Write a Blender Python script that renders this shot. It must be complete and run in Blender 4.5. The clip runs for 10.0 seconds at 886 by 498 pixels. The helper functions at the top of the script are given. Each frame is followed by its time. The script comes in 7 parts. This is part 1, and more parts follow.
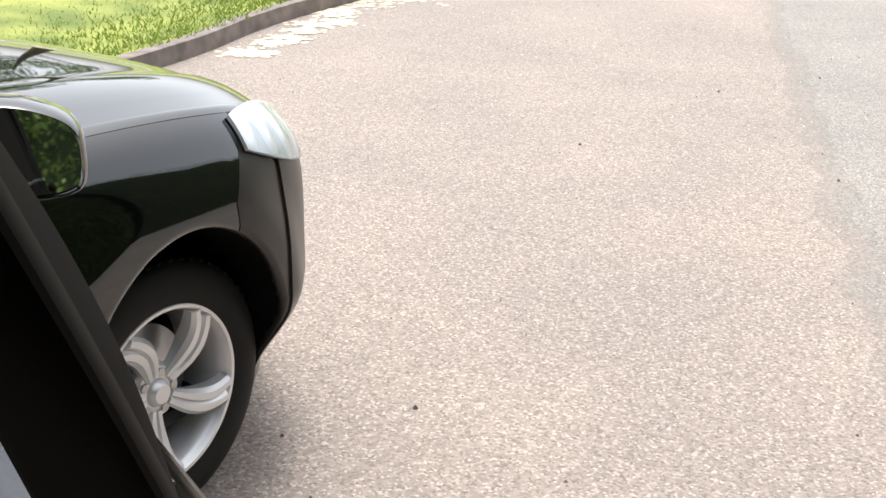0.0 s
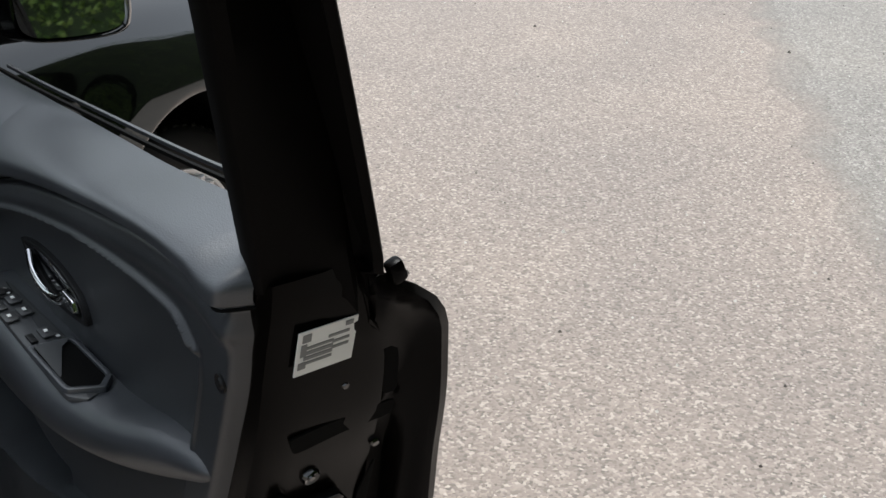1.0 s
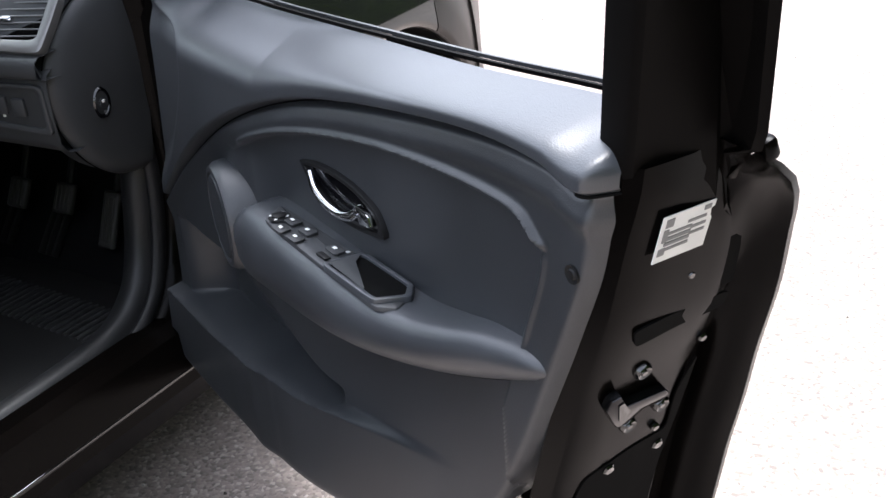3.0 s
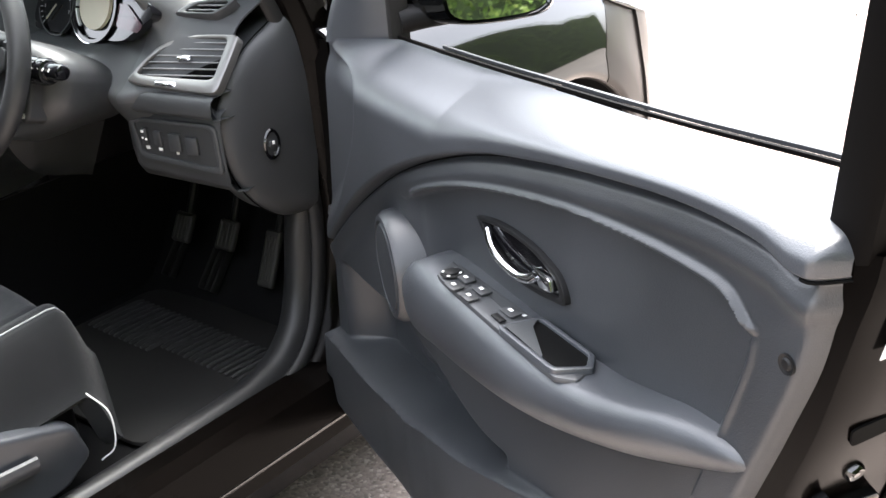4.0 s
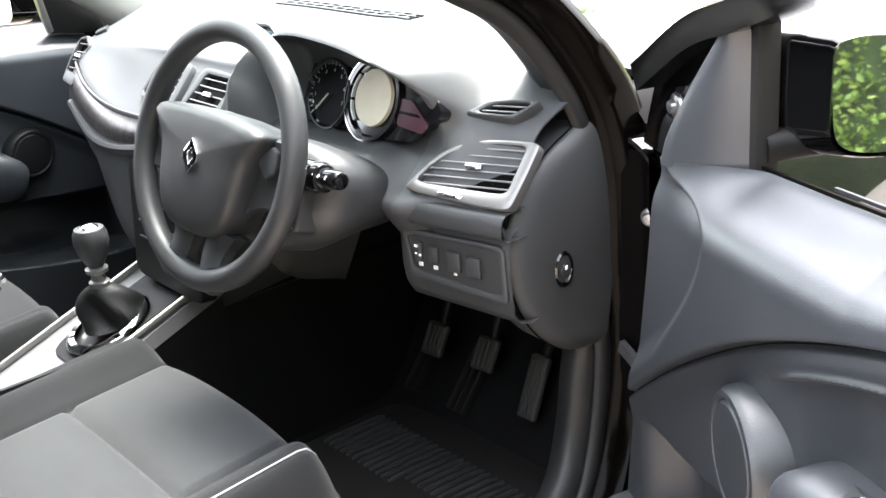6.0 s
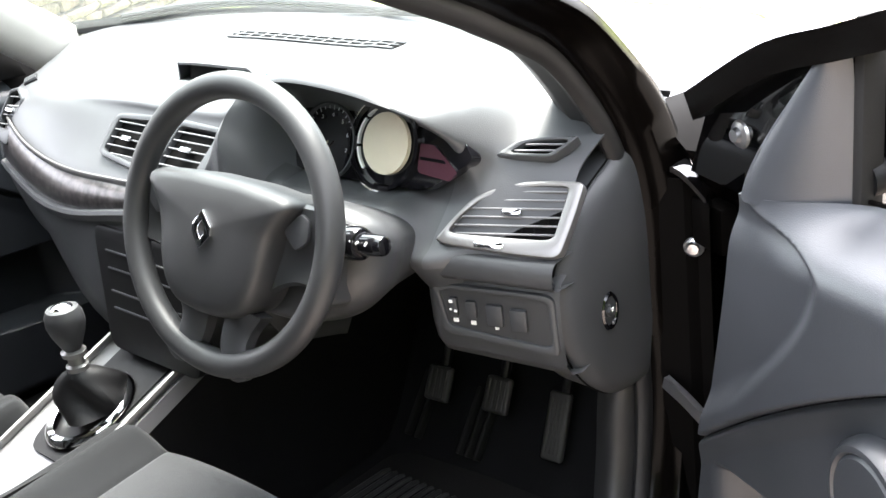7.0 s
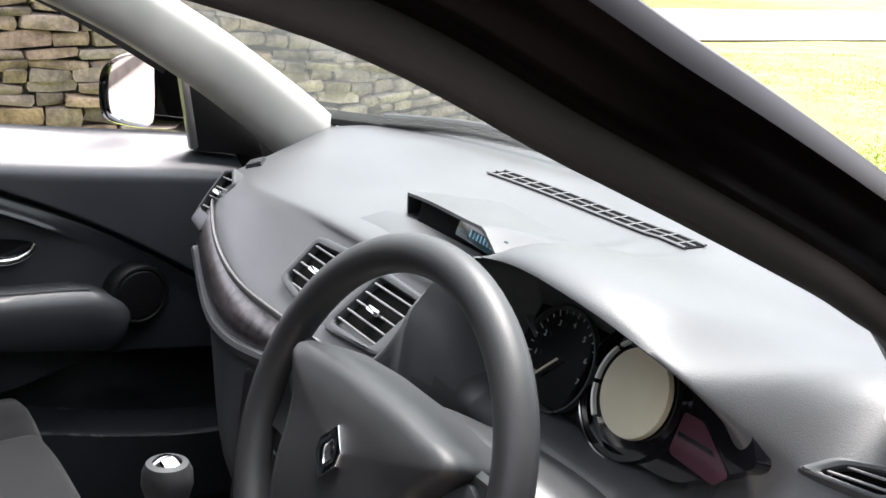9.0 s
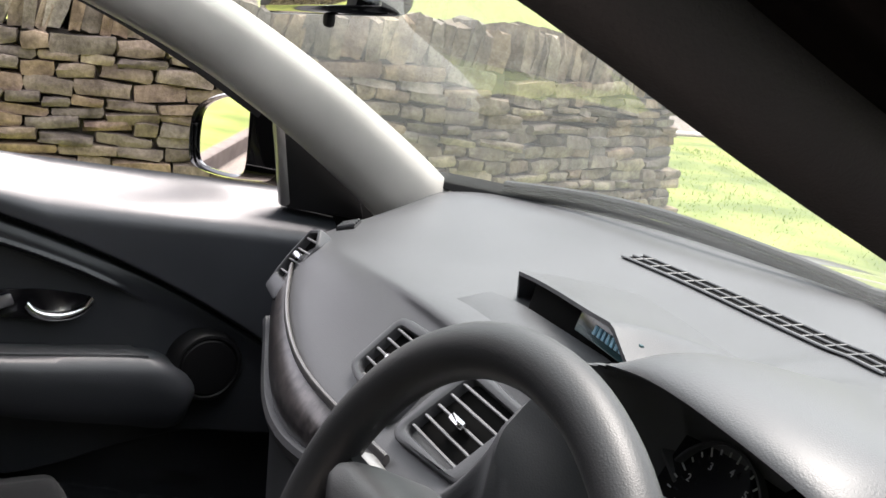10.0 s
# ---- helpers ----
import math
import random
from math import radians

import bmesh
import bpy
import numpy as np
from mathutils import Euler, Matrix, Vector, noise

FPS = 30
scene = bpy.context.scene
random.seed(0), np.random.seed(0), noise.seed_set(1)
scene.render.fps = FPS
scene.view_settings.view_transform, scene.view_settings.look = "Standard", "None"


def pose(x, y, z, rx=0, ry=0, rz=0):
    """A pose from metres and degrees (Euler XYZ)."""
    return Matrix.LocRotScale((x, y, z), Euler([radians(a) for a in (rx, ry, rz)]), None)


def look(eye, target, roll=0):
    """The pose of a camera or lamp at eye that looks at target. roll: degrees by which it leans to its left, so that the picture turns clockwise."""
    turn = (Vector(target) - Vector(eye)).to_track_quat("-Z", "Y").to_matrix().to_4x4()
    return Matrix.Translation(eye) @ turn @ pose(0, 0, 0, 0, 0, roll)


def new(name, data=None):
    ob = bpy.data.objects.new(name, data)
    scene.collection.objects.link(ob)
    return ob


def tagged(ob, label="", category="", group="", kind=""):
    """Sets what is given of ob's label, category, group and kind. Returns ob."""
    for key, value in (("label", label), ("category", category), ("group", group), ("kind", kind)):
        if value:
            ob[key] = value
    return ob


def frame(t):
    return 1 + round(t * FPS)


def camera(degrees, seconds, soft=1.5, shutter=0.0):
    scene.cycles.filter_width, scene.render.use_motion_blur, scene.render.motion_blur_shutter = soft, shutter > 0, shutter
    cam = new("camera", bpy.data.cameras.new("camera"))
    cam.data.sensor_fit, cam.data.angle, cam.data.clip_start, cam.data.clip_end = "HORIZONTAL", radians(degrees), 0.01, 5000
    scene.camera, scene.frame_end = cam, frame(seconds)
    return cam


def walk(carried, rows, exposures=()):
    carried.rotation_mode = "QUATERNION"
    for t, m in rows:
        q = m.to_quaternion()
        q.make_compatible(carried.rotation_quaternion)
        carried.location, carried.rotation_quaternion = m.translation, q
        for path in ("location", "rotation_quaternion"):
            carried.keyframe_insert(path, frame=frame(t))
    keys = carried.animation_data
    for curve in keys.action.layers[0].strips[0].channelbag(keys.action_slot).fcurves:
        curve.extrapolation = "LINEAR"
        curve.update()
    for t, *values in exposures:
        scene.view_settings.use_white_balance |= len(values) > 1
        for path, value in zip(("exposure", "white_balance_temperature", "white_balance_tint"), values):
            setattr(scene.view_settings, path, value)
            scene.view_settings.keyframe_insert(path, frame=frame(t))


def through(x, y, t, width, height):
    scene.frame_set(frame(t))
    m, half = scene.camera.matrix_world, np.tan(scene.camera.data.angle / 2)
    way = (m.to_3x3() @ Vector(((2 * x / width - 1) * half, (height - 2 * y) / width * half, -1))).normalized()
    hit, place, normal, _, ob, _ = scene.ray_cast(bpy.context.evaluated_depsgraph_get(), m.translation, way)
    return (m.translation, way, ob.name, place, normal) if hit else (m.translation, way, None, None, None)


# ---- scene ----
cam = camera(42.0, 10.0)
PATH = [
    (0, (2.510, -1.649, 1.590), (1.538, -0.066, 0.851), 1.1),
    (0.5, (2.474, -1.706, 1.552), (1.5, -0.157, 0.745), 1.4),
    (1, (2.431, -1.833, 1.506), (1.597, -0.242, 0.626), 0.4),
    (1.5, (2.398, -1.905, 1.466), (1.589, -0.336, 0.525), -3.9),
    (2, (2.363, -1.924, 1.451), (1.503, -0.401, 0.48), -5.5),
    (2.5, (2.325, -1.931, 1.451), (1.401, -0.445, 0.483), -5.8),
    (3, (2.28, -1.948, 1.463), (1.287, -0.487, 0.525), -4.6),
    (3.2, (2.255, -1.961, 1.473), (1.238, -0.516, 0.537), -4.0),
    (4.3, (2.189, -1.916, 1.458), (0.954, -0.566, 0.649), -4.9),
    (4.5, (2.171, -1.932, 1.466), (0.936, -0.559, 0.698), -4.6),
    (5, (2.095, -1.903, 1.469), (0.748, -0.603, 0.765), -4.8),
    (5.5, (1.978, -1.822, 1.458), (0.536, -0.643, 0.731), -4.7),
    (5.7, (1.935, -1.797, 1.449), (0.465, -0.651, 0.724), -4.3),
    (6.8, (1.596, -1.841, 1.519), (0.288, -0.562, 0.71), -7.7),
    (7, (1.572, -1.849, 1.519), (0.284, -0.537, 0.732), -7.6),
    (7.5, (1.523, -1.779, 1.498), (0.141, -0.516, 0.795), -5.6),
    (8, (1.45, -1.663, 1.478), (-0.051, -0.527, 0.8), -3.2),
    (8.5, (1.353, -1.55, 1.477), (-0.255, -0.531, 0.867), -0.5),
    (9, (1.211, -1.488, 1.458), (-0.418, -0.477, 0.889), 3.9),
    (9.5, (1.069, -1.416, 1.436), (-0.609, -0.469, 0.902), 6.0),
    (10, (0.96, -1.32, 1.376), (-0.81, -0.502, 0.931), 6.8),
]
EXPOSURE = [(0, 1.3, 6400, 9), (0.6, 1.0, 6300, 8), (1.0, 0.85, 6100, 6), (1.5, 0.9, 5850, 4), (2.0, 1.08, 5700, 7), (2.5, 1.40, 5700, 7), (3.2, 2.57, 6050, 14), (4.3, 3.42, 6400, 11), (5.5, 3.85, 6420, 12), (7.0, 3.85, 6450, 12), (7.5, 3.64, 6450, 12), (8.5, 3.0, 6350, 16), (9.2, 2.35, 6450, 18), (9.5, 2.1, 6500, 19), (10, 2.1, 6600, 18)]
walk(cam, [(t, look(eye, target, roll)) for t, eye, target, roll in PATH], EXPOSURE)

# ---------------------------------------------------------------- light
world = bpy.data.worlds.new("world")
scene.world = world
world.use_nodes = True
wn = world.node_tree
sky = wn.nodes.new("ShaderNodeTexSky")
sky.sky_type = 'NISHITA'
sky.sun_disc = False
sky.sun_elevation = radians(73)
sky.sun_rotation = radians(-25)
sky.air_density, sky.dust_density, sky.ozone_density = 1.0, 4.0, 1.0
wn.nodes["Background"].inputs["Strength"].default_value = 0.15
cloud = wn.nodes.new("ShaderNodeHueSaturation")     # thin white cloud takes most of the blue out
cloud.inputs["Saturation"].default_value = 0.25
wn.links.new(sky.outputs["Color"], cloud.inputs["Color"])
wn.links.new(cloud.outputs["Color"], wn.nodes["Background"].inputs["Color"])
sun = new("sun", bpy.data.lights.new("sun", 'SUN'))
sun.data.energy = 1.4
sun.data.angle = radians(25)
sun.data.color = (1.0, 0.96, 0.88)
sun.matrix_world = look((-0.8, 1.7, 6.0), (0, 0, 0))


# ---------------------------------------------------------------- materials
def mat(name, base, rough=0.5, metal=0.0, coat=0.0, spec=0.5, grain=0.0, grain_scale=900.0, vary=0.12, vary_scale=6.0, blotch=None, sheen=0.0, ior=1.5):
    m = bpy.data.materials.new(name)
    m.use_nodes = True
    t = m.node_tree
    p = t.nodes["Principled BSDF"]
    p.inputs["Roughness"].default_value = rough
    p.inputs["Metallic"].default_value = metal
    p.inputs["Coat Weight"].default_value = coat
    p.inputs["Coat Roughness"].default_value = 0.04
    p.inputs["Specular IOR Level"].default_value = spec
    p.inputs["IOR"].default_value = ior
    p.inputs["Sheen Weight"].default_value = sheen
    co = t.nodes.new("ShaderNodeTexCoord")
    n1 = t.nodes.new("ShaderNodeTexNoise")
    n1.inputs["Scale"].default_value = vary_scale
    n1.inputs["Detail"].default_value = 6.0
    t.links.new(co.outputs["Object"], n1.inputs["Vector"])
    r = t.nodes.new("ShaderNodeValToRGB")
    lo = [c * (1 - vary) for c in base]
    hi = [c * (1 + vary) for c in (blotch or base)]
    r.color_ramp.elements[0].position, r.color_ramp.elements[1].position = 0.35, 0.65
    r.color_ramp.elements[0].color, r.color_ramp.elements[1].color = (*lo, 1), (*hi, 1)
    t.links.new(n1.outputs["Fac"], r.inputs["Fac"])
    t.links.new(r.outputs["Color"], p.inputs["Base Color"])
    rr = t.nodes.new("ShaderNodeMapRange")
    rr.inputs["To Min"].default_value, rr.inputs["To Max"].default_value = max(0.02, rough * 0.85), min(1, rough * 1.15)
    t.links.new(n1.outputs["Fac"], rr.inputs["Value"])
    t.links.new(rr.outputs["Result"], p.inputs["Roughness"])
    if grain:
        n2 = t.nodes.new("ShaderNodeTexNoise")
        n2.inputs["Scale"].default_value = grain_scale
        n2.inputs["Detail"].default_value = 3.0
        t.links.new(co.outputs["Object"], n2.inputs["Vector"])
        b = t.nodes.new("ShaderNodeBump")
        b.inputs["Strength"].default_value = grain
        b.inputs["Distance"].default_value = 0.0008
        t.links.new(n2.outputs["Fac"], b.inputs["Height"])
        t.links.new(b.outputs["Normal"], p.inputs["Normal"])
    return m


PAINT = mat("black_paint", (0.0016, 0.0016, 0.0018), 0.05, coat=1.0, spec=0.5, vary=0.3, ior=1.5)
# bumper paint: the road's brown reflection is put into the base colour
BUMPER = mat("black_paint_road_tint", (0.016, 0.0128, 0.0115), 0.32, spec=0.5, vary=0.4)
# darker copy of the lining plastic, with shade put into its colour
LINING_LOW = mat("shaded_lining_plastic", (0.028, 0.0306, 0.0346), 0.36, spec=0.6, grain=0.35, grain_scale=700)
REFLECTOR = mat("pale_lamp_reflector", (0.66, 0.67, 0.68), 0.22, metal=0.4, vary=0.2)
DIALGREY = mat("grey_dial_print", (0.42, 0.43, 0.43), 0.5)
INNERPAINT = mat("inner_black_paint", (0.0020, 0.0016, 0.0014), 0.2, spec=0.5, vary=0.3, ior=1.15)
TRIM = mat("grey_soft_plastic", (0.038, 0.0415, 0.0475), 0.33, spec=0.7, grain=0.35, grain_scale=700)
DASH = mat("dash_soft_plastic", (0.06, 0.0625, 0.066), 0.42, grain=0.35, grain_scale=650)
# darker copy of the dash plastic for faces that get less light
DASH_LOW = mat("shaded_dash_plastic", (0.038, 0.0398, 0.042), 0.45, grain=0.35, grain_scale=650)
DARK = mat("dark_plastic", (0.006, 0.006, 0.0065), 0.5, spec=0.25, grain=0.3)
MIDGREY = mat("mid_grey_plastic", (0.04, 0.042, 0.045), 0.38, grain=0.2)
SATIN = mat("satin_silver", (0.22, 0.215, 0.21), 0.36, metal=0.7, vary=0.05)
CHROME = mat("chrome", (0.75, 0.75, 0.77), 0.07, metal=1.0, vary=0.03)
ALLOY = mat("alloy_silver", (0.74, 0.74, 0.75), 0.32, metal=0.45, coat=0.5, vary=0.06)
RUBBER = mat("rubber", (0.014, 0.0135, 0.013), 0.75, spec=0.25, grain=0.4, grain_scale=300)
COWL = mat("column_plastic", (0.034, 0.0355, 0.0375), 0.42, grain=0.3, grain_scale=800)
SEAL = mat("seal_rubber", (0.007, 0.007, 0.0075), 0.6, grain=0.3)
FABRIC = mat("seat_fabric", (0.027, 0.0285, 0.030), 0.95, spec=0.15, grain=0.9, grain_scale=1400, sheen=0.15)
FABRIC_DARK = mat("seat_side_fabric", (0.013, 0.0138, 0.0148), 0.95, spec=0.1, grain=0.9, grain_scale=1400, sheen=0.1)
CARPET = mat("carpet", (0.010, 0.010, 0.0105), 1.0, spec=0.05, grain=1.0, grain_scale=500)
STITCH = mat("pale_stitching", (0.35, 0.35, 0.35), 0.8)
HEADLINER = mat("pillar_cream", (0.42, 0.41, 0.38), 0.75, grain=0.4, grain_scale=900)
WHITE = mat("white_print", (0.8, 0.8, 0.78), 0.5)
PALE = mat("pale_dial", (0.55, 0.5, 0.38), 0.35)
BLACKGLOSS = mat("gloss_black", (0.004, 0.004, 0.005), 0.08, coat=0.5)
MAUVE = mat("dark_mauve_screen", (0.05, 0.02, 0.028), 0.12, coat=0.6)
SCREEN = mat("lcd_screen", (0.02, 0.05, 0.055), 0.15)
WHEELGREY = mat("steering_wheel_foam", (0.025, 0.0262, 0.0275), 0.45, grain=0.25, grain_scale=900)
# near-black for joints and linings, and for recess shade put into colour
VOID = mat("gap_and_shade_black", (0.002, 0.002, 0.002), 0.9, spec=0.1)
FILM = mat("matte_black_film", (0.0028, 0.0024, 0.0022), 0.65, spec=0.4, ior=1.14)
PILLAR = mat("pillar_trim_plastic", (0.013, 0.0133, 0.0138), 0.5, grain=0.25, grain_scale=900)
STEEL = mat("zinc_steel", (0.45, 0.45, 0.46), 0.3, metal=0.9)


def glass_mat(name, tint, rough=0.0, gloss=0.05, haze=0.0):
    m = bpy.data.materials.new(name)
    m.use_nodes = True
    t = m.node_tree
    p = t.nodes["Principled BSDF"]
    t.nodes.remove(p)
    tr = t.nodes.new("ShaderNodeBsdfTransparent")
    tr.inputs["Color"].default_value = (*tint, 1)
    gl = t.nodes.new("ShaderNodeBsdfGlossy")
    gl.inputs["Roughness"].default_value = rough
    lw = t.nodes.new("ShaderNodeLayerWeight")
    lw.inputs["Blend"].default_value = 0.5
    pw = t.nodes.new("ShaderNodeMath")
    pw.operation = 'POWER'
    pw.inputs[1].default_value = 5.0
    t.links.new(lw.outputs["Facing"], pw.inputs[0])
    ad = t.nodes.new("ShaderNodeMath")
    ad.operation = 'MULTIPLY_ADD'
    ad.inputs[1].default_value, ad.inputs[2].default_value = 0.4, gloss
    t.links.new(pw.outputs["Value"], ad.inputs[0])
    mx = t.nodes.new("ShaderNodeMixShader")
    t.links.new(ad.outputs["Value"], mx.inputs["Fac"])
    t.links.new(tr.outputs["BSDF"], mx.inputs[1])
    t.links.new(gl.outputs["BSDF"], mx.inputs[2])
    out = mx.outputs["Shader"]
    if haze:
        # uneven pale haze: the dash's reflection put into the glass as colour
        co, nz, mr = t.nodes.new("ShaderNodeTexCoord"), t.nodes.new("ShaderNodeTexNoise"), t.nodes.new("ShaderNodeMapRange")
        nz.inputs["Scale"].default_value, nz.inputs["Detail"].default_value = 7.0, 6.0
        mr.inputs["To Min"].default_value, mr.inputs["To Max"].default_value = haze * 0.6, haze * 1.4
        t.links.new(co.outputs["Object"], nz.inputs["Vector"])
        t.links.new(nz.outputs["Fac"], mr.inputs["Value"])
        tl, md = t.nodes.new("ShaderNodeBsdfTranslucent"), t.nodes.new("ShaderNodeMixShader")
        tl.inputs["Color"].default_value = (0.62, 0.68, 0.64, 1)
        t.links.new(mr.outputs["Result"], md.inputs["Fac"])
        t.links.new(out, md.inputs[1])
        t.links.new(tl.outputs["BSDF"], md.inputs[2])
        out = md.outputs["Shader"]
    t.links.new(out, t.nodes["Material Output"].inputs["Surface"])
    return m


GLASS = glass_mat("windscreen_glass", (0.80, 0.87, 0.83), gloss=0.015, haze=0.035)
CLEAR = glass_mat("clear_lens", (0.9, 0.92, 0.93))
MIRROR = mat("mirror_glass", (0.85, 0.87, 0.86), 0.02, metal=1.0, vary=0.01)


# ---------------------------------------------------------------- mesh helpers
def thing(name, label, category, at=(0, 0, 0), group="", kind=""):
    return_ob = new(name)
    return_ob.location = at
    return tagged(return_ob, label, category, group, kind)


def part(name, bm, material, parent=None, label="", sharp=35):
    bmesh.ops.recalc_face_normals(bm, faces=bm.faces)
    me = bpy.data.meshes.new(name)
    bm.to_mesh(me)
    bm.free()
    for p in me.polygons:
        p.use_smooth = True
    me.set_sharp_from_angle(angle=radians(sharp))
    me.materials.append(material)
    ob = new(name, me)
    ob.parent = parent
    if label:
        ob["label"] = label
    return ob


def V(*a):
    return Vector(a)


def box(size, at=(0, 0, 0), bevel=0.0, seg=2, rot=(0, 0, 0), bm=None):
    own = bmesh.new()
    bmesh.ops.create_cube(own, size=1.0)
    bmesh.ops.scale(own, vec=size, verts=own.verts)
    if bevel:
        bmesh.ops.bevel(own, geom=own.edges[:], offset=bevel, segments=seg, profile=0.5, affect='EDGES')
    own.transform(pose(*at, *rot))
    return merge(bm, own)


def merge(bm, own):
    if bm is None:
        return own
    me = bpy.data.meshes.new("tmp")
    own.to_mesh(me)
    own.free()
    bm.from_mesh(me)
    bpy.data.meshes.remove(me)
    return bm


def frame_to(a, b):
    d = (Vector(b) - Vector(a))
    return Matrix.Translation((Vector(a) + Vector(b)) / 2) @ d.to_track_quat('Z', 'Y').to_matrix().to_4x4(), d.length


def rod(a, b, r, r2=None, seg=16, bevel=0.0, bm=None):
    own = bmesh.new()
    m, length = frame_to(a, b)
    bmesh.ops.create_cone(own, cap_ends=True, segments=seg, radius1=r, radius2=r if r2 is None else r2, depth=length)
    if bevel:
        es = [e for e in own.edges if len(e.link_faces) == 2 and any(len(f.verts) > 4 for f in e.link_faces)]
        bmesh.ops.bevel(own, geom=es, offset=bevel, segments=2, profile=0.5, affect='EDGES')
    own.transform(m)
    return merge(bm, own)


def lathe(profile, seg=48, m=None, bm=None, arc=1.0):
    """profile: (radius, height) round local z."""
    own = bmesh.new()
    rings = []
    count = seg if arc >= 1 else seg + 1
    for i in range(count):
        a = 2 * math.pi * arc * i / seg
        rings.append([own.verts.new((r * math.cos(a), r * math.sin(a), h)) for r, h in profile])
    for i in range(seg):
        p, q = rings[i], rings[(i + 1) % count]
        for j in range(len(profile) - 1):
            own.faces.new((p[j], q[j], q[j + 1], p[j + 1]))
    bmesh.ops.remove_doubles(own, verts=own.verts, dist=1e-6)
    if m is not None:
        own.transform(m)
    return merge(bm, own)


def spline(points, steps):
    """Catmull-Rom through the points."""
    pts = [Vector(p) for p in points]
    pts = [2 * pts[0] - pts[1]] + pts + [2 * pts[-1] - pts[-2]]
    out = []
    for i in range(1, len(pts) - 2):
        a, b, c, d = pts[i - 1:i + 3]
        for k in range(steps):
            t = k / steps
            out.append(0.5 * ((2 * b) + (c - a) * t + (2 * a - 5 * b + 4 * c - d) * t * t + (3 * b - a - 3 * c + d) * t ** 3))
    out.append(pts[-2])
    return out


def sweep(path, section, side=None, closed=False, taper=None, bm=None):
    """Carries a closed 2D section along a path; side: the direction that the section's x follows."""
    own = bmesh.new()
    n = len(path)
    rings = []
    for i in range(n):
        a = path[i - 1] if (i or closed) else path[i]
        b = path[(i + 1) % n] if (i < n - 1 or closed) else path[i]
        d = (b - a).normalized()
        s = Vector(side) if side is not None else Vector((0, 0, 1))
        sx = (s - d * s.dot(d)).normalized()
        sy = d.cross(sx)
        k = taper[i] if taper else 1.0
        rings.append([own.verts.new(path[i] + sx * (u * k) + sy * (w * k)) for u, w in section])
    m = len(section)
    for i in range(n if closed else n - 1):
        p, q = rings[i], rings[(i + 1) % n]
        for j in range(m):
            own.faces.new((p[j], p[(j + 1) % m], q[(j + 1) % m], q[j]))
    if not closed:
        own.faces.new(rings[0])
        own.faces.new(rings[-1])
    return merge(bm, own)


def oval(rx, ry, seg=12):
    return [(rx * math.cos(2 * math.pi * i / seg), ry * math.sin(2 * math.pi * i / seg)) for i in range(seg)]


def tube(points, r, steps=6, seg=10, closed=False, side=None, taper=None, bm=None):
    path = spline(points, steps)
    if side is None:
        side = (0.31, 0.2, 0.93)
    return sweep(path, oval(r, r, seg), side, closed, taper, bm)


OUTSIDE = Vector((1.4, -1.8, 1.5))


def grid(rows, bm=None, thick=0.0):
    """A sheet from rows of points."""
    own = bmesh.new()
    vs = [[own.verts.new(p) for p in row] for row in rows]
    for i in range(len(vs) - 1):
        for j in range(len(vs[0]) - 1):
            own.faces.new((vs[i][j], vs[i][j + 1], vs[i + 1][j + 1], vs[i + 1][j]))
    if thick:
        own.normal_update()
        # the second skin lies on the side turned away from the open door
        lean = sum((f.normal.dot(f.calc_center_median() - OUTSIDE) * f.calc_area() for f in own.faces))
        bmesh.ops.solidify(own, geom=own.faces[:], thickness=-abs(thick) if lean > 0 else abs(thick))
    return merge(bm, own)


def plate(outline, thick, to, bevel=0.0, seg=2, bm=None, hole=None):
    """A flat outline with thickness, carried into place by the matrix to (outline in its x, y; top at z = 0)."""
    own = bmesh.new()
    if hole is None:
        f = own.faces.new([own.verts.new((x, y, 0)) for x, y in outline])
        top = [f]
    else:
        a = [own.verts.new((x, y, 0)) for x, y in outline]
        b = [own.verts.new((x, y, 0)) for x, y in hole]
        top = [own.faces.new((a[i], a[(i + 1) % len(a)], b[(i + 1) % len(b)], b[i])) for i in range(len(a))]
    ext = bmesh.ops.extrude_face_region(own, geom=top)
    vs = [v for v in ext["geom"] if isinstance(v, bmesh.types.BMVert)]
    bmesh.ops.translate(own, verts=vs, vec=(0, 0, -thick))
    bmesh.ops.recalc_face_normals(own, faces=own.faces)
    if bevel:
        es = [e for e in own.edges if len(e.link_faces) == 2 and e.calc_face_angle(0) > 0.9 and all(abs(v.co.z) < 1e-6 for v in e.verts)]
        bmesh.ops.bevel(own, geom=es, offset=bevel, segments=seg, profile=0.5, affect='EDGES')
    own.transform(to)
    return merge(bm, own)


def interp(x, table):
    if x <= table[0][0]:
        return table[0][1]
    for (a, p), (b, q) in zip(table, table[1:]):
        if x <= b:
            k = (x - a) / (b - a)
            return p + (q - p) * k
    return table[-1][1]


def smooth(x, table):
    """Smooth interpolation through a table."""
    xs = [a for a, _ in table]
    if x <= xs[0]:
        return table[0][1]
    if x >= xs[-1]:
        return table[-1][1]
    i = max(k for k in range(len(xs) - 1) if xs[k] <= x)
    pts = [table[max(0, i - 1)], table[i], table[i + 1], table[min(len(xs) - 1, i + 2)]]
    h = pts[2][0] - pts[1][0]
    t = (x - pts[1][0]) / h
    m1 = (pts[2][1] - pts[0][1]) / max(1e-6, pts[2][0] - pts[0][0]) * h
    m2 = (pts[3][1] - pts[1][1]) / max(1e-6, pts[3][0] - pts[1][0]) * h
    return (2 * t ** 3 - 3 * t * t + 1) * pts[1][1] + (t ** 3 - 2 * t * t + t) * m1 + (-2 * t ** 3 + 3 * t * t) * pts[2][1] + (t ** 3 - t * t) * m2


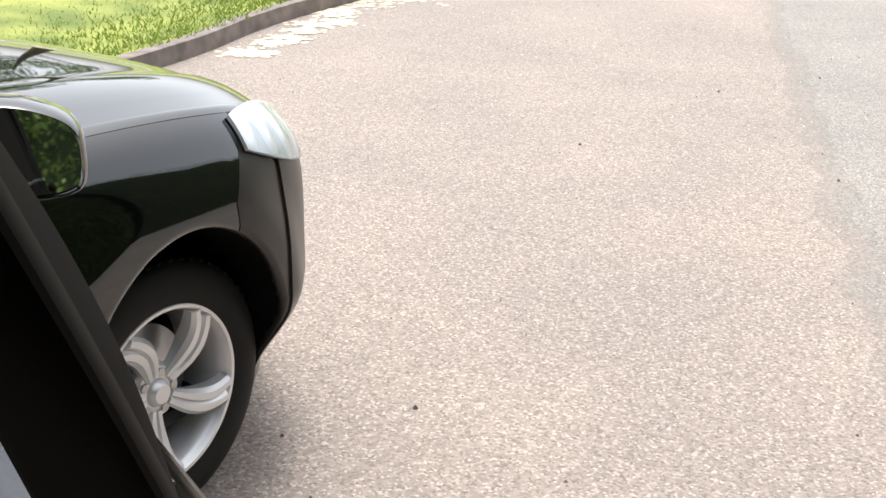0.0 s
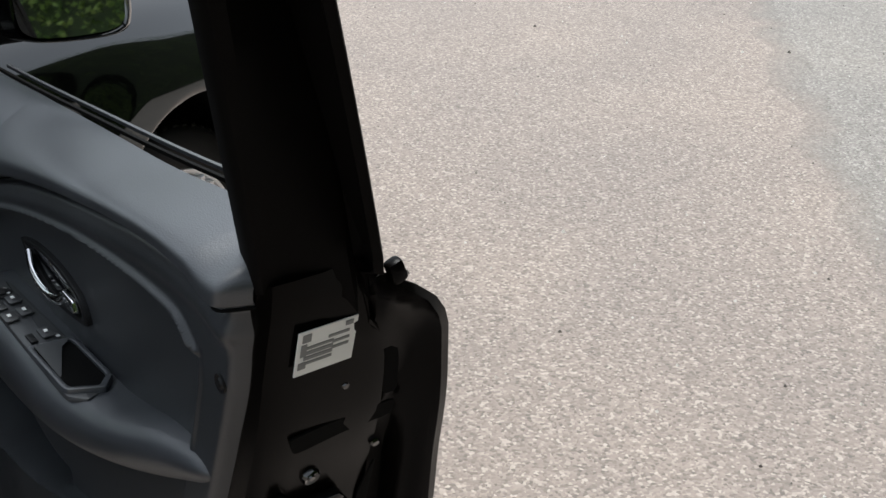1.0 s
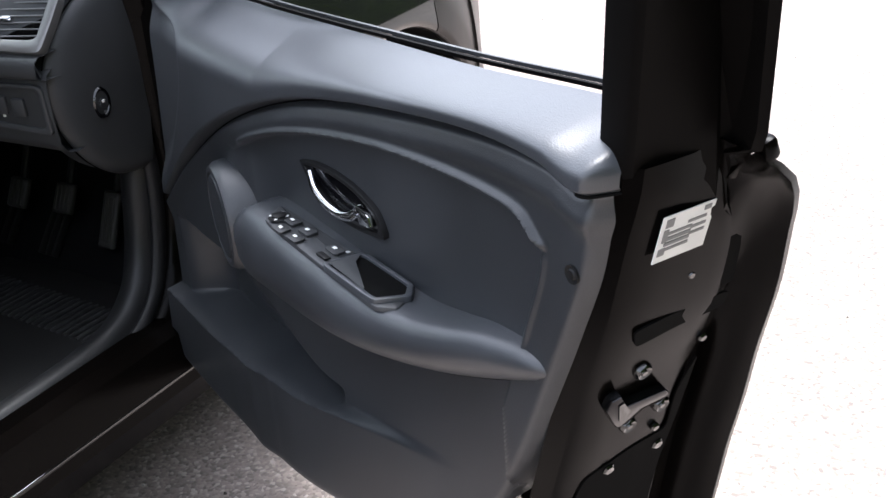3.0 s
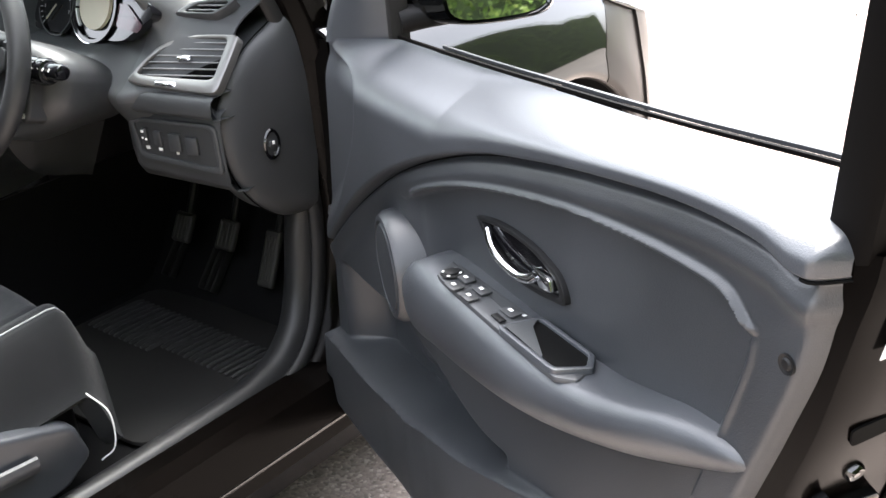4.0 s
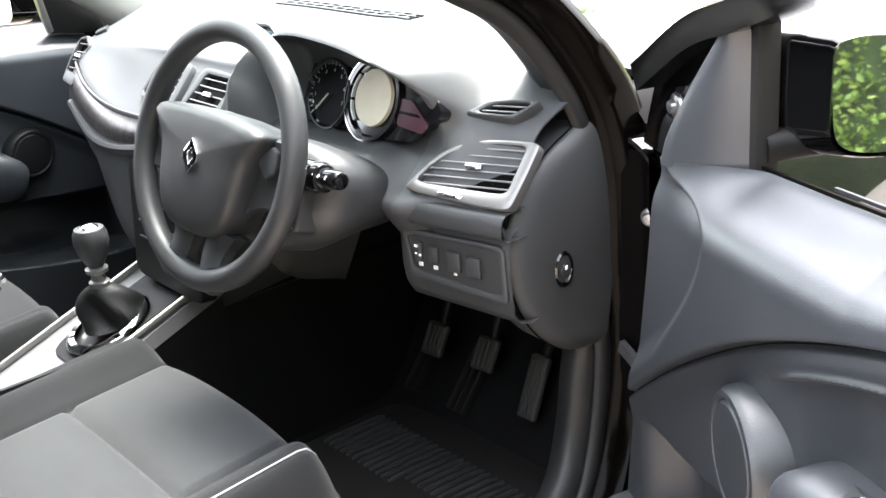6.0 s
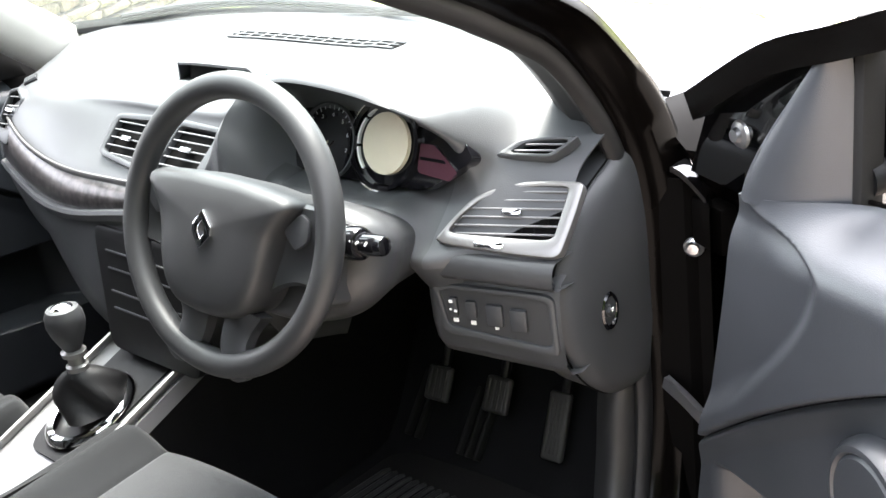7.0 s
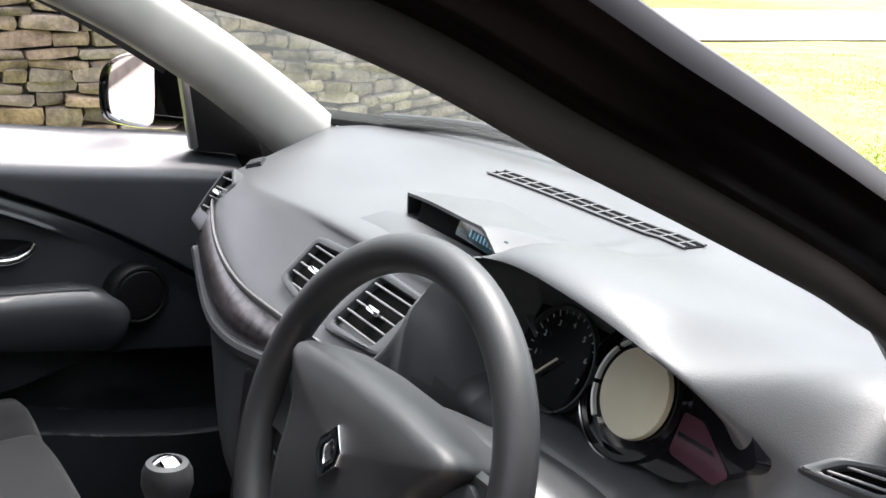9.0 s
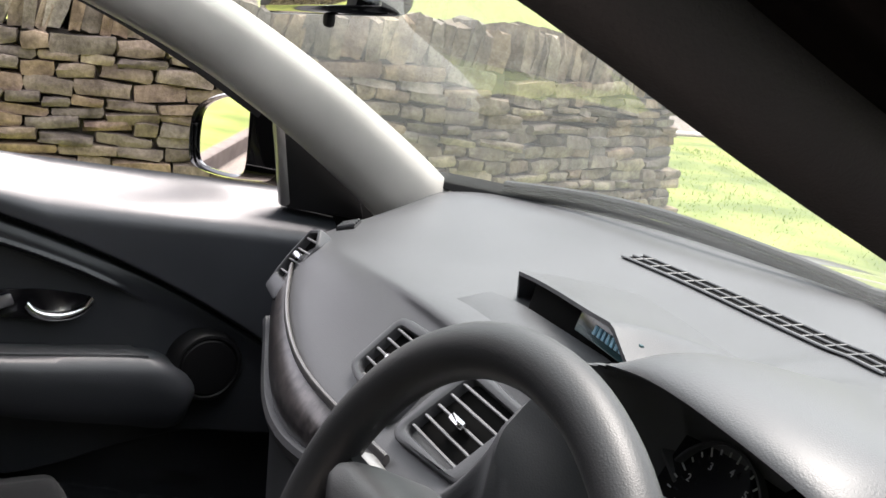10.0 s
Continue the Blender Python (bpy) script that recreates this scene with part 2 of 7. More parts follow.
def step(x, a, b):
    t = min(1.0, max(0.0, (x - a) / (b - a)))
    return t * t * (3 - 2 * t)


def facing(origin, normal, up=(0, 0, 1)):
    """A frame whose z is the normal and whose y leans to up."""
    z = Vector(normal).normalized()
    y = (Vector(up) - z * Vector(up).dot(z)).normalized()
    x = y.cross(z)
    m = Matrix((x, y, z)).transposed().to_4x4()
    m.translation = Vector(origin)
    return m


def rounded(outline, r=0.18, n=4):
    """Rounds an outline's corners."""
    out = []
    c = len(outline)
    for i in range(c):
        a, b, d = Vector(outline[i - 1]), Vector(outline[i]), Vector(outline[(i + 1) % c])
        p, q = b + (a - b) * r, b + (d - b) * r
        for k in range(n + 1):
            t = k / n
            w = p * (1 - t) ** 2 + 2 * b * t * (1 - t) + q * t * t
            out.append((w.x, w.y))
    return out


# ---------------------------------------------------------------- the car: outer body
car = thing("car", "black hatchback car parked on the road with its driver's door open", "car")


def hull(y):
    """Half width, shoulder height and bonnet height at y."""
    w = smooth(y, [(-0.62, 0.895), (-0.2, 0.905), (0.1, 0.905), (0.22, 0.895), (0.34, 0.866), (0.45, 0.808), (0.55, 0.718), (0.64, 0.60), (0.74, 0.44), (0.82, 0.27), (0.86, 0.1)])
    zs = smooth(y, [(-0.62, 0.965), (-0.2, 0.965), (0.2, 0.925), (0.45, 0.855), (0.62, 0.785), (0.74, 0.73), (0.86, 0.68)])
    zh = smooth(y, [(-0.62, 1.05), (-0.42, 1.05), (0.0, 1.02), (0.3, 0.965), (0.55, 0.89), (0.7, 0.81), (0.86, 0.71)])
    return w, zs, zh


ARCH, ARCH_H, ARCH_Y = 0.335, 0.425, -0.045      # wheel opening: half length, height over the hub, middle


SEAM = 0.10     # where fender and bumper meet
LEAN = 0.085     # how far the fender's side rolls in at its shoulder


def hull_side(y, k):
    """Point of the body side; k from 0 (under) to 1 (shoulder)."""
    w, zs, zh = hull(y)
    z = 0.19 + (zs - 0.19) * k
    x = w - (0.055 + 0.10 * step(y, 0.10, 0.35)) * (1 - step(k, 0.0, 0.3 + 0.12 * step(y, 0.10, 0.35))) - LEAN * max(0.0, (k - 0.55) / 0.45) ** 5
    # the flare round the wheel
    d = 0.348 * math.hypot((y - ARCH_Y) / ARCH, (z - 0.315) / ARCH_H)
    x += 0.018 * (step(d, 0.33, 0.36) - step(d, 0.40, 0.52)) * step(0.95 - k, 0.0, 0.3)
    return Vector((x, y, z))


def side_panel(y0, y1, mirror):
    """Body side between y0 and y1, cut out round the wheel."""
    out = bmesh.new()
    for a, b in ((-1.0, ARCH_Y - ARCH), (ARCH_Y - ARCH, ARCH_Y + ARCH), (ARCH_Y + ARCH, 1.0)):
        a, b = max(a, y0), min(b, y1)
        if b - a < 1e-4:
            continue
        inside = abs((a + b) / 2 - ARCH_Y) < ARCH
        if inside:
            t0, t1 = [math.acos(max(-1, min(1, (ARCH_Y - v) / ARCH))) for v in (a, b)]
            ys = [ARCH_Y - ARCH * math.cos(t0 + (t1 - t0) * i / 60) for i in range(61)]
        else:
            ys = [a + (b - a) * i / 40 for i in range(41)]
        cols = []
        for y in ys:
            zs = hull(y)[1]
            lean = 0.8 * (1 - min(1.0, abs(y - SEAM) / 0.16))      # the seam leans forward towards the lamp
            z0 = 0.315 + ARCH_H * math.sqrt(max(0.0, 1 - ((y - ARCH_Y) / ARCH) ** 2)) if inside else 0.19
            col = []
            for j in range(61):
                z = z0 + (zs - z0) * j / 60
                yl = y + lean * max(0.0, z - 0.76) * 0.65
                p = hull_side(yl, (z - 0.19) / (zs - 0.19))
                col.append(Vector((p.x * mirror, p.y, p.z)))
            cols.append(col)
        merge(out, grid(cols, thick=0.006))
    return out


for s in (1, -1):
    part("front_fender", side_panel(-0.60, SEAM, s), PAINT, car, sharp=50)
    part("bumper_side", side_panel(SEAM + 0.004, 0.855, s), BUMPER, car, "black front bumper side, tinted brown for the reflected road", sharp=50)

# lip round the wheel opening
for s in (1, -1):
    pts = []
    for i in range(75):
        if i < 7 or i > 67:
            y, z = ARCH_Y + ARCH * (1 if i < 7 else -1), 0.315 - 0.125 * (7 - i if i < 7 else i - 67) / 7
        else:
            a = math.pi * (i - 7) / 60
            y, z = ARCH_Y + ARCH * math.cos(a), 0.315 + ARCH_H * math.sin(a)
        zs = hull(y)[1]
        p = hull_side(y, min(0.99, max(0.0, (z - 0.19) / (zs - 0.19))))
        pts.append(Vector((p.x * s - 0.013 * s, y, z)))
    part("arch_lip", sweep(pts, oval(0.012, 0.004, 12), (1, 0, 0)), BUMPER, car)

# bonnet
rows = []
for i in range(61):
    y = -0.40 + 1.16 * i / 60
    w, zs, zh = hull(y)
    row = []
    for j in range(41):
        q = -1 + 2 * j / 40
        x = q * (w - LEAN - 0.020)
        yy = y - (0.16 * q * q if y < -0.1 else 0.16 * q * q * step(0.4 - y, 0, 0.5))
        e = abs(q)
        z = zh - (zh - zs - 0.012) * e ** 2.6 + 0.012 * step(e, 0.62, 0.72) * (1 - step(e, 0.8, 1.0))
        row.append(Vector((x, yy, z)))
    rows.append(row)
part("bonnet", grid(rows, thick=-0.012), PAINT, car)
for s in (1, -1):
    rows = []
    for i in range(46):
        y = -0.60 + 1.40 * i / 45
        w, zs, zh = hull(y)
        rows.append([Vector(((w - LEAN + 0.002 - 0.026 * k / 5) * s, y, zs + 0.012 * math.sin(k / 5 * 1.5))) for k in range(6)])
    part("fender_shoulder", grid(rows, thick=-0.008), PAINT, car)
rows = []
for i in range(17):
    z = 0.2 + 0.49 * i / 16
    row = []
    for j in range(41):
        q = -1 + 2 * j / 40
        x = 0.40 * q
        y = 0.845 - 0.10 * abs(q) ** 2.2 - 0.03 * ((z - 0.45) / 0.3) ** 2
        row.append(Vector((x, y, z)))
    rows.append(row)
part("front_bumper", grid(rows, thick=-0.01), BUMPER, car, "black front bumper, tinted brown for the reflected road")

# headlamp
for s in (1, -1):
    rows, inner = [], []
    for i in range(25):
        k = i / 24
        y = 0.175 + 0.36 * k
        w, zs, zh = hull(y)
        rows.append([])
        inner.append([])
        half = 0.022 + 0.042 * math.sin(math.pi * min(1, k * 0.8 + 0.10))
        for j in range(13):
            a = -1 + 2 * j / 12
            z = zs - 0.042 + half * a * 0.95
            x = hull_side(y, min(1.0, (z - 0.19) / (zs - 0.19))).x - 1.0 * max(0, z - zs) + 0.016
            rows[-1].append(Vector((x * s, y, z)))
            inner[-1].append(Vector(((x - 0.011 + 0.004 * math.sin(k * 30) * (1 - a * a)) * s, y - 0.002, z)))
    headlamp = part("headlamp", grid(inner, thick=0.01), REFLECTOR, car, "headlamp with clear lens and silver reflector", sharp=50)
    part("lens", grid(rows, thick=-0.003), CLEAR, headlamp, sharp=50)
    part("bulb_shroud", lathe([(0.0, 0.0), (0.03, 0.004), (0.042, 0.03), (0.04, 0.032)], 28, pose(0.705 * s, 0.33, 0.80, 0, 50 * s, 20 * s)), CHROME, headlamp)

# wing tops beside the windscreen, and the inner wings
for s in (1, -1):
    rows = []
    for i in range(15):
        y = -0.57 + 0.27 * i / 14
        w, zs, zh = hull(y)
        top = Vector((0.70 * s, y + 0.02, 1.035 - 0.16 * (y + 0.66) ** 1.5))
        out = Vector(((w - LEAN) * s, y, zs + 0.004))
        rows.append([out.lerp(top, k / 8) + V(0, 0, 0.018 * math.sin(math.pi * k / 8)) for k in range(9)])
    part("wing_top", grid(rows), FILM, car)
    part("inner_wing", box((0.10, 0.22, 0.55), (0.79 * s, -0.44, 0.66), 0.01), FILM, car)

# sill and under body
for s in (1, -1):
    path = [Vector((0.80 * s, y, 0.30)) for y in (-0.42, -0.8, -1.2, -1.6, -2.2)]
    sect = [(-0.10, -0.03), (-0.10, 0.045), (-0.04, 0.078), (0.035, 0.075), (0.06, 0.045), (0.055, 0.01), (0.075, -0.01), (0.078, -0.06), (-0.02, -0.08)]
    if s < 0:
        sect = [(a, -b) for a, b in sect]
    sill = part("sill", sweep(path, sect, (0, 0, 1)), INNERPAINT, car)
    for dx, dz in ((0.052, 0.062), (0.066, 0.03), (0.074, 0.004)):
        part("sill_bead", sweep([p + V(dx * s - 0.002 * s, 0, dz) for p in path], oval(0.006, 0.004, 10), (0, 0, 1)), PAINT, sill)
part("floor_pan", box((1.5, 2.6, 0.04), (0, -1.1, 0.22), 0.01), DARK, car)
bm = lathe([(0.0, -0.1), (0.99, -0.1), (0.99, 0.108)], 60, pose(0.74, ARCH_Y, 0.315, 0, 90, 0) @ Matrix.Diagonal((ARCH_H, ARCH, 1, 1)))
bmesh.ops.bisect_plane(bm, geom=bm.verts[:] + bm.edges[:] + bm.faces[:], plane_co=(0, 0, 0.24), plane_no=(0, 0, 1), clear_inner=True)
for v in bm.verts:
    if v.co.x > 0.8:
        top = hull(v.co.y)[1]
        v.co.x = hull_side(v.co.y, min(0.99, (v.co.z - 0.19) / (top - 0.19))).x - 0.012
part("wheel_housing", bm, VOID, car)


# ---------------------------------------------------------------- road wheel
def road_wheel(at, side):
    m = pose(*at, 0, 90 * side, 0)     # local z points outward
    bm = lathe([(0.212, -0.10), (0.235, -0.103), (0.272, -0.10), (0.296, -0.092), (0.309, -0.08), (0.315, -0.05), (0.316, 0.0), (0.315, 0.05), (0.309, 0.078),
                (0.298, 0.092), (0.272, 0.101), (0.244, 0.104), (0.228, 0.1), (0.215, 0.094), (0.21, 0.085)], 72, m)
    wheel = part("wheel", bm, RUBBER, car, "wheel with black tyre and silver alloy")
    bm = bmesh.new()
    for i in range(60):
        for w in (-0.062, -0.022, 0.022, 0.062):
            own = box((0.034, 0.022, 0.007), (0, 0, 0), 0.002, 1, (0, 0, 18 if w > 0 else -18))
            own.transform(m @ pose(0, 0, 0, 0, 0, i * 6 + (3 if abs(w) > 0.03 else 0)) @ pose(0.3165 - (0.006 if abs(w) > 0.03 else 0), 0, w, 0, 90, 0))
            merge(bm, own)
    part("tread", bm, RUBBER, wheel)
    part("rim", lathe([(0.195, -0.09), (0.19, 0.05), (0.198, 0.07), (0.205, 0.084), (0.216, 0.092), (0.214, 0.097), (0.206, 0.096), (0.2, 0.088)], 72, m), ALLOY, wheel)
    part("brake_drum", lathe([(0.0, -0.02), (0.145, -0.02), (0.145, 0.0), (0.06, 0.01), (0.0, 0.01)], 40, m), STEEL, wheel)
    for i in range(10):
        a = 36 * i + (7 if i % 2 else -7)
        bend = 0.4 if i % 2 else -0.4
        path = []
        for k in range(9):
            q = k / 8
            r = 0.045 + 0.158 * q
            an = radians(a) + bend * 0.25 * math.sin(q * math.pi * 0.6) + 0.32 * q * q
            path.append(Vector((r * math.cos(an), r * math.sin(an), 0.055 + 0.03 * q)))
        bm = sweep(path, [(-0.014, -0.009), (-0.014, 0.009), (0.006, 0.011), (0.013, 0.005), (0.013, -0.005), (0.006, -0.011)], (0, 0, 1),
                   taper=[1.0, 1.1, 1.3, 1.5, 1.65, 1.7, 1.6, 1.45, 1.3])
        bm.transform(m)
        part("spoke", bm, ALLOY, wheel)
    part("hub_cap", lathe([(0.0, 0.078), (0.022, 0.077), (0.03, 0.07), (0.034, 0.06), (0.062, 0.058), (0.07, 0.045), (0.06, 0.02)], 40, m), ALLOY, wheel)
    for i in range(5):
        b = rod((0.048, 0, 0.05), (0.048, 0, 0.064), 0.011, seg=6)
        b.transform(m @ pose(0, 0, 0, 0, 0, 72 * i + 20))
        part("wheel_bolt", b, STEEL, wheel)
    return wheel


road_wheel((0.71, -0.03, 0.318), 1)
road_wheel((-0.71, -0.03, 0.318), -1)
road_wheel((0.71, -2.66, 0.318), 1)
road_wheel((-0.71, -2.66, 0.318), -1)

# ---------------------------------------------------------------- driver's door (local x: rearwards from the hinge, y: outwards, z: up)
DOOR_M = Matrix(((0.900, 0.436, 0, 0.83), (-0.436, 0.900, 0, -0.60), (0, 0, 1, 0), (0, 0, 0, 1)))
TOP = [(0.18, 1.02), (0.25, 1.03), (0.375, 1.043), (0.488, 1.052), (0.62, 1.064), (0.78, 1.080), (0.9, 1.092), (1.02, 1.105), (1.175, 1.125), (1.31, 1.137)]
BOT = [(0.04, 0.295), (0.14, 0.296), (0.30, 0.303), (0.54, 0.338), (0.76, 0.398), (0.83, 0.424), (0.95, 0.485), (1.065, 0.588), (1.119, 0.665), (1.17, 0.745)]
REAR = [(0.60, 1.075), (0.698, 1.135), (0.771, 1.172), (0.858, 1.210), (0.935, 1.243), (1.013, 1.272), (1.09, 1.286), (1.17, 1.288)]
FRONT = [(0.36, 0.05), (0.45, 0.07), (0.6, 0.098), (0.75, 0.132), (0.9, 0.166), (1.0, 0.184), (1.05, 0.195)]
ARC = [(0.03, 0.585), (0.095, 0.645), (0.255, 0.769), (0.42, 0.874), (0.559, 0.942), (0.723, 1.003), (0.878, 1.043), (1.044, 1.075), (1.142, 1.088), (1.218, 1.089), (1.257, 1.08), (1.40, 1.098)]
RIB = [(0.48, 0.866), (0.518, 0.884), (0.578, 0.912), (0.662, 0.944), (0.769, 0.976), (0.916, 1.009), (1.034, 1.025), (1.133, 1.031), (1.176, 1.027), (1.20, 1.008)]
RIBSIDE = [(0.80, 1.126), (0.858, 1.150), (0.917, 1.173), (0.978, 1.196), (1.011, 1.202), (1.06, 1.206)]
POCKET = [(0.05, 0.47), (0.13, 0.475), (0.314, 0.485), (0.485, 0.517), (0.632, 0.550), (0.753, 0.585), (0.902, 0.630), (1.02, 0.660), (1.2, 0.69)]


def panel_n(u, z, roll=False):
    """Depth of the door lining towards the cabin."""
    n = 0.088
    za = smooth(u, ARC)
    above = step(z, za - 0.002, za + 0.007)
    n += 0.014 * above * (0.2 + 0.8 * step(u, 0.12, 0.40))
    # top of the lining rolls outwards
    zt = smooth(u, TOP)
    n -= (0.084 if roll else 0.018 + 0.066 * step(u, 0.22, 0.36)) * step(z, max(zt - 0.085, min(za, zt - 0.03) + 0.012), zt + 0.004) ** 1.7
    n -= 0.010 * math.exp(-((z - za + 0.002) / 0.0042) ** 2) * step(1.27 - u, 0, 0.02)
    if z < za:
        # a rounded band between arc and rib, and the inset inside the rib
        zr = smooth(u, RIB)
        ur = smooth(z, RIBSIDE)
        inside = step(zr - z, 0.0, 0.006) * step(ur - u, 0.0, 0.006) * step(u, 0.45, 0.53)
        n -= 0.009 * inside
        lip = math.exp(-((zr - z + 0.003) / 0.0042) ** 2) * step(ur - u, -0.01, 0.01) * step(u, 0.50, 0.54)
        lip2 = math.exp(-((ur - u + 0.003) / 0.0035) ** 2) * step(zr - z, 0.0, 0.01) * step(z, 0.86, 0.9)
        n += max(0.008 * lip, 0.002 * lip2)
        n -= 0.010 * step(za - z, 0.0, 0.05) * step(0.55 - u, 0.0, 0.2)
        n += 0.006 * math.exp(-((za - z - 0.024) / 0.012) ** 2) * step(u, 0.4, 0.6)
    # pocket in the lower half: a proud shelf with a deep hollow above it that narrows to the rear
    zp = smooth(u, POCKET)
    n += 0.030 * step(zp - z, 0.0, 0.007 + 0.012 * step(u, 0.7, 1.0)) * step(1.03 - u, 0.0, 0.42)
    tall = 0.15 - 0.13 * step(u, 0.36, 0.73)
    hollow = step(z, zp - 0.004, zp + 0.006) * (1 - step(z, zp + tall - 0.010, zp + tall + 0.006)) * step(0.735 - u, 0.0, 0.05)
    n -= 0.062 * hollow * step(u, 0.12, 0.20)
    n += 0.028 * hollow * math.exp(-((u - 0.40) / 0.07) ** 2) * step(z, zp + 0.02, zp + 0.07)
    # the front third bows in towards the hinge along a soft crease
    uc = 0.20 + 0.16 * step(z, 0.70, 0.98) * (1 - step(z, 0.97, 1.03))
    n -= (0 if roll else 0.012) * step(uc - u, 0.0, 0.03) * step(z, za + 0.02, za + 0.07) * (1 - step(z, 0.99, 1.03))
    # rear edge and lower edge turn outwards
    ue = smooth(z, REAR)
    n -= 0.030 * step(u, ue - 0.022, ue + 0.004) ** 2
    zb = smooth(u, BOT)
    n -= 0.05 * step(zb + 0.05 - z, 0.0, 0.06) ** 2
    return n


def lining(roll=False):
    rows = []
    NU, NZ = 420, 330
    for i in range(NU + 1):
        s = i / NU
        row = []
        for j in range(NZ + 1):
            t = j / NZ
            u = 0.06 + 1.25 * s
            for _ in range(4):
                z = smooth(u, BOT) * (1 - t) + smooth(u, TOP) * t
                u = smooth(z, FRONT) * (1 - s) + smooth(z, REAR) * s
            row.append(Vector((u, -panel_n(u, z, roll), z)))
        rows.append(row)
    return grid(rows, thick=0.004)


def skin_n(z):
    """Outer skin of the door: depth (negative: outwards) by height."""
    return smooth(z, [(0.28, -0.12), (0.4, -0.15), (0.6, -0.162), (0.75, -0.152), (0.87, -0.132), (1.0, -0.107), (1.04, -0.096), (1.07, -0.078), (1.09, -0.058), (1.105, -0.038), (1.12, -0.015)])


def edge_u(z):
    return smooth(z, [(0.28, 1.03), (0.36, 1.085), (0.45, 1.12), (0.554, 1.145), (0.618, 1.158), (0.70, 1.178), (0.776, 1.203), (0.856, 1.230), (0.95, 1.266), (1.043, 1.293), (1.107, 1.312), (1.2, 1.322)])


# shell: the black shut face behind the lining, and the outer skin
rows = []
for i in range(41):
    z = 0.28 + 0.84 * i / 40
    e = edge_u(z)
    n0 = skin_n(z)
    k = step(z, 1.0, 1.1)
    r = e + 0.030 + 0.010 * step(z, 1.0, 1.1)      # rim of the outer skin
    n1 = n0 + 0.022
    tuck = step(0.68 - z, 0.0, 0.08)
    row = [(e - 0.03 - 0.10 * tuck, 0.075 - 0.065 * tuck), (e - 0.006, 0.07), (e, 0.06), (e + 0.002, 0.03), (e + 0.002, 0.3 * n1), (e - 0.001, n1 * 0.5), (e - 0.014, n1 * 0.56), (e - 0.016, n1 * 0.74), (e + 0.004, n1 * 0.78),
           (r - 0.008, n1 * 0.86), (r, n1 + 0.004), (r - 0.004, n1 - 0.006), (e - 0.05, n0 - 0.004), (e * 0.5, n0 - 0.012), (0.0, n0 + 0.01), (-0.02, n0 + 0.02), (0.0, -0.02), (0.08, 0.04)]
    line = []
    for u, n in row:        # the skin's top follows the belt
        belt = smooth(min(1.31, max(0.18, u)), TOP) - (0.10 if n < -0.01 else 0.018 if n < 0.03 else 0.03)
        low = z if z < 0.85 else 0.85 + (z - 0.85) * (belt - 0.85) / 0.27
        zz = low + (z - low) * step(u - edge_u(z), -0.02, 0.02)
        line.append(Vector((u, -n, zz)))
    rows.append(line)
door = part("door", grid(rows), INNERPAINT, car, "open driver's door, black outside with dark grey lining")
door.matrix_basis = DOOR_M

def two_tone(ob, u_of):
    """Below the curved line the lining takes a darker copy: shade put into colour."""
    ob.data.materials.append(LINING_LOW)
    for p in ob.data.polygons:
        u = u_of(p.center)
        if p.center.z < smooth(u, ARC) - 0.004:
            p.material_index = 1
    return ob


two_tone(part("lining", lining(), TRIM, door, "dark grey moulded door lining", sharp=60), lambda c: c.x)

# dark joints: along the curved line and round the inset
part("lining_joint", sweep([Vector((u, -panel_n(u, smooth(u, ARC) - 0.002) - 0.0002, smooth(u, ARC) - 0.002)) for u in [0.12 + 1.14 * k / 90 for k in range(91)]], oval(0.0022, 0.0014, 8), (0, 0, 1)), VOID, door)
part("lining_joint", sweep([Vector((u, -panel_n(u, smooth(u, ARC) + 0.004) - 0.0002, smooth(u, ARC) + 0.002)) for u in [1.262 + 0.03 * k / 8 for k in range(9)]], oval(0.0016, 0.0014, 8), (0, 0, 1)), VOID, door)

# window frame: rear post, roof rail, front rail
def frame_bar(points, section, name, material):
    path = spline([Vector((u, -n, z)) for u, n, z in points], 8)
    return part(name, sweep(path, section, (0, -1, 0)), material, door)


# rear post: a flat inner face, a channel and a thin outer flange, all leaning inwards and back
rows = []
for i in range(25):
    z = 1.045 + 0.475 * i / 24
    h = z - 1.1
    lu, ln = 1.297 + 0.42 * h, 0.075 + 0.293 * h
    mu, mn = 1.313 + 0.24 * h, -0.001 + 0.27 * h + 0.5 * max(0.0, h - 0.12) ** 2
    q = step(z, 1.10, 1.13)
    ru, rn = mu + 0.004 + (1.352 + 0.385 * h - mu) * q, mn - 0.004 + ((0.36 + 0.07 * h) * h - mn + 0.004) * q
    loop = [(lu - 0.05, ln - 0.012), (lu - 0.008, ln), (lu, ln - 0.003), (lu + 0.003, ln - 0.012), (lu * 0.5 + mu * 0.5 + 0.002, ln * 0.5 + mn * 0.5), (mu + 0.003, mn + 0.008), (mu - 0.001, mn + 0.001), (mu + 0.004, mn - 0.006),
            (mu * 0.55 + ru * 0.45, mn * 0.5 + rn * 0.5 - 0.004), (ru - 0.007, rn + 0.004), (ru, rn), (ru - 0.004, rn - 0.003), (ru - 0.03, rn - 0.010), (lu - 0.02, rn - 0.008), (lu - 0.05, rn - 0.005)]
    rows.append([Vector((u, -n, z)) for u, n in loop + loop[:1]])
part("window_frame", grid(rows), FILM, door, sharp=40)
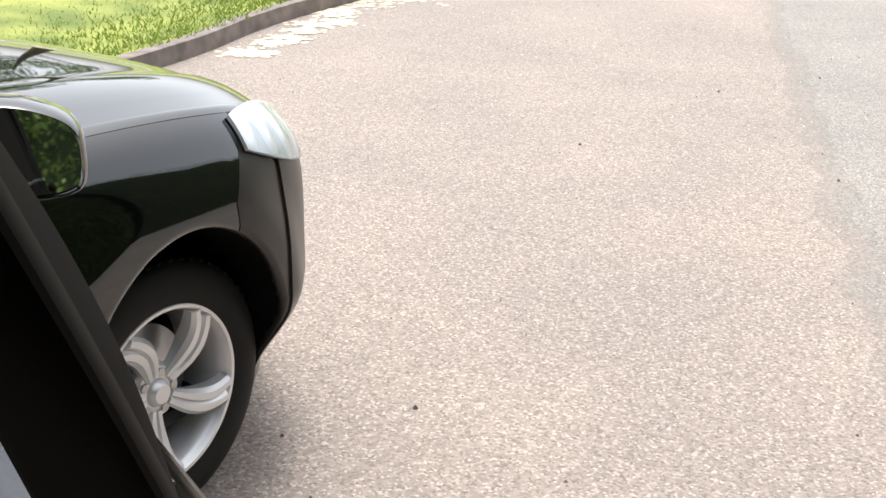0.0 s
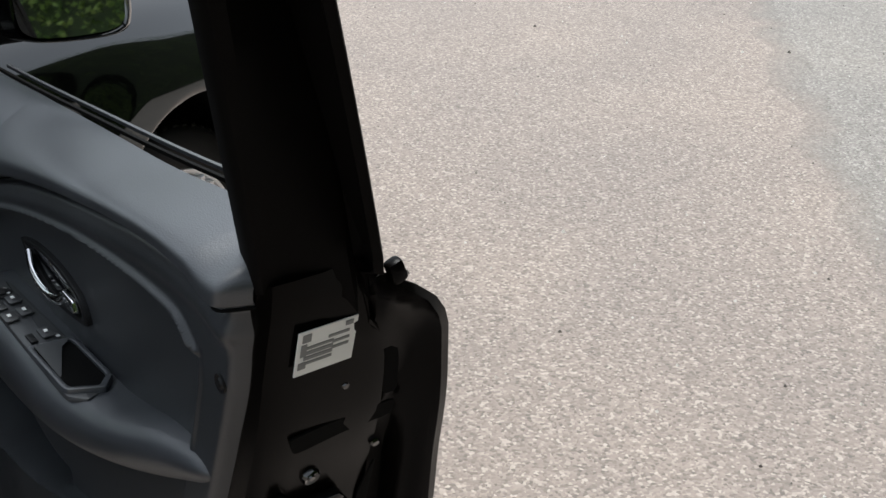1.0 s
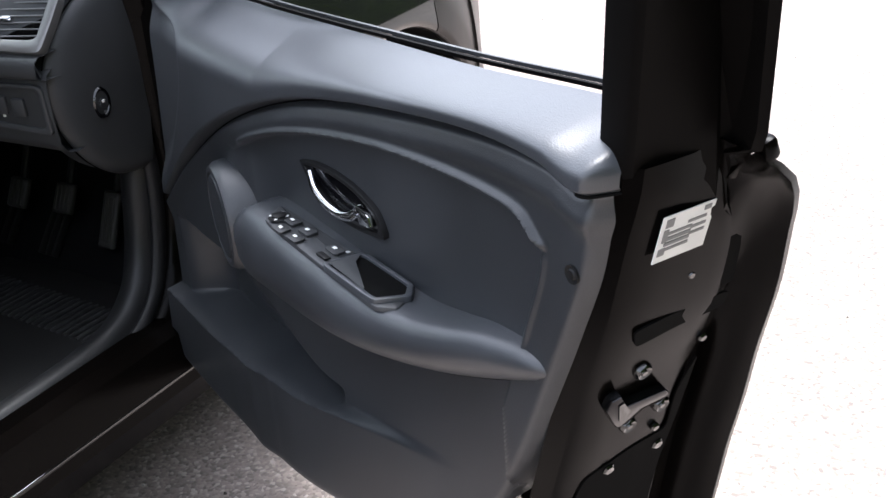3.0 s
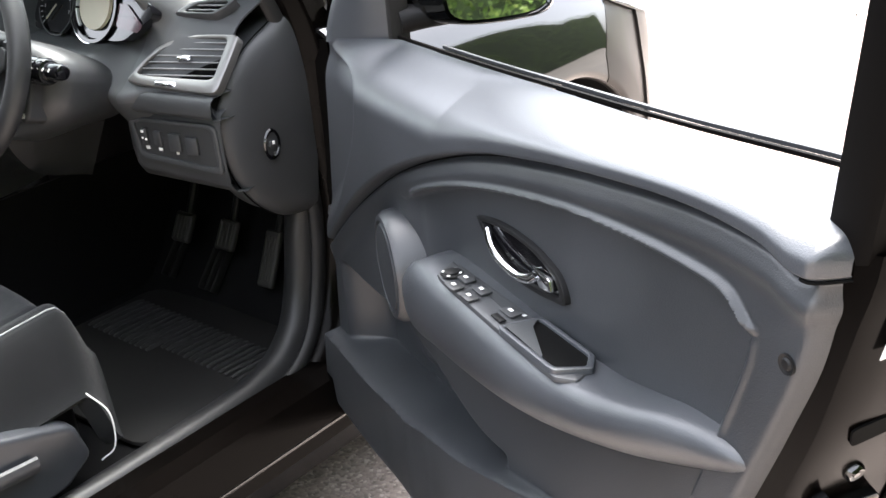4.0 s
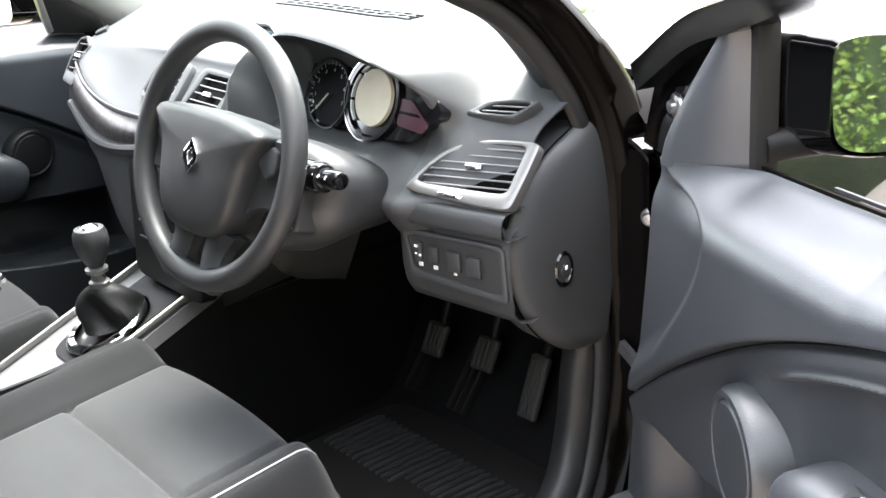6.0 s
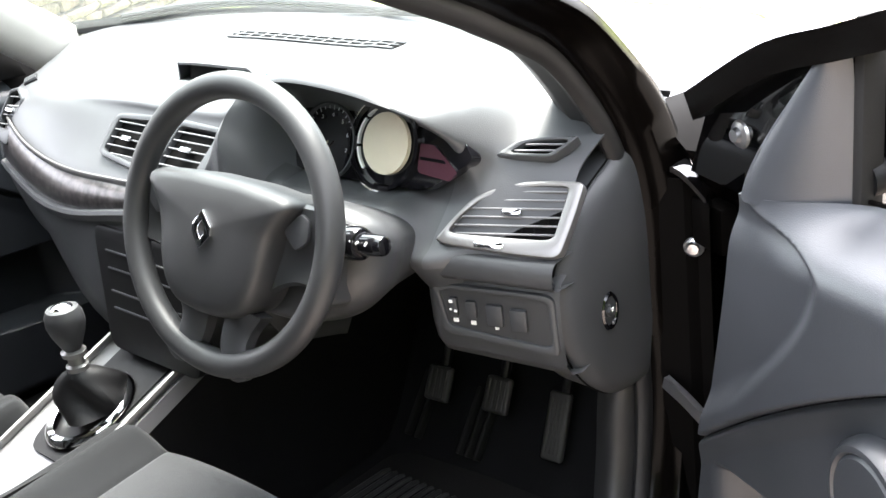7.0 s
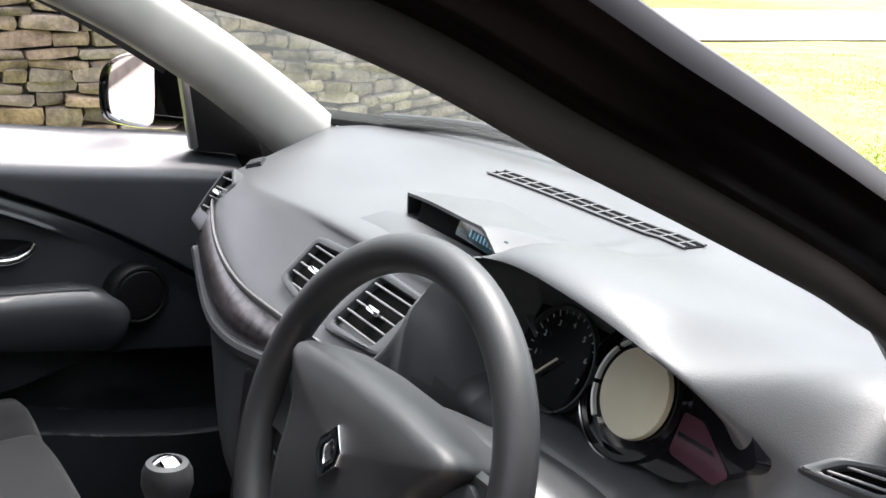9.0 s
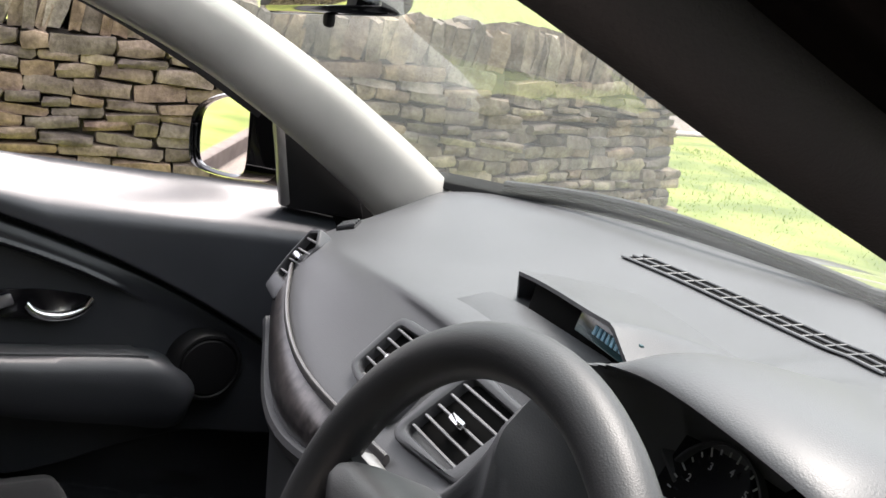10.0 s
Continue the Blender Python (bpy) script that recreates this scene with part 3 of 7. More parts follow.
frame_bar([(1.46, 0.175, 1.50), (1.1, 0.15, 1.475), (0.85, 0.125, 1.42), (0.62, 0.10, 1.325), (0.50, 0.06, 1.28), (0.405, 0.032, 1.243), (0.314, 0.026, 1.211), (0.2, 0.026, 1.172), (0.06, 0.03, 1.09)], [(-0.022, -0.016), (-0.022, 0.016), (0.022, 0.018), (0.022, -0.018)], "window_rail", INNERPAINT)
# waist seal along the window
path = spline([Vector((u, -0.014, smooth(u, TOP) + 0.001)) for u in (0.33, 0.6, 0.8, 1.0, 1.2, 1.29)], 8)
part("waist_seal", sweep(path, [(-0.002, -0.002), (-0.002, 0.002), (0.002, 0.002), (0.002, -0.002)], (0, 1, 0)), FILM, door)
path = spline([Vector((u, 0.002, smooth(u, TOP) + 0.0)) for u in (0.45, 0.6, 0.8, 1.0, 1.2, 1.29)], 8)
part("waist_seal", sweep(path, [(-0.002, -0.002), (-0.002, 0.002), (0.002, 0.002), (0.002, -0.002)], (0, 1, 0)), MIDGREY, door)

# sail panel at the window's front corner
def on_door(n):
    return Matrix(((1, 0, 0, 0), (0, 0, -1, -n), (0, 1, 0, 0), (0, 0, 0, 1)))


SAIL_L = spline([Vector(p) for p in ((0.196, -0.086, 1.02), (0.204, -0.082, 1.05), (0.218, -0.073, 1.085), (0.238, -0.06, 1.125), (0.262, -0.046, 1.165), (0.282, -0.036, 1.195))], 4)
SAIL_R = spline([Vector(p) for p in ((0.315, -0.022, 1.02), (0.316, -0.02, 1.05), (0.316, -0.02, 1.085), (0.315, -0.02, 1.125), (0.313, -0.02, 1.165), (0.311, -0.022, 1.202))], 4)


def sail_mesh():
    rows = []
    for a, b in zip(SAIL_L, SAIL_R):
        row = [a + V(0.0, 0.03, 0)]
        for k in range(9):
            q = k / 8
            p = a.lerp(b, q)
            row.append(p + V(0, -0.012 * math.sin(math.pi * q) + 0.01 * (1 - step(q, 0, 0.12)), 0))
        rows.append(row)
    return grid(rows, thick=0.004)


part("sail_panel", sail_mesh(), TRIM, door, sharp=60)
part("window_channel", box((0.016, 0.03, 0.22), (0.324, -0.01, 1.125), 0.004, 2, (0, 0, 0)), RUBBER, door)

# black corner panel in front of the sail panel, with a bolt
tri = [(0.0, 0.98), (0.045, 1.08), (0.12, 1.135), (0.21, 1.178), (0.31, 1.212), (0.318, 1.15), (0.26, 1.06), (0.2, 0.98)]
part("corner_panel", plate(tri, 0.02, on_door(0.016), 0.006, 2), PAINT, door)
part("corner_bolt", lathe([(0, 0.012), (0.008, 0.011), (0.010, 0.005), (0.016, 0.003), (0.018, 0.0)], 18, on_door(0.016) @ pose(0.115, 1.06, 0)), STEEL, door)

# speaker pod
def speaker_mesh():
    return lathe([(0.0, 0.012), (0.05, 0.013), (0.066, 0.012), (0.070, 0.008), (0.074, 0.012), (0.081, 0.011), (0.088, 0.002), (0.093, -0.04)], 48, on_door(0.098) @ pose(0.445, 0.752, 0.0, 0, -10, 0) @ Matrix.Diagonal((0.92, 0.9, 1, 1)))


part("speaker", speaker_mesh(), LINING_LOW, door, "round speaker grille")

# armrest with switch panel
def arm_low(u):
    return smooth(u, [(0.545, 0.765), (0.575, 0.727), (0.66, 0.734), (0.835, 0.758), (0.97, 0.790), (1.09, 0.825), (1.16, 0.850), (1.215, 0.875)])


def arm_out(u):
    return smooth(u, [(0.545, 0.10), (0.565, 0.132), (0.61, 0.145), (0.9, 0.146), (1.05, 0.130), (1.15, 0.105), (1.2, 0.09), (1.215, 0.07)])


def armrest_mesh():
    rows = []
    for i in range(61):
        u = 0.545 + 0.67 * i / 60
        zt = smooth(u, [(0.545, 0.79), (0.575, 0.815), (0.62, 0.838), (0.8, 0.847), (0.92, 0.851), (1.0, 0.858), (1.06, 0.872), (1.12, 0.888), (1.19, 0.893), (1.215, 0.882)])
        zb, ni = arm_low(u), arm_out(u)
        h = zt - zb
        row = [(0.06, zt + 0.002), (ni - 0.05, zt + 0.002), (ni - 0.018, zt), (ni - 0.008, zt - 0.08 * h), (ni - 0.002, zt - 0.2 * h), (ni, zt - 0.4 * h), (ni - 0.002, zt - 0.66 * h), (ni - 0.008, zt - 0.85 * h), (ni - 0.016, zb + 0.03 * h), (ni - 0.026, zb), (0.06, zb - 0.004)]
        rows.append([Vector((u, -n, z)) for n, z in row])
    return grid(rows)


armrest = part("armrest", armrest_mesh(), TRIM, door, sharp=50)
part("armrest_joint", sweep([Vector((u, -arm_out(u) + 0.024, arm_low(u) - 0.001)) for u in [0.585 + 0.6 * k / 30 for k in range(31)]], oval(0.002, 0.002, 8), (0, 0, 1)), VOID, armrest)
top_m = Matrix(((1, 0, 0, 0.81), (0, 1, 0, -0.104), (0.04, 0, 1, 0.852), (0, 0, 0, 1)))
SWITCH_PLATE = [(-0.160, 0.010), (-0.132, -0.028), (0.155, -0.031), (0.176, -0.014), (0.158, 0.019)]
part("switch_panel", plate(rounded(SWITCH_PLATE, 0.12), 0.006, top_m, 0.003), MIDGREY, door)
for x, y in ((-0.095, -0.004), (-0.086, -0.024), (-0.056, -0.003), (-0.050, -0.022), (0.012, -0.001)):
    part("switch", plate(rounded([(x - 0.013, y - 0.008), (x + 0.013, y - 0.008), (x + 0.013, y + 0.008), (x - 0.013, y + 0.008)], 0.2), 0.002, top_m @ pose(0, 0, 0.0035), 0.001), COWL, door)
    part("switch_mark", plate([(x - 0.0036, y - 0.0025), (x + 0.0036, y - 0.0025), (x + 0.0036, y + 0.0015), (x - 0.0036, y + 0.0015)], 0.0006, top_m @ pose(0, 0, 0.005)), WHITE, door)
part("lock_switch", plate([(0.006, -0.023), (0.028, -0.023), (0.028, -0.015), (0.006, -0.015)], 0.002, top_m @ pose(0, 0, 0.0035), 0.0008), DARK, door)
part("lock_lamp", plate([(0.027, 0.004), (0.032, 0.004), (0.032, 0.008), (0.027, 0.008)], 0.0006, top_m @ pose(0, 0, 0.0035)), DIALGREY, door)
dial = part("mirror_dial", lathe([(0.0, 0.004), (0.006, 0.004), (0.009, 0.003), (0.0095, 0.001), (0.013, 0.001), (0.014, 0.0)], 28, top_m @ pose(-0.118, -0.012, 0.003)), DARK, door)
for k in range(4):
    part("dial_mark", plate([(0.0095, -0.002), (0.0125, -0.002), (0.0125, 0.002), (0.0095, 0.002)], 0.0006, top_m @ pose(-0.118, -0.012, 0.0045, 0, 0, 45 + 90 * k)), WHITE, dial)
CUP_OUT = [(0.036, -0.032), (0.044, 0.020), (0.150, 0.022), (0.172, 0.006), (0.152, -0.030)]
CUP_IN = [(0.042, -0.026), (0.049, 0.014), (0.146, 0.016), (0.163, 0.003), (0.148, -0.024)]
part("cup_rim", plate(rounded(CUP_OUT, 0.12), 0.008, top_m @ pose(0, 0, 0.0055), 0.002, hole=rounded(CUP_IN, 0.12)), TRIM, door)
# flat plate: the cup's deep shade is its black colour
part("grab_cup", plate(CUP_IN, 0.004, top_m @ pose(0, 0, 0.002)), VOID, door, "grab cup drawn flat, black for its shade")
# nearly flat grey facet, painted as the cup's lit slope
bm = grid([[Vector((0.043, -0.025, 0.006)), Vector((0.049, 0.013, 0.006))], [Vector((0.082, -0.0245, 0.005)), Vector((0.060, 0.0, 0.005))], [Vector((0.122, -0.024, 0.0035)), Vector((0.118, -0.021, 0.0035))]])
bm.transform(top_m)
part("cup_lit_facet", bm, MIDGREY, door)

# inner handle
hm = on_door(0.086)
bez = [(0.705, 0.921), (0.74, 0.930), (0.785, 0.936), (0.835, 0.936), (0.872, 0.930), (0.896, 0.920), (0.908, 0.896), (0.88, 0.888), (0.84, 0.881), (0.79, 0.878), (0.748, 0.889), (0.72, 0.906)]
inn = [(0.718, 0.919), (0.745, 0.925), (0.787, 0.930), (0.833, 0.930), (0.866, 0.924), (0.887, 0.915), (0.895, 0.900), (0.876, 0.894), (0.838, 0.888), (0.792, 0.885), (0.755, 0.894), (0.73, 0.908)]
bez, inn = [[(p.x, p.y) for p in spline([Vector((*q, 0)) for q in o + o[:1]], 4)[:-1]] for o in (bez, inn)]
part("handle_bezel", plate(bez, 0.012, hm, 0.002, hole=inn), DARK, door)
part("handle_well", plate(inn, 0.004, on_door(0.081)), BLACKGLOSS, door)


def handle_mesh():
    return sweep(spline([Vector((u, -n, z)) for u, n, z in ((0.733, 0.086, 0.915), (0.750, 0.090, 0.901), (0.778, 0.092, 0.893), (0.812, 0.092, 0.892), (0.838, 0.091, 0.898), (0.852, 0.088, 0.908))], 6), oval(0.004, 0.0058, 12), (0, 1, 0))


part("door_handle", handle_mesh(), CHROME, door, "chrome inner door handle")
part("lock_button", plate(rounded([(0.851, 0.918), (0.884, 0.917), (0.889, 0.902), (0.861, 0.897)], 0.2), 0.008, on_door(0.091), 0.002), CHROME, door)
part("lining_screw", lathe([(0, 0.002), (0.004, 0.0015), (0.0055, 0.0), (0.0085, 0.001), (0.009, -0.004)], 20, on_door(panel_n(1.243, 1.001) + 0.001) @ pose(1.243, 1.001, 0)), DARK, door)

# label, latch and fittings on the shut face
def on_edge(n, z, lift=0.0):
    e = edge_u(z)
    de = (edge_u(z + 0.01) - edge_u(z - 0.01)) / 0.02
    up = Vector((de, 0, 1)).normalized()
    nx = Vector((1, 0, 0)) - up * up.x
    nx.normalize()
    side = up.cross(nx)
    m = Matrix((side, up, nx)).transposed().to_4x4()
    m.translation = Vector((e + 0.003, -n, z)) + nx * lift
    return m


lm = on_edge(0.024, 1.043, 0.006) @ Matrix.Diagonal((0.86, 0.92, 1, 1))
label = part("label", plate([(-0.031, -0.026), (0.031, -0.026), (0.031, 0.026), (-0.031, 0.026)], 0.001, lm, 0.0), WHITE, door, "white tyre pressure label with small print bars")
PRINT = mat("print_grey", (0.2, 0.2, 0.2), 0.6)
for k, (x, y, w, h) in enumerate(((-0.008, 0.0, 0.03, 0.004), (-0.008, 0.006, 0.03, 0.003), (-0.008, -0.006, 0.03, 0.004), (-0.008, -0.012, 0.03, 0.003), (0.012, 0.012, 0.022, 0.003), (0.015, 0.004, 0.018, 0.003), (0.015, -0.003, 0.018, 0.003), (-0.024, 0.004, 0.006, 0.014), (-0.024, -0.014, 0.008, 0.008), (0.022, 0.021, 0.008, 0.005), (-0.022, 0.018, 0.009, 0.009))):
    part("print_bar", plate([(x - w / 2, y - h / 2), (x + w / 2, y - h / 2), (x + w / 2, y + h / 2), (x - w / 2, y + h / 2)], 0.0006, lm @ pose(0, 0, 0.0006)), PRINT, label)
LATCH = mat("latch_steel", (0.03, 0.03, 0.032), 0.12, metal=0.9)
# latch: a steel claw with three round bolts, holes and rubber stops
c = on_edge(0.014, 0.838, 0.001) @ Matrix.Diagonal((0.86, 0.86, 1, 1))
part("latch", plate([(-0.043, 0.012), (-0.040, 0.028), (-0.028, 0.030), (-0.014, 0.006), (0.040, 0.004), (0.048, -0.006), (0.044, -0.016), (0.014, -0.014), (-0.006, -0.030), (-0.020, -0.028)], 0.010, c @ pose(0, 0, 0.010), 0.003), LATCH, door, "steel door latch claw")
part("latch_slot", plate([(-0.030, 0.018), (-0.024, 0.020), (-0.010, 0.0), (-0.014, -0.016), (-0.022, -0.012)], 0.002, c @ pose(0, 0, 0.0115)), BLACKGLOSS, door)
for n, z in ((0.011, 0.874), (-0.032, 0.806), (0.005, 0.796)):
    part("latch_bolt", lathe([(0, 0.004), (0.003, 0.004), (0.004, 0.002), (0.0075, 0.004), (0.0095, 0.001), (0.0095, -0.002)], 20, on_edge(n, z, 0.001)), PAINT, door)
for n, z, r in ((-0.054, 0.887, 0.005), (-0.036, 0.770, 0.005), (-0.050, 0.736, 0.007), (0.011, 0.732, 0.007), (-0.004, 0.985, 0.004)):
    part("plug", lathe([(0, 0.002), (r * 0.7, 0.002), (r, 0.0), (r, -0.002)], 16, on_edge(n, z, 0.002)), PAINT, door)


# hollows of the shut face: flat black sheets carry their shade
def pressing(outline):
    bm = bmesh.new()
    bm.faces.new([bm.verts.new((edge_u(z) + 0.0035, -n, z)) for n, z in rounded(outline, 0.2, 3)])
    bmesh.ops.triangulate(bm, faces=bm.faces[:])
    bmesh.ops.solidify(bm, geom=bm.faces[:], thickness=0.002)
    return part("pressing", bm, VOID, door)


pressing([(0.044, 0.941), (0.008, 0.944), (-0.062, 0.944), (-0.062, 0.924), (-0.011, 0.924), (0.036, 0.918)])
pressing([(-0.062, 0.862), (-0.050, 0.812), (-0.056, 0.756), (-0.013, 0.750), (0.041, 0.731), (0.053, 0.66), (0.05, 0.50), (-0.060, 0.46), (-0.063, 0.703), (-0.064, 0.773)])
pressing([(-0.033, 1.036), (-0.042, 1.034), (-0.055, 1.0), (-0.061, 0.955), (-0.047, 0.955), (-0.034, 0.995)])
part("rubber_stop", rod((edge_u(0.93) - 0.012, 0.098, 0.93), (edge_u(0.93) + 0.008, 0.1, 0.93), 0.011, 0.008, 14, 0.002), RUBBER, door)
part("drip_lip", box((0.012, 0.014, 0.02), (1.350, 0.010, 1.118), 0.004, 2, (20, 0, 0)), INNERPAINT, door)

# ---------------------------------------------------------------- door mirror
mir_m = Matrix.Translation((0.392, 0.130, 1.120))
GL = [(-0.088, 0.045), (-0.082, 0.058), (-0.05, 0.064), (0.0, 0.06), (0.05, 0.045), (0.078, 0.025), (0.086, -0.005), (0.084, -0.04), (0.07, -0.056), (0.03, -0.062), (-0.04, -0.062), (-0.076, -0.054), (-0.088, -0.03)]
glass_frame = Matrix(((0, 0, 1, 0), (1, 0, 0, 0), (0, 1, 0, 0), (0, 0, 0, 1)))


def mirror_set(m, yaw, parent, arm, tilt=0):
    rows = []
    ring = spline([Vector((0, a, b)) for a, b in GL + GL[:1]], 3)
    for k, sc in ((-0.004, 0.98), (0.012, 1.02), (0.016, 1.06), (0.010, 1.11), (-0.02, 1.15), (-0.06, 1.1), (-0.095, 0.85), (-0.115, 0.45), (-0.12, 0.02)):
        rows.append([Vector((k, p.y * sc - 0.075 * step(-k, -0.005, 0.05) * step(-p.y, 0.0, 0.08) * min(1.0, sc), p.z * sc)) for p in ring])
    bm = grid(rows)
    bm.transform(m)
    part("mirror_housing", bm, PAINT, parent, "glossy black door mirror housing")
    bm = plate([(p.y, p.z) for p in ring[:-1]], 0.004, glass_frame)
    bm.transform(m @ pose(0.003, 0, 0, 0, tilt, yaw))
    part("mirror_glass", bm, MIRROR, parent, "clear mirror glass")
    bm = tube(arm, 0.02, 6, 12)
    bm.transform(m)
    part("mirror_arm", bm, DARK, parent)


mirror_set(mir_m @ pose(-0.01, -0.012, 0, 0, 0, -14) @ Matrix.Diagonal((1, 0.85, 1, 1)), 3, door, [(-0.02, -0.05, -0.05), (-0.03, -0.11, -0.055), (-0.03, -0.16, -0.06)], -10.5)

# ---------------------------------------------------------------- dashboard
YB = [(-0.73, -0.61), (-0.65, -0.53), (-0.43, -0.39), (-0.15, -0.32), (0.05, -0.305), (0.25, -0.33), (0.48, -0.42), (0.66, -0.53), (0.73, -0.61)]


def prof(x):
    """The dashboard's section at x, from the windscreen down to the knees, as (y, z)."""
    yb = smooth(x, YB)
    zb = smooth(x, [(-0.72, 1.05), (-0.6, 1.072), (0, 1.078), (0.6, 1.072), (0.73, 1.02)])
    y3 = smooth(x, [(-0.73, -0.62), (-0.68, -0.66), (-0.63, -0.725), (-0.595, -0.755), (-0.56, -0.782), (-0.5, -0.80), (-0.4, -0.815), (-0.25, -0.83), (-0.1, -0.84), (0.2, -0.84), (0.28, -0.862), (0.42, -0.872), (0.50, -0.865), (0.56, -0.842), (0.61, -0.80), (0.65, -0.745), (0.70, -0.70), (0.73, -0.67)])
    z3 = smooth(x, [(-0.73, 0.99), (-0.6, 1.018), (-0.45, 1.035), (-0.1, 1.06), (0.16, 1.066), (0.21, 1.088), (0.26, 1.116), (0.33, 1.135), (0.42, 1.137), (0.5, 1.125), (0.56, 1.096), (0.61, 1.058), (0.65, 1.032), (0.70, 1.012), (0.73, 0.99)])
    mid_at = (lambda k: step(x, -0.52, -0.06) * (1 - step(x, 0.19 - 0.02 * k, 0.26 - 0.02 * k)))       # the centre panel, narrower below
    right = step(x, 0.595, 0.628)     # past the instrument binnacle
    bulge = 0.15 + 0.85 * step(x, -0.595, -0.53)
    a = [(y3 - 0.035 * bulge, z3 - 0.013), (y3 - 0.062 * bulge, z3 - 0.038), (y3 - 0.078 * bulge, z3 - 0.078), (y3 - 0.084 * bulge, 0.88), (y3 - 0.03 * bulge, 0.72), (y3 + 0.10, 0.66)]
    b = [(-0.86, 1.04), (-0.905, 0.995), (-0.955, 0.945), (-0.975, 0.87), (-0.985, 0.72), (-0.93, 0.62)]
    c = [(-0.80, z3 - 0.03), (-0.78, 0.99), (-0.865, 0.967), (-0.862, 0.925), (-0.80, 0.85), (-0.70, 0.80)]
    s = 0.3 * (x - 0.67) / 0.75
    d = [(-0.734 + s, 1.0), (-0.766 + s, 0.96), (-0.798 + s, 0.92), (-0.822 + s, 0.89), (-0.80, 0.80), (-0.70, 0.74)]
    low = []
    for k in range(6):
        edge = step(x, 0.505, 0.56) if k >= 2 else right
        p = Vector(a[k]).lerp(Vector(b[k]), mid_at(k)).lerp(Vector(c[k]), step(x, 0.25, 0.285)).lerp(Vector(d[k]), edge)
        low.append((p.x, p.y))
    y1 = yb * 0.62 + y3 * 0.38
    y2 = yb * 0.22 + y3 * 0.78
    hood = step(x, 0.24, 0.36) * (1 - step(x, 0.5, 0.66))
    z1 = zb * 0.8 + min(z3, 1.075) * 0.2 + 0.006
    z2 = zb * 0.4 + min(z3, 1.08) * 0.6 + 0.03 * hood
    lid = step(x, 0.22, 0.32) * (1 - step(x, 0.5, 0.58))
    y2, z2, z3 = y2 + (y3 + 0.070 - y2) * lid, z2 + (z3 + 0.006 - z2) * lid, z3 - 0.006 * lid
    pts = [(yb, zb), (y1, z1), (y2, z2), (y3, z3)] + low
    # the shoulder past the instruments: one smooth sweep down to the side vent
    dx = x - 0.665
    sy, sz = 0.40 * dx, -0.22 * dx
    shoulder = [(yb, zb), (-0.600 + sy, 1.070 + sz), (-0.662 + sy, 1.051 + sz), (-0.728 + sy, 1.023 + sz), (-0.757 + sy, 0.992 + sz), (-0.777 + sy, 0.957 + sz), (-0.796 + sy, 0.922 + sz), (-0.812 + 0.5 * sy, 0.895), (-0.76, 0.82), (-0.69, 0.78)]
    w = step(x, 0.565, 0.645)
    return [tuple(Vector(p).lerp(Vector(q), w)) for p, q in zip(pts, shoulder)]


rows = []
for i in range(183):
    x = -0.73 + 1.453 * i / 182
    rows.append(spline([Vector((x, a, b)) for a, b in prof(x)], 7))
dash = part("dashboard", grid(rows, thick=0.004), DASH, car, "grey moulded soft plastic dashboard", sharp=75)
dash.data.materials.append(DASH_LOW)
for p in dash.data.polygons:       # below this height a darker copy carries the shade in its colour
    c = p.center
    seam = 0.90 if c.x < 0.2 else 0.985 if c.x < 0.56 else 0.893
    if c.z < seam and c.x > -0.5:
        p.material_index = 1




def dash_top(x, y):
    pts = spline([Vector((x, a, b)) for a, b in prof(x)[:5]], 8)
    for p, q in zip(pts, pts[1:]):
        if q.y <= y <= p.y:
            return p.z + (q.z - p.z) * (p.y - y) / max(1e-6, p.y - q.y)
    return 1.07




SLAT = mat("vent_slat_grey", (0.14, 0.14, 0.145), 0.3)


def air_vent(m, outer, inner, slats, material, tab=True, depth=0.035, label="air vent with a silver frame"):
    """Bezel, backing and slats; outlines in the frame m."""
    m = m @ pose(0, 0, 0.006)
    vent = part("air_vent", plate(outer, 0.02, m @ pose(0, 0, 0.006), 0.004, 2, hole=inner), material, car, label)
    # black sheet close behind the slats holds the duct's shade
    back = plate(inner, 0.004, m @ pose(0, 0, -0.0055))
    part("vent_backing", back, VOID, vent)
    ys = [p[1] for p in inner]
    lo, hi = min(ys), max(ys)
    for k in range(slats):
        y = lo + (hi - lo) * (k + 0.6) / (slats + 0.2)
        xs = []
        for (x0, y0), (x1, y1) in zip(inner, inner[1:] + inner[:1]):
            if (y0 - y) * (y1 - y) < 0:
                xs.append(x0 + (x1 - x0) * (y - y0) / (y1 - y0))
        if len(xs) >= 2:
            a, b = min(xs), max(xs)
            bm = box((b - a, 0.0024, 0.0035), ((a + b) / 2, y, 0.002), 0.0008, 1, (30, 0, 0))
            bm.transform(m)
            part("slat", bm, SLAT, vent)
    if tab:
        cx = sum(p[0] for p in inner) / len(inner)
        bm = box((0.026, 0.008, 0.012), (cx, (lo + hi) / 2, 0.003), 0.002)
        bm.transform(m)
        part("tab", bm, CHROME, vent)
    return vent


CENTRE = facing((0.13, -0.9, 1.0), (0, -0.7, 0.7))
air_vent(CENTRE, rounded([(-0.062, 0.058), (0.080, 0.054), (0.072, -0.029), (-0.072, -0.043)]), rounded([(-0.042, 0.046), (0.052, 0.045), (0.039, -0.026), (-0.056, -0.029)], 0.1), 5, MIDGREY, label="square centre air vent, grey frame")
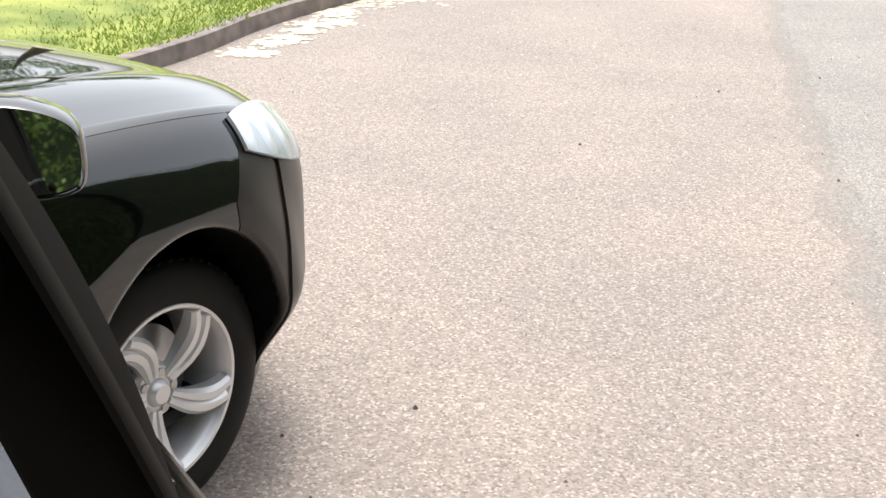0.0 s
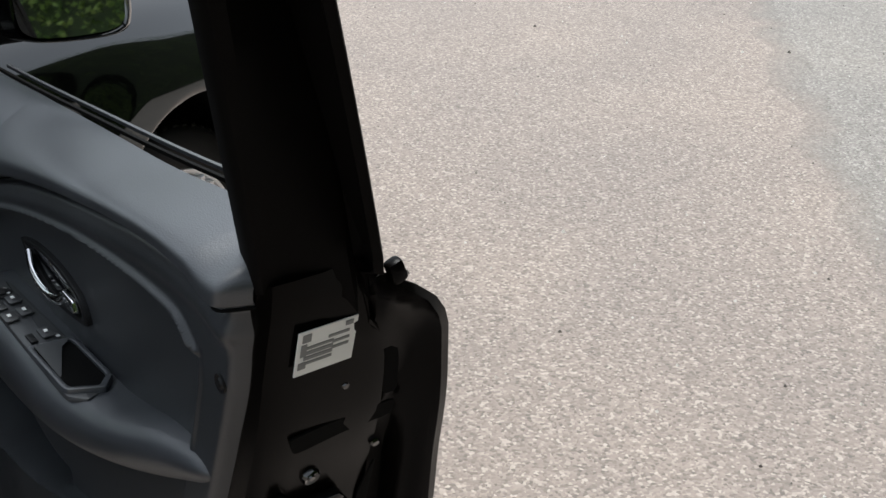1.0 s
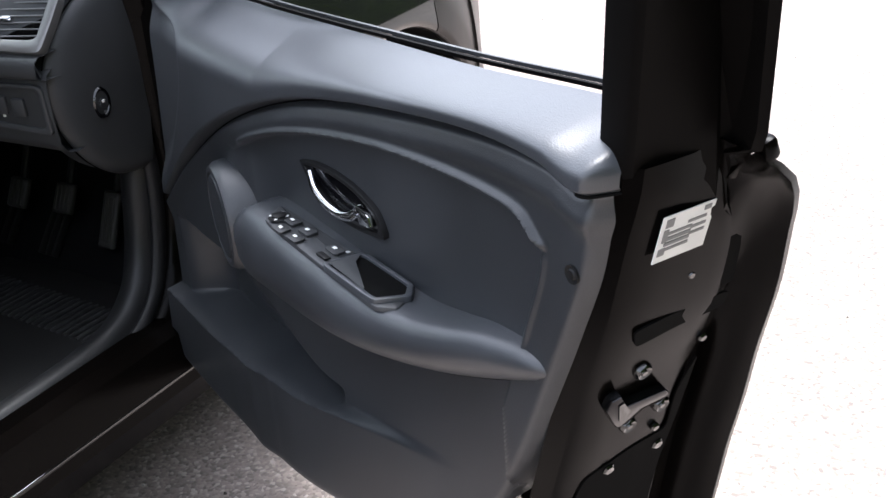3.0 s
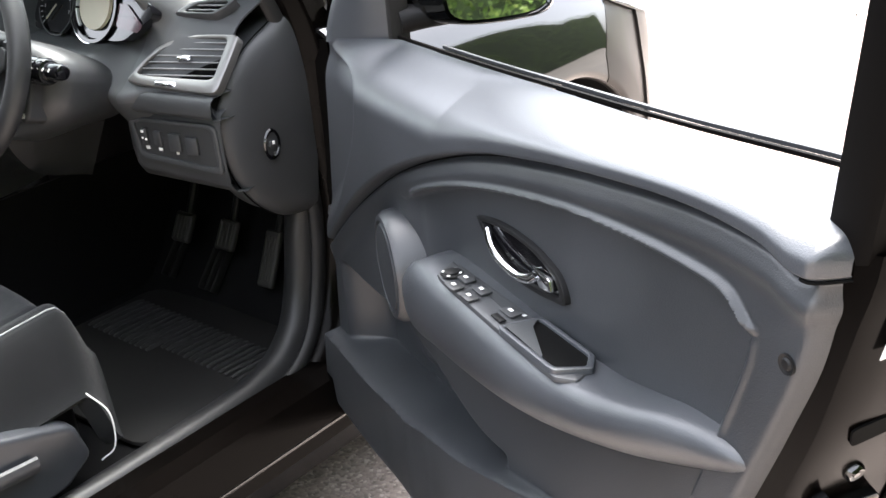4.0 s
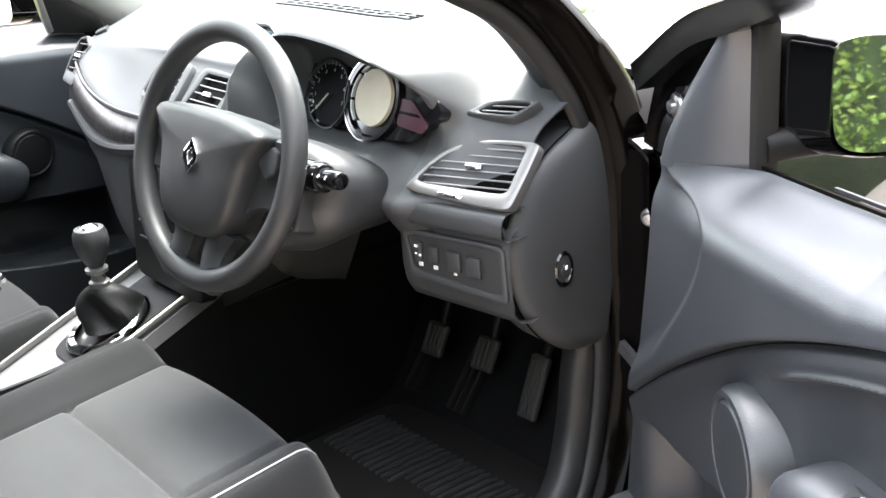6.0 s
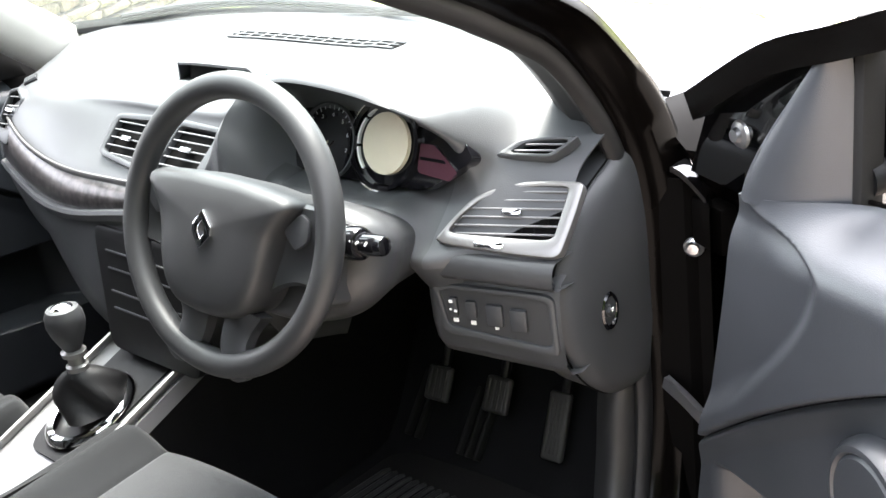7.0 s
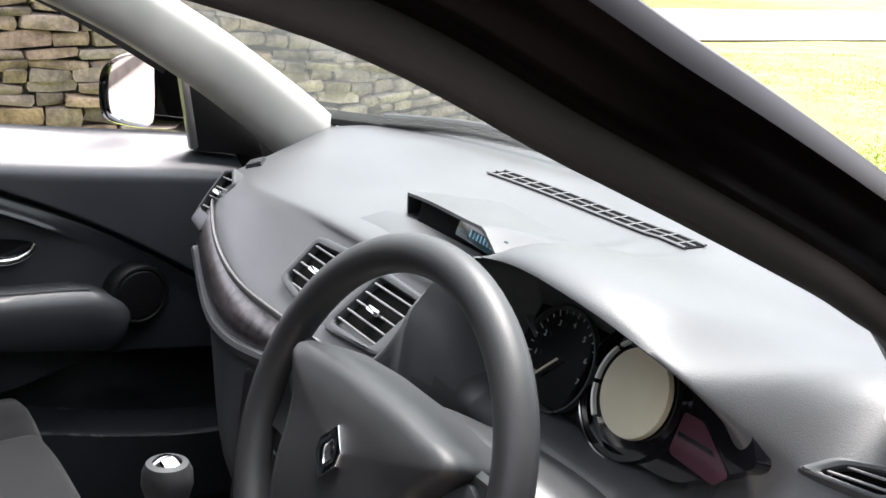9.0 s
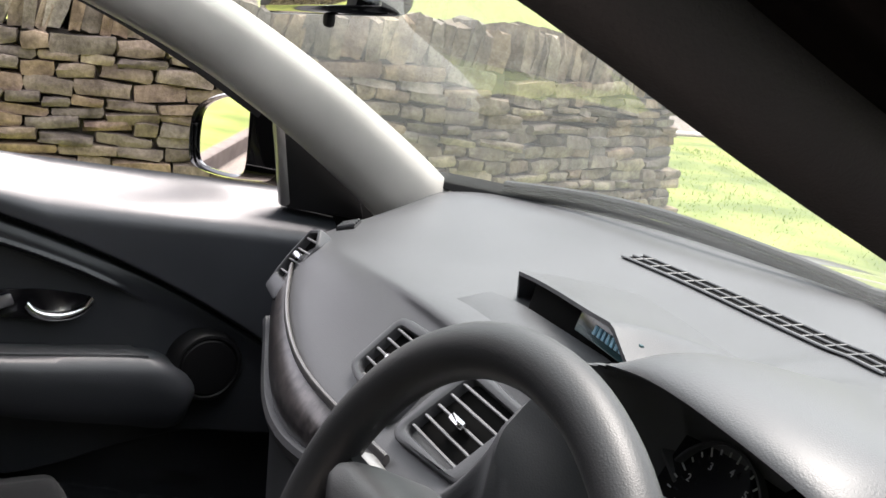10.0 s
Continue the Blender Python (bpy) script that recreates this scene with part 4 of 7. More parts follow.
air_vent(CENTRE, rounded([(-0.218, 0.050), (-0.098, 0.058), (-0.086, -0.043), (-0.222, -0.026)]), rounded([(-0.205, 0.040), (-0.118, 0.045), (-0.108, -0.030), (-0.208, -0.018)], 0.1), 5, MIDGREY, label="square centre air vent, grey frame")
SIDE = facing((0.67, -0.79, 0.93), (0.3, -0.75, 0.6))
rv_out = [(-0.114, -0.014), (-0.09, 0.018), (-0.064, 0.047), (-0.022, 0.069), (0.035, 0.072), (0.089, 0.071), (0.077, 0.02), (0.062, -0.032), (0.0, -0.028)]
rv_in = [(-0.094, 0.000), (-0.078, 0.022), (-0.054, 0.043), (-0.018, 0.060), (0.025, 0.064), (0.068, 0.064), (0.060, 0.030), (0.051, -0.008), (-0.02, -0.005)]
side_vent = air_vent(SIDE, rounded(rv_out, 0.25), rounded(rv_in, 0.25), 6, SATIN, label="leaf-shaped side air vent with a satin silver frame")
for k in range(6):
    bm = box((0.003, 0.05, 0.003), (-0.045 + 0.017 * k, 0.028, -0.001), 0)
    bm.transform(SIDE)
    part("blade", bm, DARK, side_vent)
bm = box((0.042, 0.009, 0.008), (-0.034, -0.0165, 0.010), 0.003, 2, (0, 0, -4))
bm.transform(SIDE)
part("vent_wheel", bm, CHROME, side_vent)
DEM = facing((0.664, -0.730, 1.026), (0.25, -0.62, 0.75))
air_vent(DEM, rounded([(-0.052, -0.012), (-0.022, 0.012), (0.02, 0.018), (0.062, 0.018), (0.045, 0.0), (0.026, -0.015), (-0.01, -0.014)], 0.25), rounded([(-0.03, -0.007), (-0.012, 0.006), (0.018, 0.011), (0.048, 0.011), (0.035, 0.0), (0.022, -0.009), (-0.005, -0.008)], 0.25), 2, MIDGREY, tab=False, label="side window demister vent")
# small loudspeaker cover on the dash top
tw = [(0.034 * math.cos(a), 0.02 * math.sin(a)) for a in [2 * math.pi * k / 28 for k in range(28)]]
part("tweeter_cover", plate(tw, 0.006, facing((0.659, -0.661, 1.049), (0.47, -0.2, 0.86), (0, 1, 0)), 0.002), DASH, car)

# demister slot along the windscreen
def slot_at(x, off, lift):
    y = -0.523 + off - 0.16 * (x - 0.02) ** 2
    return Vector((x, y, dash_top(x, y) + lift))


slot_x = [-0.195 + 0.435 * k / 28 for k in range(29)]
# flush black sheet, the slot's shade put into its colour
slot = part("demister_slot", grid([[slot_at(x, o, 0.0012) for o in (0.015, 0.005, -0.005, -0.015)] for x in slot_x], thick=0.001), VOID, dash, "dark demister slot with fine bars")
for o in (0.016, 0.0, -0.016):
    part("slot_bar", sweep([slot_at(x, o, 0.0025) for x in slot_x], oval(0.0016, 0.0026 if o else 0.002, 8), (0, 0, 1)), DASH, slot)
for k in range(13):
    x = -0.175 + 0.033 * k
    part("slot_bar", sweep([slot_at(x, 0.015, 0.0025), slot_at(x, -0.015, 0.0025)], oval(0.0014, 0.0016, 6), (0, 0, 1)), DASH, slot)

# clock hood in the middle of the dash with a small screen
rows = []
for i in range(41):
    q = i / 40
    x = -0.085 + 0.385 * q
    yf = -0.767 - 0.033 * step(x, -0.047, 0.23)
    zf = 1.101 + 0.021 * min(1, max(0, (x + 0.047) / 0.277))
    if x > 0.18:
        zf -= 0.75 * (x - 0.18)
    if x < -0.047:
        zf = 1.101 - 0.05 * (-0.047 - x) / 0.038
        yf += 0.6 * (-0.047 - x)
    row = []
    for j in range(10):
        k = j / 9
        yy = yf + 0.16 * k
        zz = zf + (dash_top(x, yf + 0.16) - 0.003 - zf) * k ** 1.4
        row.append(Vector((x, yy, zz)))
    rows.append(row)
part("clock_hood", grid(rows, thick=0.004), DASH, dash)
# solid black block in place of the shade under the hood
part("clock_shade_block", box((0.20, 0.03, 0.038), (0.07, -0.752, 1.077), 0.004, 2, (-12, 0, -5)), VOID, dash)
clock = part("clock_screen", box((0.11, 0.006, 0.024), (0.145, -0.776, 1.094), 0.002, 2, (-18, 0, -5)), SCREEN, dash, "small dark teal screen")
BLUE = mat("pale_blue_segments", (0.2, 0.45, 0.6), 0.4)
for k in range(7):
    part("segment", box((0.005, 0.002, 0.009), (0.128 + 0.0085 * k, -0.7785 - 0.0008 * k, 1.095), 0.0005, 1, (-18, 0, -5)), BLUE, dash)
tray = [(-0.05, -0.03), (-0.035, 0.022), (0.02, 0.03), (0.2, 0.03), (0.2, -0.03)]
part("tray", plate(rounded(tray, 0.12), 0.004, facing((-0.03, -0.806, dash_top(-0.03, -0.806) + 0.003), (0, -0.3, 0.95), (0, 1, 0)), 0.001), DASH, dash)

# instruments
CL = (facing((0.44, -0.795, 1.028), (0.0, -0.93, 0.36))) @ pose(0, 0, 0.017)
part("instrument_panel", plate(rounded([(-0.17, -0.055), (-0.15, 0.05), (0.0, 0.075), (0.14, 0.045), (0.178, 0.0), (0.10, -0.052)], 0.15), 0.02, CL @ pose(0, 0, -0.012)), BLACKGLOSS, car, "black instrument panel")
panel = bpy.data.objects["instrument_panel"]


def ring_at(r, w, h, x, y, material, name, arc=1.0, turn=0.0):
    bm = lathe([(r - w, 0.0), (r - w, h), (r, h), (r, 0.0)], 56, CL @ pose(x, y, -0.011, 0, 0, turn), arc=arc)
    return part(name, bm, material, panel)


ring_at(0.064, 0.006, 0.006, 0.02, 0.002, BLACKGLOSS, "dial_rim")
ring_at(0.067, 0.002, 0.007, 0.02, 0.002, CHROME, "dial_ring", 0.42, 120)
ring_at(0.053, 0.003, 0.005, 0.02, 0.002, WHITE, "dial_scale", 0.10, 100)
ring_at(0.053, 0.003, 0.005, 0.02, 0.002, WHITE, "dial_scale", 0.12, 142)
ring_at(0.053, 0.003, 0.005, 0.02, 0.002, WHITE, "dial_scale", 0.10, 190)
part("speed_display", lathe([(0.0, 0.006), (0.043, 0.006), (0.044, 0.0)], 48, CL @ pose(0.024, 0.004, -0.010)), PALE, panel, "cream backlit speed display")
ring_at(0.056, 0.003, 0.004, -0.092, -0.006, CHROME, "dial_ring", 0.3, 190)
ring_at(0.056, 0.002, 0.008, -0.092, -0.006, MIDGREY, "dial_ring", 0.6, -60)
part("warning_screen", plate(rounded([(0.085, -0.028), (0.085, 0.012), (0.11, 0.012), (0.155, -0.018), (0.145, -0.032)], 0.15), 0.002, CL @ pose(0, 0, -0.009)), MAUVE, panel, "dark mauve warning screen")
part("warning_bar", plate([(0.088, -0.006), (0.13, -0.006), (0.135, -0.010), (0.088, -0.010)], 0.001, CL @ pose(0, 0, -0.0082)), BLACKGLOSS, panel)


def digits(text, size, m, material, parent):
    cu = bpy.data.curves.new("digit", 'FONT')
    cu.body = text
    cu.size = size
    cu.align_x, cu.align_y = 'CENTER', 'CENTER'
    cu.extrude = 0.0003
    ob = bpy.data.objects.new("digit", cu)
    me = bpy.data.meshes.new_from_object(ob)
    me.transform(m)
    me.materials.append(material)
    bpy.data.objects.remove(ob)
    o = new("digit", me)
    o.parent = parent
    return o


for k in range(8):
    a = radians(222 - 34 * k)
    digits(str(k), 0.0085, CL @ pose(-0.092 + 0.038 * math.cos(a), -0.006 + 0.038 * math.sin(a), -0.0085), DIALGREY, panel)
    for b, tl in ((0, 0.007), (-11.3, 0.004), (-22.6, 0.004)):
        if k == 7 and b:
            continue
        bm = box((tl, 0.0011, 0.001), (0.049, 0, 0), 0)
        bm.transform(CL @ pose(-0.092, -0.006, -0.0085, 0, 0, 222 - 34 * k + b))
        part("dial_tick", bm, DIALGREY, panel)
bm = sweep([Vector((-0.092, -0.006, -0.006)), Vector((-0.118, -0.034, -0.006))], [(-0.001, -0.001), (-0.001, 0.001), (0.001, 0.001), (0.001, -0.001)], (0, 0, 1))
bm.transform(CL)
part("needle", bm, PALE, panel)

# lower dash on the driver's side: proud band under the vent, recessed switch bank, rounded knee panel, end cap
YAW = radians(16.7)
LOW = Matrix(((math.cos(YAW), 0, math.sin(YAW), 0.65), (math.sin(YAW), 0, -math.cos(YAW), -0.815), (0, 1, 0, 0.0), (0, 0, 0, 1)))


def low_y(x):
    return -0.815 + (x - 0.65) * 0.30


rows = []
for i in range(33):
    q = i / 32
    x = 0.505 + 0.228 * q
    back = 0.09 * (1 - step(q, 0.0, 0.30)) ** 1.6
    y0 = low_y(x) - 0.014
    zt, zb = 0.912 - 0.010 * q, 0.876 - 0.012 * q
    row = [(0.05, zt + 0.004), (0.010, zt + 0.002), (0.002, zt - 0.003), (-0.001, zt - 0.012), (-0.002, zb + 0.010), (0.002, zb + 0.003), (0.010, zb), (0.05, zb - 0.002)]
    rows.append([Vector((x, y0 + dy + back, z)) for dy, z in row])
band = part("lower_band", grid(rows), DASH_LOW, car, "smooth grey band under the side vent", sharp=60)
rows = []
for i in range(33):
    q = i / 32
    x = 0.485 + 0.246 * q
    back = 0.13 * (1 - step(q, 0.0, 0.32)) ** 1.5
    y0 = low_y(x)
    zl = 0.752 - 0.028 * q + 0.06 * (1 - step(q, 0.0, 0.3))
    row = [(0.02, 0.878), (0.006, 0.870), (0.0, 0.85), (0.0, 0.80), (0.004, zl + 0.024), (0.014, zl + 0.007), (0.036, zl), (0.11, zl + 0.014)]
    rows.append([Vector((x, y0 + dy + back, z)) for dy, z in row])
lower = part("lower_panel", grid(rows), DASH_LOW, car, "dark grey knee panel with a recessed switch bank", sharp=60)
frame_out = rounded([(-0.098, 0.862), (-0.088, 0.786), (0.080, 0.764), (0.078, 0.856)], 0.12)
frame_in = rounded([(-0.088, 0.854), (-0.078, 0.798), (0.070, 0.778), (0.068, 0.848)], 0.12)
part("switch_frame", plate(frame_out, 0.010, LOW @ pose(0, 0, 0.005), 0.003, hole=frame_in), DASH_LOW, lower)
part("switch_bank", plate(frame_in, 0.003, LOW @ pose(0, 0, 0.001)), WHEELGREY, lower)
for x, z, w, h in ((-0.068, 0.828, 0.012, 0.030), (-0.042, 0.826, 0.016, 0.026), (-0.008, 0.820, 0.024, 0.032), (0.026, 0.816, 0.024, 0.032)):
    bm = box((w, h, 0.008), (x, z, 0.004), 0.0025)
    bm.transform(LOW)
    part("switch", bm, COWL, lower)
for x, z, w, lift in ((-0.068, 0.807, 0.008, 0.002), (-0.042, 0.805, 0.008, 0.002), (-0.008, 0.800, 0.006, 0.002), (-0.070, 0.838, 0.006, 0.0085), (-0.064, 0.824, 0.005, 0.0085), (-0.071, 0.826, 0.004, 0.0085)):
    bm = box((w, w * 0.8, 0.002), (x, z, lift), 0.0008, 1)
    bm.transform(LOW)
    part("switch_mark", bm, WHITE, lower)
cap_pts = [(-0.60, 1.015), (-0.638, 0.992), (-0.69, 0.968), (-0.735, 0.935), (-0.770, 0.892), (-0.785, 0.850), (-0.782, 0.800), (-0.767, 0.75), (-0.738, 0.70), (-0.700, 0.662), (-0.66, 0.640), (-0.60, 0.630)]
cap_out = [(p.x, p.y) for p in spline([Vector((*q, 0)) for q in cap_pts], 4)]
rows = []
for y, z in cap_out:
    row = [Vector((0.739 - 0.006 * r ** 2 - 0.014 * r ** 14, -0.585 + (y + 0.585) * r, 0.82 + (z - 0.82) * (0.25 + 0.75 * r))) for r in (0.0, 0.25, 0.5, 0.7, 0.8, 0.87, 0.92, 0.96, 0.985, 1.0, 1.0)]
    row[-1] = row[-2] + V(-0.06, 0.004, 0)
    rows.append(row)
cap = part("dash_end_cap", grid(rows), DASH_LOW, car, "oval dash end cap", sharp=60)
part("cap_joint", sweep([r[-2] + V(-0.004, -0.001, 0) for r in rows], oval(0.0016, 0.0016, 8), (1, 0, 0)), VOID, cap)
part("airbag_lock", lathe([(0, -0.004), (0.013, -0.003), (0.016, 0.002), (0.019, 0.003), (0.021, 0.0)], 28, Matrix.Translation((0.737, -0.690, 0.790)) @ pose(0, 0, 0, 0, 90, 0) @ Matrix.Diagonal((1.4, 0.9, 1, 1))), BLACKGLOSS, cap)
part("lock_barrel", rod((0.735, -0.690, 0.790), (0.741, -0.690, 0.790), 0.008, seg=20, bevel=0.001), COWL, cap)
for dz in (0.004, -0.016):
    part("lock_mark", box((0.002, 0.005, 0.006), (0.742, -0.690, 0.790 + dz), 0.0008), STEEL if dz < 0 else WHITE, cap)

# silver decor strip that runs from the far side vent to the centre
GRAIN = mat("patterned_satin_strip", (0.055, 0.05, 0.05), 0.3, metal=0.4, vary=0.6, vary_scale=70)
def dash_face(x, z):
    """Depth of the dash's face, below the brow, at a height."""
    pts = spline([Vector((x, a, b)) for a, b in prof(x)], 7)[21:]
    for p, q in zip(pts, pts[1:]):
        if q.z <= z <= p.z:
            return p.y + (q.y - p.y) * (p.z - z) / max(1e-6, p.z - q.z)
    return pts[-1].y


STRIP = [(-0.512, 1.0), (-0.46, 0.985), (-0.38, 0.97), (-0.28, 0.961), (-0.15, 0.955), (0.0, 0.957), (0.09, 0.96)]
STRIP_LOW = [(-0.535, 0.925), (-0.48, 0.906), (-0.38, 0.892), (-0.25, 0.888), (-0.13, 0.896), (0.0, 0.916), (0.09, 0.930)]
rows, low_edge = [], []
for i in range(49):
    q = i / 48
    x = -0.470 + 0.555 * q
    zt = smooth(x, STRIP)
    row = []
    for k, out in ((0.0, -0.002), (0.05, 0.004), (0.25, 0.009), (0.5, 0.009), (0.75, 0.006), (0.95, 0.002), (1.0, -0.002)):
        xx = x - 0.022 * k * (1 - q)
        zz = zt + (smooth(xx, STRIP_LOW) - zt) * k
        row.append(Vector((xx, dash_face(xx, zz) - out, zz)))
    rows.append(row)
    low_edge.append(row[-1] + V(0, -0.006, -0.003))
strip = part("decor_strip", grid(rows), GRAIN, car, "patterned satin grey decor strip")
part("strip_trim", sweep([r[0] + V(0, -0.004, 0.003) for r in rows], oval(0.0055, 0.003, 10), (0, 0, 1)), SATIN, strip)
part("strip_edge", sweep(low_edge, [(-0.012, -0.004), (-0.010, 0.005), (0.002, 0.009), (0.008, 0.006), (0.009, -0.004)], (0, 0, 1)), MIDGREY, strip)
LV = facing((-0.462, -0.868, 0.990), (0.12, -0.8, 0.58)) @ Matrix.Diagonal((0.85, 1, 1, 1))
air_vent(LV, rounded([(-0.034, -0.045), (-0.031, 0.005), (-0.020, 0.052), (0.005, 0.058), (0.031, 0.036), (0.026, -0.01), (0.018, -0.056)], 0.15), rounded([(-0.027, -0.022), (-0.025, 0.005), (-0.016, 0.045), (0.003, 0.05), (0.024, 0.032), (0.020, -0.008), (0.014, -0.026)], 0.12), 4, MIDGREY, label="far side air vent with satin frame")
DL = facing((-0.535, -0.779, 1.034), (-0.17, -0.26, 0.95))
part("demister_outlet", plate([(-0.03, -0.014), (-0.02, 0.014), (0.03, 0.016), (0.024, -0.012)], 0.004, DL), BLACKGLOSS, car)
for k in range(3):
    bm = box((0.004, 0.026, 0.004), (-0.014 + 0.014 * k, 0.001, 0.001), 0.001, 1)
    bm.transform(DL)
    part("slat", bm, DASH, bpy.data.objects["demister_outlet"])

# centre stack: radio with dark slots, below the strip
STACK = facing((0.06, -0.983, 0.80), (0, -0.99, 0.1))
stack = part("radio_panel", plate(rounded([(-0.13, -0.13), (-0.13, 0.09), (0.12, 0.09), (0.12, -0.13)], 0.12), 0.03, STACK @ pose(0, 0, 0.004), 0.006), DARK, car)
for y in (0.05, 0.02, -0.02, -0.05):
    bm = box((0.19, 0.003, 0.004), (0, y, 0.006), 0.001)
    bm.transform(STACK)
    part("trim_line", bm, MIDGREY, stack)
part("rotary_knob", lathe([(0, 0.016), (0.012, 0.015), (0.015, 0.0)], 28, facing((-0.165, -0.945, 0.845), (0, -0.95, 0.2))), CHROME, stack)

# ---------------------------------------------------------------- steering wheel (local z towards the driver, y up)
SW = Matrix.Translation((0.4225, -1.060, 1.0045)) @ pose(0, 0, 0, 0, 0, 4.84) @ pose(0, 0, 0, 90 - 20.1, 0, 0)


def torus(R, r, seg=88, ring=18, wide=1.0):
    return lathe([(R + r * wide * math.cos(2 * math.pi * k / ring), r * math.sin(2 * math.pi * k / ring)) for k in range(ring + 1)], seg)


bm = torus(0.1772, 0.0178)
bm.transform(SW)
wheel = part("steering_wheel", bm, WHEELGREY, car, "dark grey steering wheel with an airbag hub")
HUB_M = SW @ pose(-0.006, -0.004, 0, 0, 0, -3)


def shells_of(outline, levels, m, steps=5):
    """A closed dome over an outline: levels of (height, scale)."""
    ring = spline([Vector((a, b, 0)) for a, b in outline + outline[:1]], steps)[:-1]
    bm = grid([[Vector((p.x * sc, p.y * sc, h)) for p in ring + ring[:1]] for h, sc in levels])
    bm.transform(m)
    return bm


half = [(0.0, 0.066), (0.045, 0.066), (0.085, 0.063), (0.115, 0.060), (0.130, 0.050), (0.120, 0.034), (0.104, 0.012), (0.096, -0.016), (0.091, -0.048), (0.078, -0.083), (0.055, -0.104), (0.02, -0.111)]
hub = half + [(0.0, -0.112)] + [(-a, b) for a, b in half[:0:-1]]
part("airbag_cover", shells_of(hub, ((-0.045, 0.96), (-0.006, 1.0), (0.010, 0.995), (0.019, 0.97), (0.025, 0.92), (0.029, 0.8), (0.032, 0.5), (0.033, 0.02)), HUB_M), WHEELGREY, wheel)
for s in (1, -1):
    # upper spoke: a broad arm from the hub to the rim, with a pale inlay, dished behind the cover
    rows = []
    for k in range(11):
        q = k / 10
        x = 0.078 + 0.098 * q
        top = 0.054 - 0.006 * q + 0.008 * q * q
        low = -0.075 + 0.055 * q ** 0.8 - 0.035 * q ** 3
        z = -0.012 + 0.010 * q
        rows.append([Vector((x * s, top + (low - top) * a, z + b)) for a, b in ((0.06, -0.014), (0.0, -0.004), (0.04, 0.003), (0.3, 0.004 - 0.006 * math.sin(3.14 * q)), (0.6, 0.001 - 0.010 * math.sin(3.14 * q)), (0.95, 0.002), (1.0, -0.004), (0.94, -0.014), (0.5, -0.018), (0.06, -0.014))])
    bm = grid(rows)
    bm.transform(HUB_M)
    part("spoke", bm, WHEELGREY, wheel)
    part("spoke_inlay", plate(rounded([(0.104 * s, 0.016), (0.130 * s, 0.043), (0.146 * s, 0.036), (0.146 * s, 0.010), (0.128 * s, -0.004)], 0.25), 0.006, HUB_M @ pose(0, 0, 0.001), 0.002), MIDGREY, wheel)
    # lower spoke, spreading into the rim
    path = spline([Vector((0.046 * s, -0.092, -0.010)), Vector((0.040 * s, -0.118, -0.008)), Vector((0.040 * s, -0.145, -0.003)), Vector((0.054 * s, -0.168, 0.001)), Vector((0.085 * s, -0.160, 0.002))], 5)
    bm = sweep(path, [(-0.014, -0.027), (-0.014, 0.027), (0.004, 0.027), (0.012, 0.015), (0.012, -0.015), (0.004, -0.027)], (0, 0, 1), taper=[1.25, 1.2, 1.12, 1.06, 1.0, 0.96, 0.92, 0.9, 0.88, 0.87, 0.86, 0.86, 0.86, 0.84, 0.8, 0.75, 0.68, 0.6, 0.5, 0.4, 0.3])
    bm.transform(HUB_M)
    part("spoke", bm, WHEELGREY, wheel)
part("spoke_bridge", plate(rounded([(-0.045, -0.150), (-0.02, -0.157), (0.02, -0.157), (0.045, -0.150), (0.062, -0.176), (0.0, -0.190), (-0.062, -0.176)], 0.25), 0.014, HUB_M @ pose(0, 0, 0.008), 0.005, 3), WHEELGREY, wheel)
badge = [(0, 0.025), (0.017, 0.006), (0.017, -0.006), (0, -0.025), (-0.017, -0.006), (-0.017, 0.006)]
part("badge", plate(badge, 0.006, HUB_M @ pose(0, 0.0, 0.038), 0.002, hole=[(0, 0.011), (0.006, 0.003), (0.006, -0.003), (0, -0.011), (-0.006, -0.003), (-0.006, 0.003)]), CHROME, wheel, "plain chrome diamond badge")

# steering column cowl, stalks
rows = []
for z, hw, top, low, cx in ((-0.055, 0.04, 0.03, -0.06, 0.03), (-0.058, 0.10, 0.048, -0.088, 0.03), (-0.066, 0.125, 0.055, -0.102, 0.032), (-0.09, 0.145, 0.057, -0.110, 0.034), (-0.12, 0.148, 0.054, -0.110, 0.034), (-0.16, 0.132, 0.047, -0.10, 0.03), (-0.21, 0.11, 0.04, -0.085, 0.03), (-0.27, 0.09, 0.03, -0.07, 0.03)):
    row = []
    for k in range(49):
        a = 2 * math.pi * k / 48
        ca, sa = math.cos(a), math.sin(a)
        e = 2 / 2.9
        x = cx + hw * math.copysign(abs(ca) ** e, ca) * (1.0 if sa > 0 else 1 - 0.28 * abs(sa) ** 2)
        y = (top if sa > 0 else -low) * math.copysign(abs(sa) ** e, sa) - 0.012
        row.append(Vector((x, y, z)))
    rows.append(row)
bm = grid(rows)
bm.transform(SW)
column = part("steering_column", bm, COWL, car, "dark grey steering column cowl", sharp=60)
bm = rod((0.12, 0.0, -0.055), (0.166, 0.0, -0.052), 0.024, 0.021, 24, 0.004)
rod((0.162, 0.0, -0.052), (0.186, 0.001, -0.050), 0.0225, 0.021, 24, 0.005, bm)
bm.transform(SW)
part("wiper_stalk", bm, BLACKGLOSS, column)
bm = rod((0.184, 0.001, -0.050), (0.222, 0.004, -0.048), 0.0155, 0.0125, 22, 0.004)
bm.transform(SW)
part("stalk_end", bm, BLACKGLOSS, column)
for k in range(4):
    bm = box((0.006, 0.003, 0.001), (0.166 + 0.012 * k, 0.004, -0.0285 - 0.002 * k), 0.0003, 1, (0, 0, 20 * k))
    bm.transform(SW)
    part("stalk_mark", bm, WHITE, column)
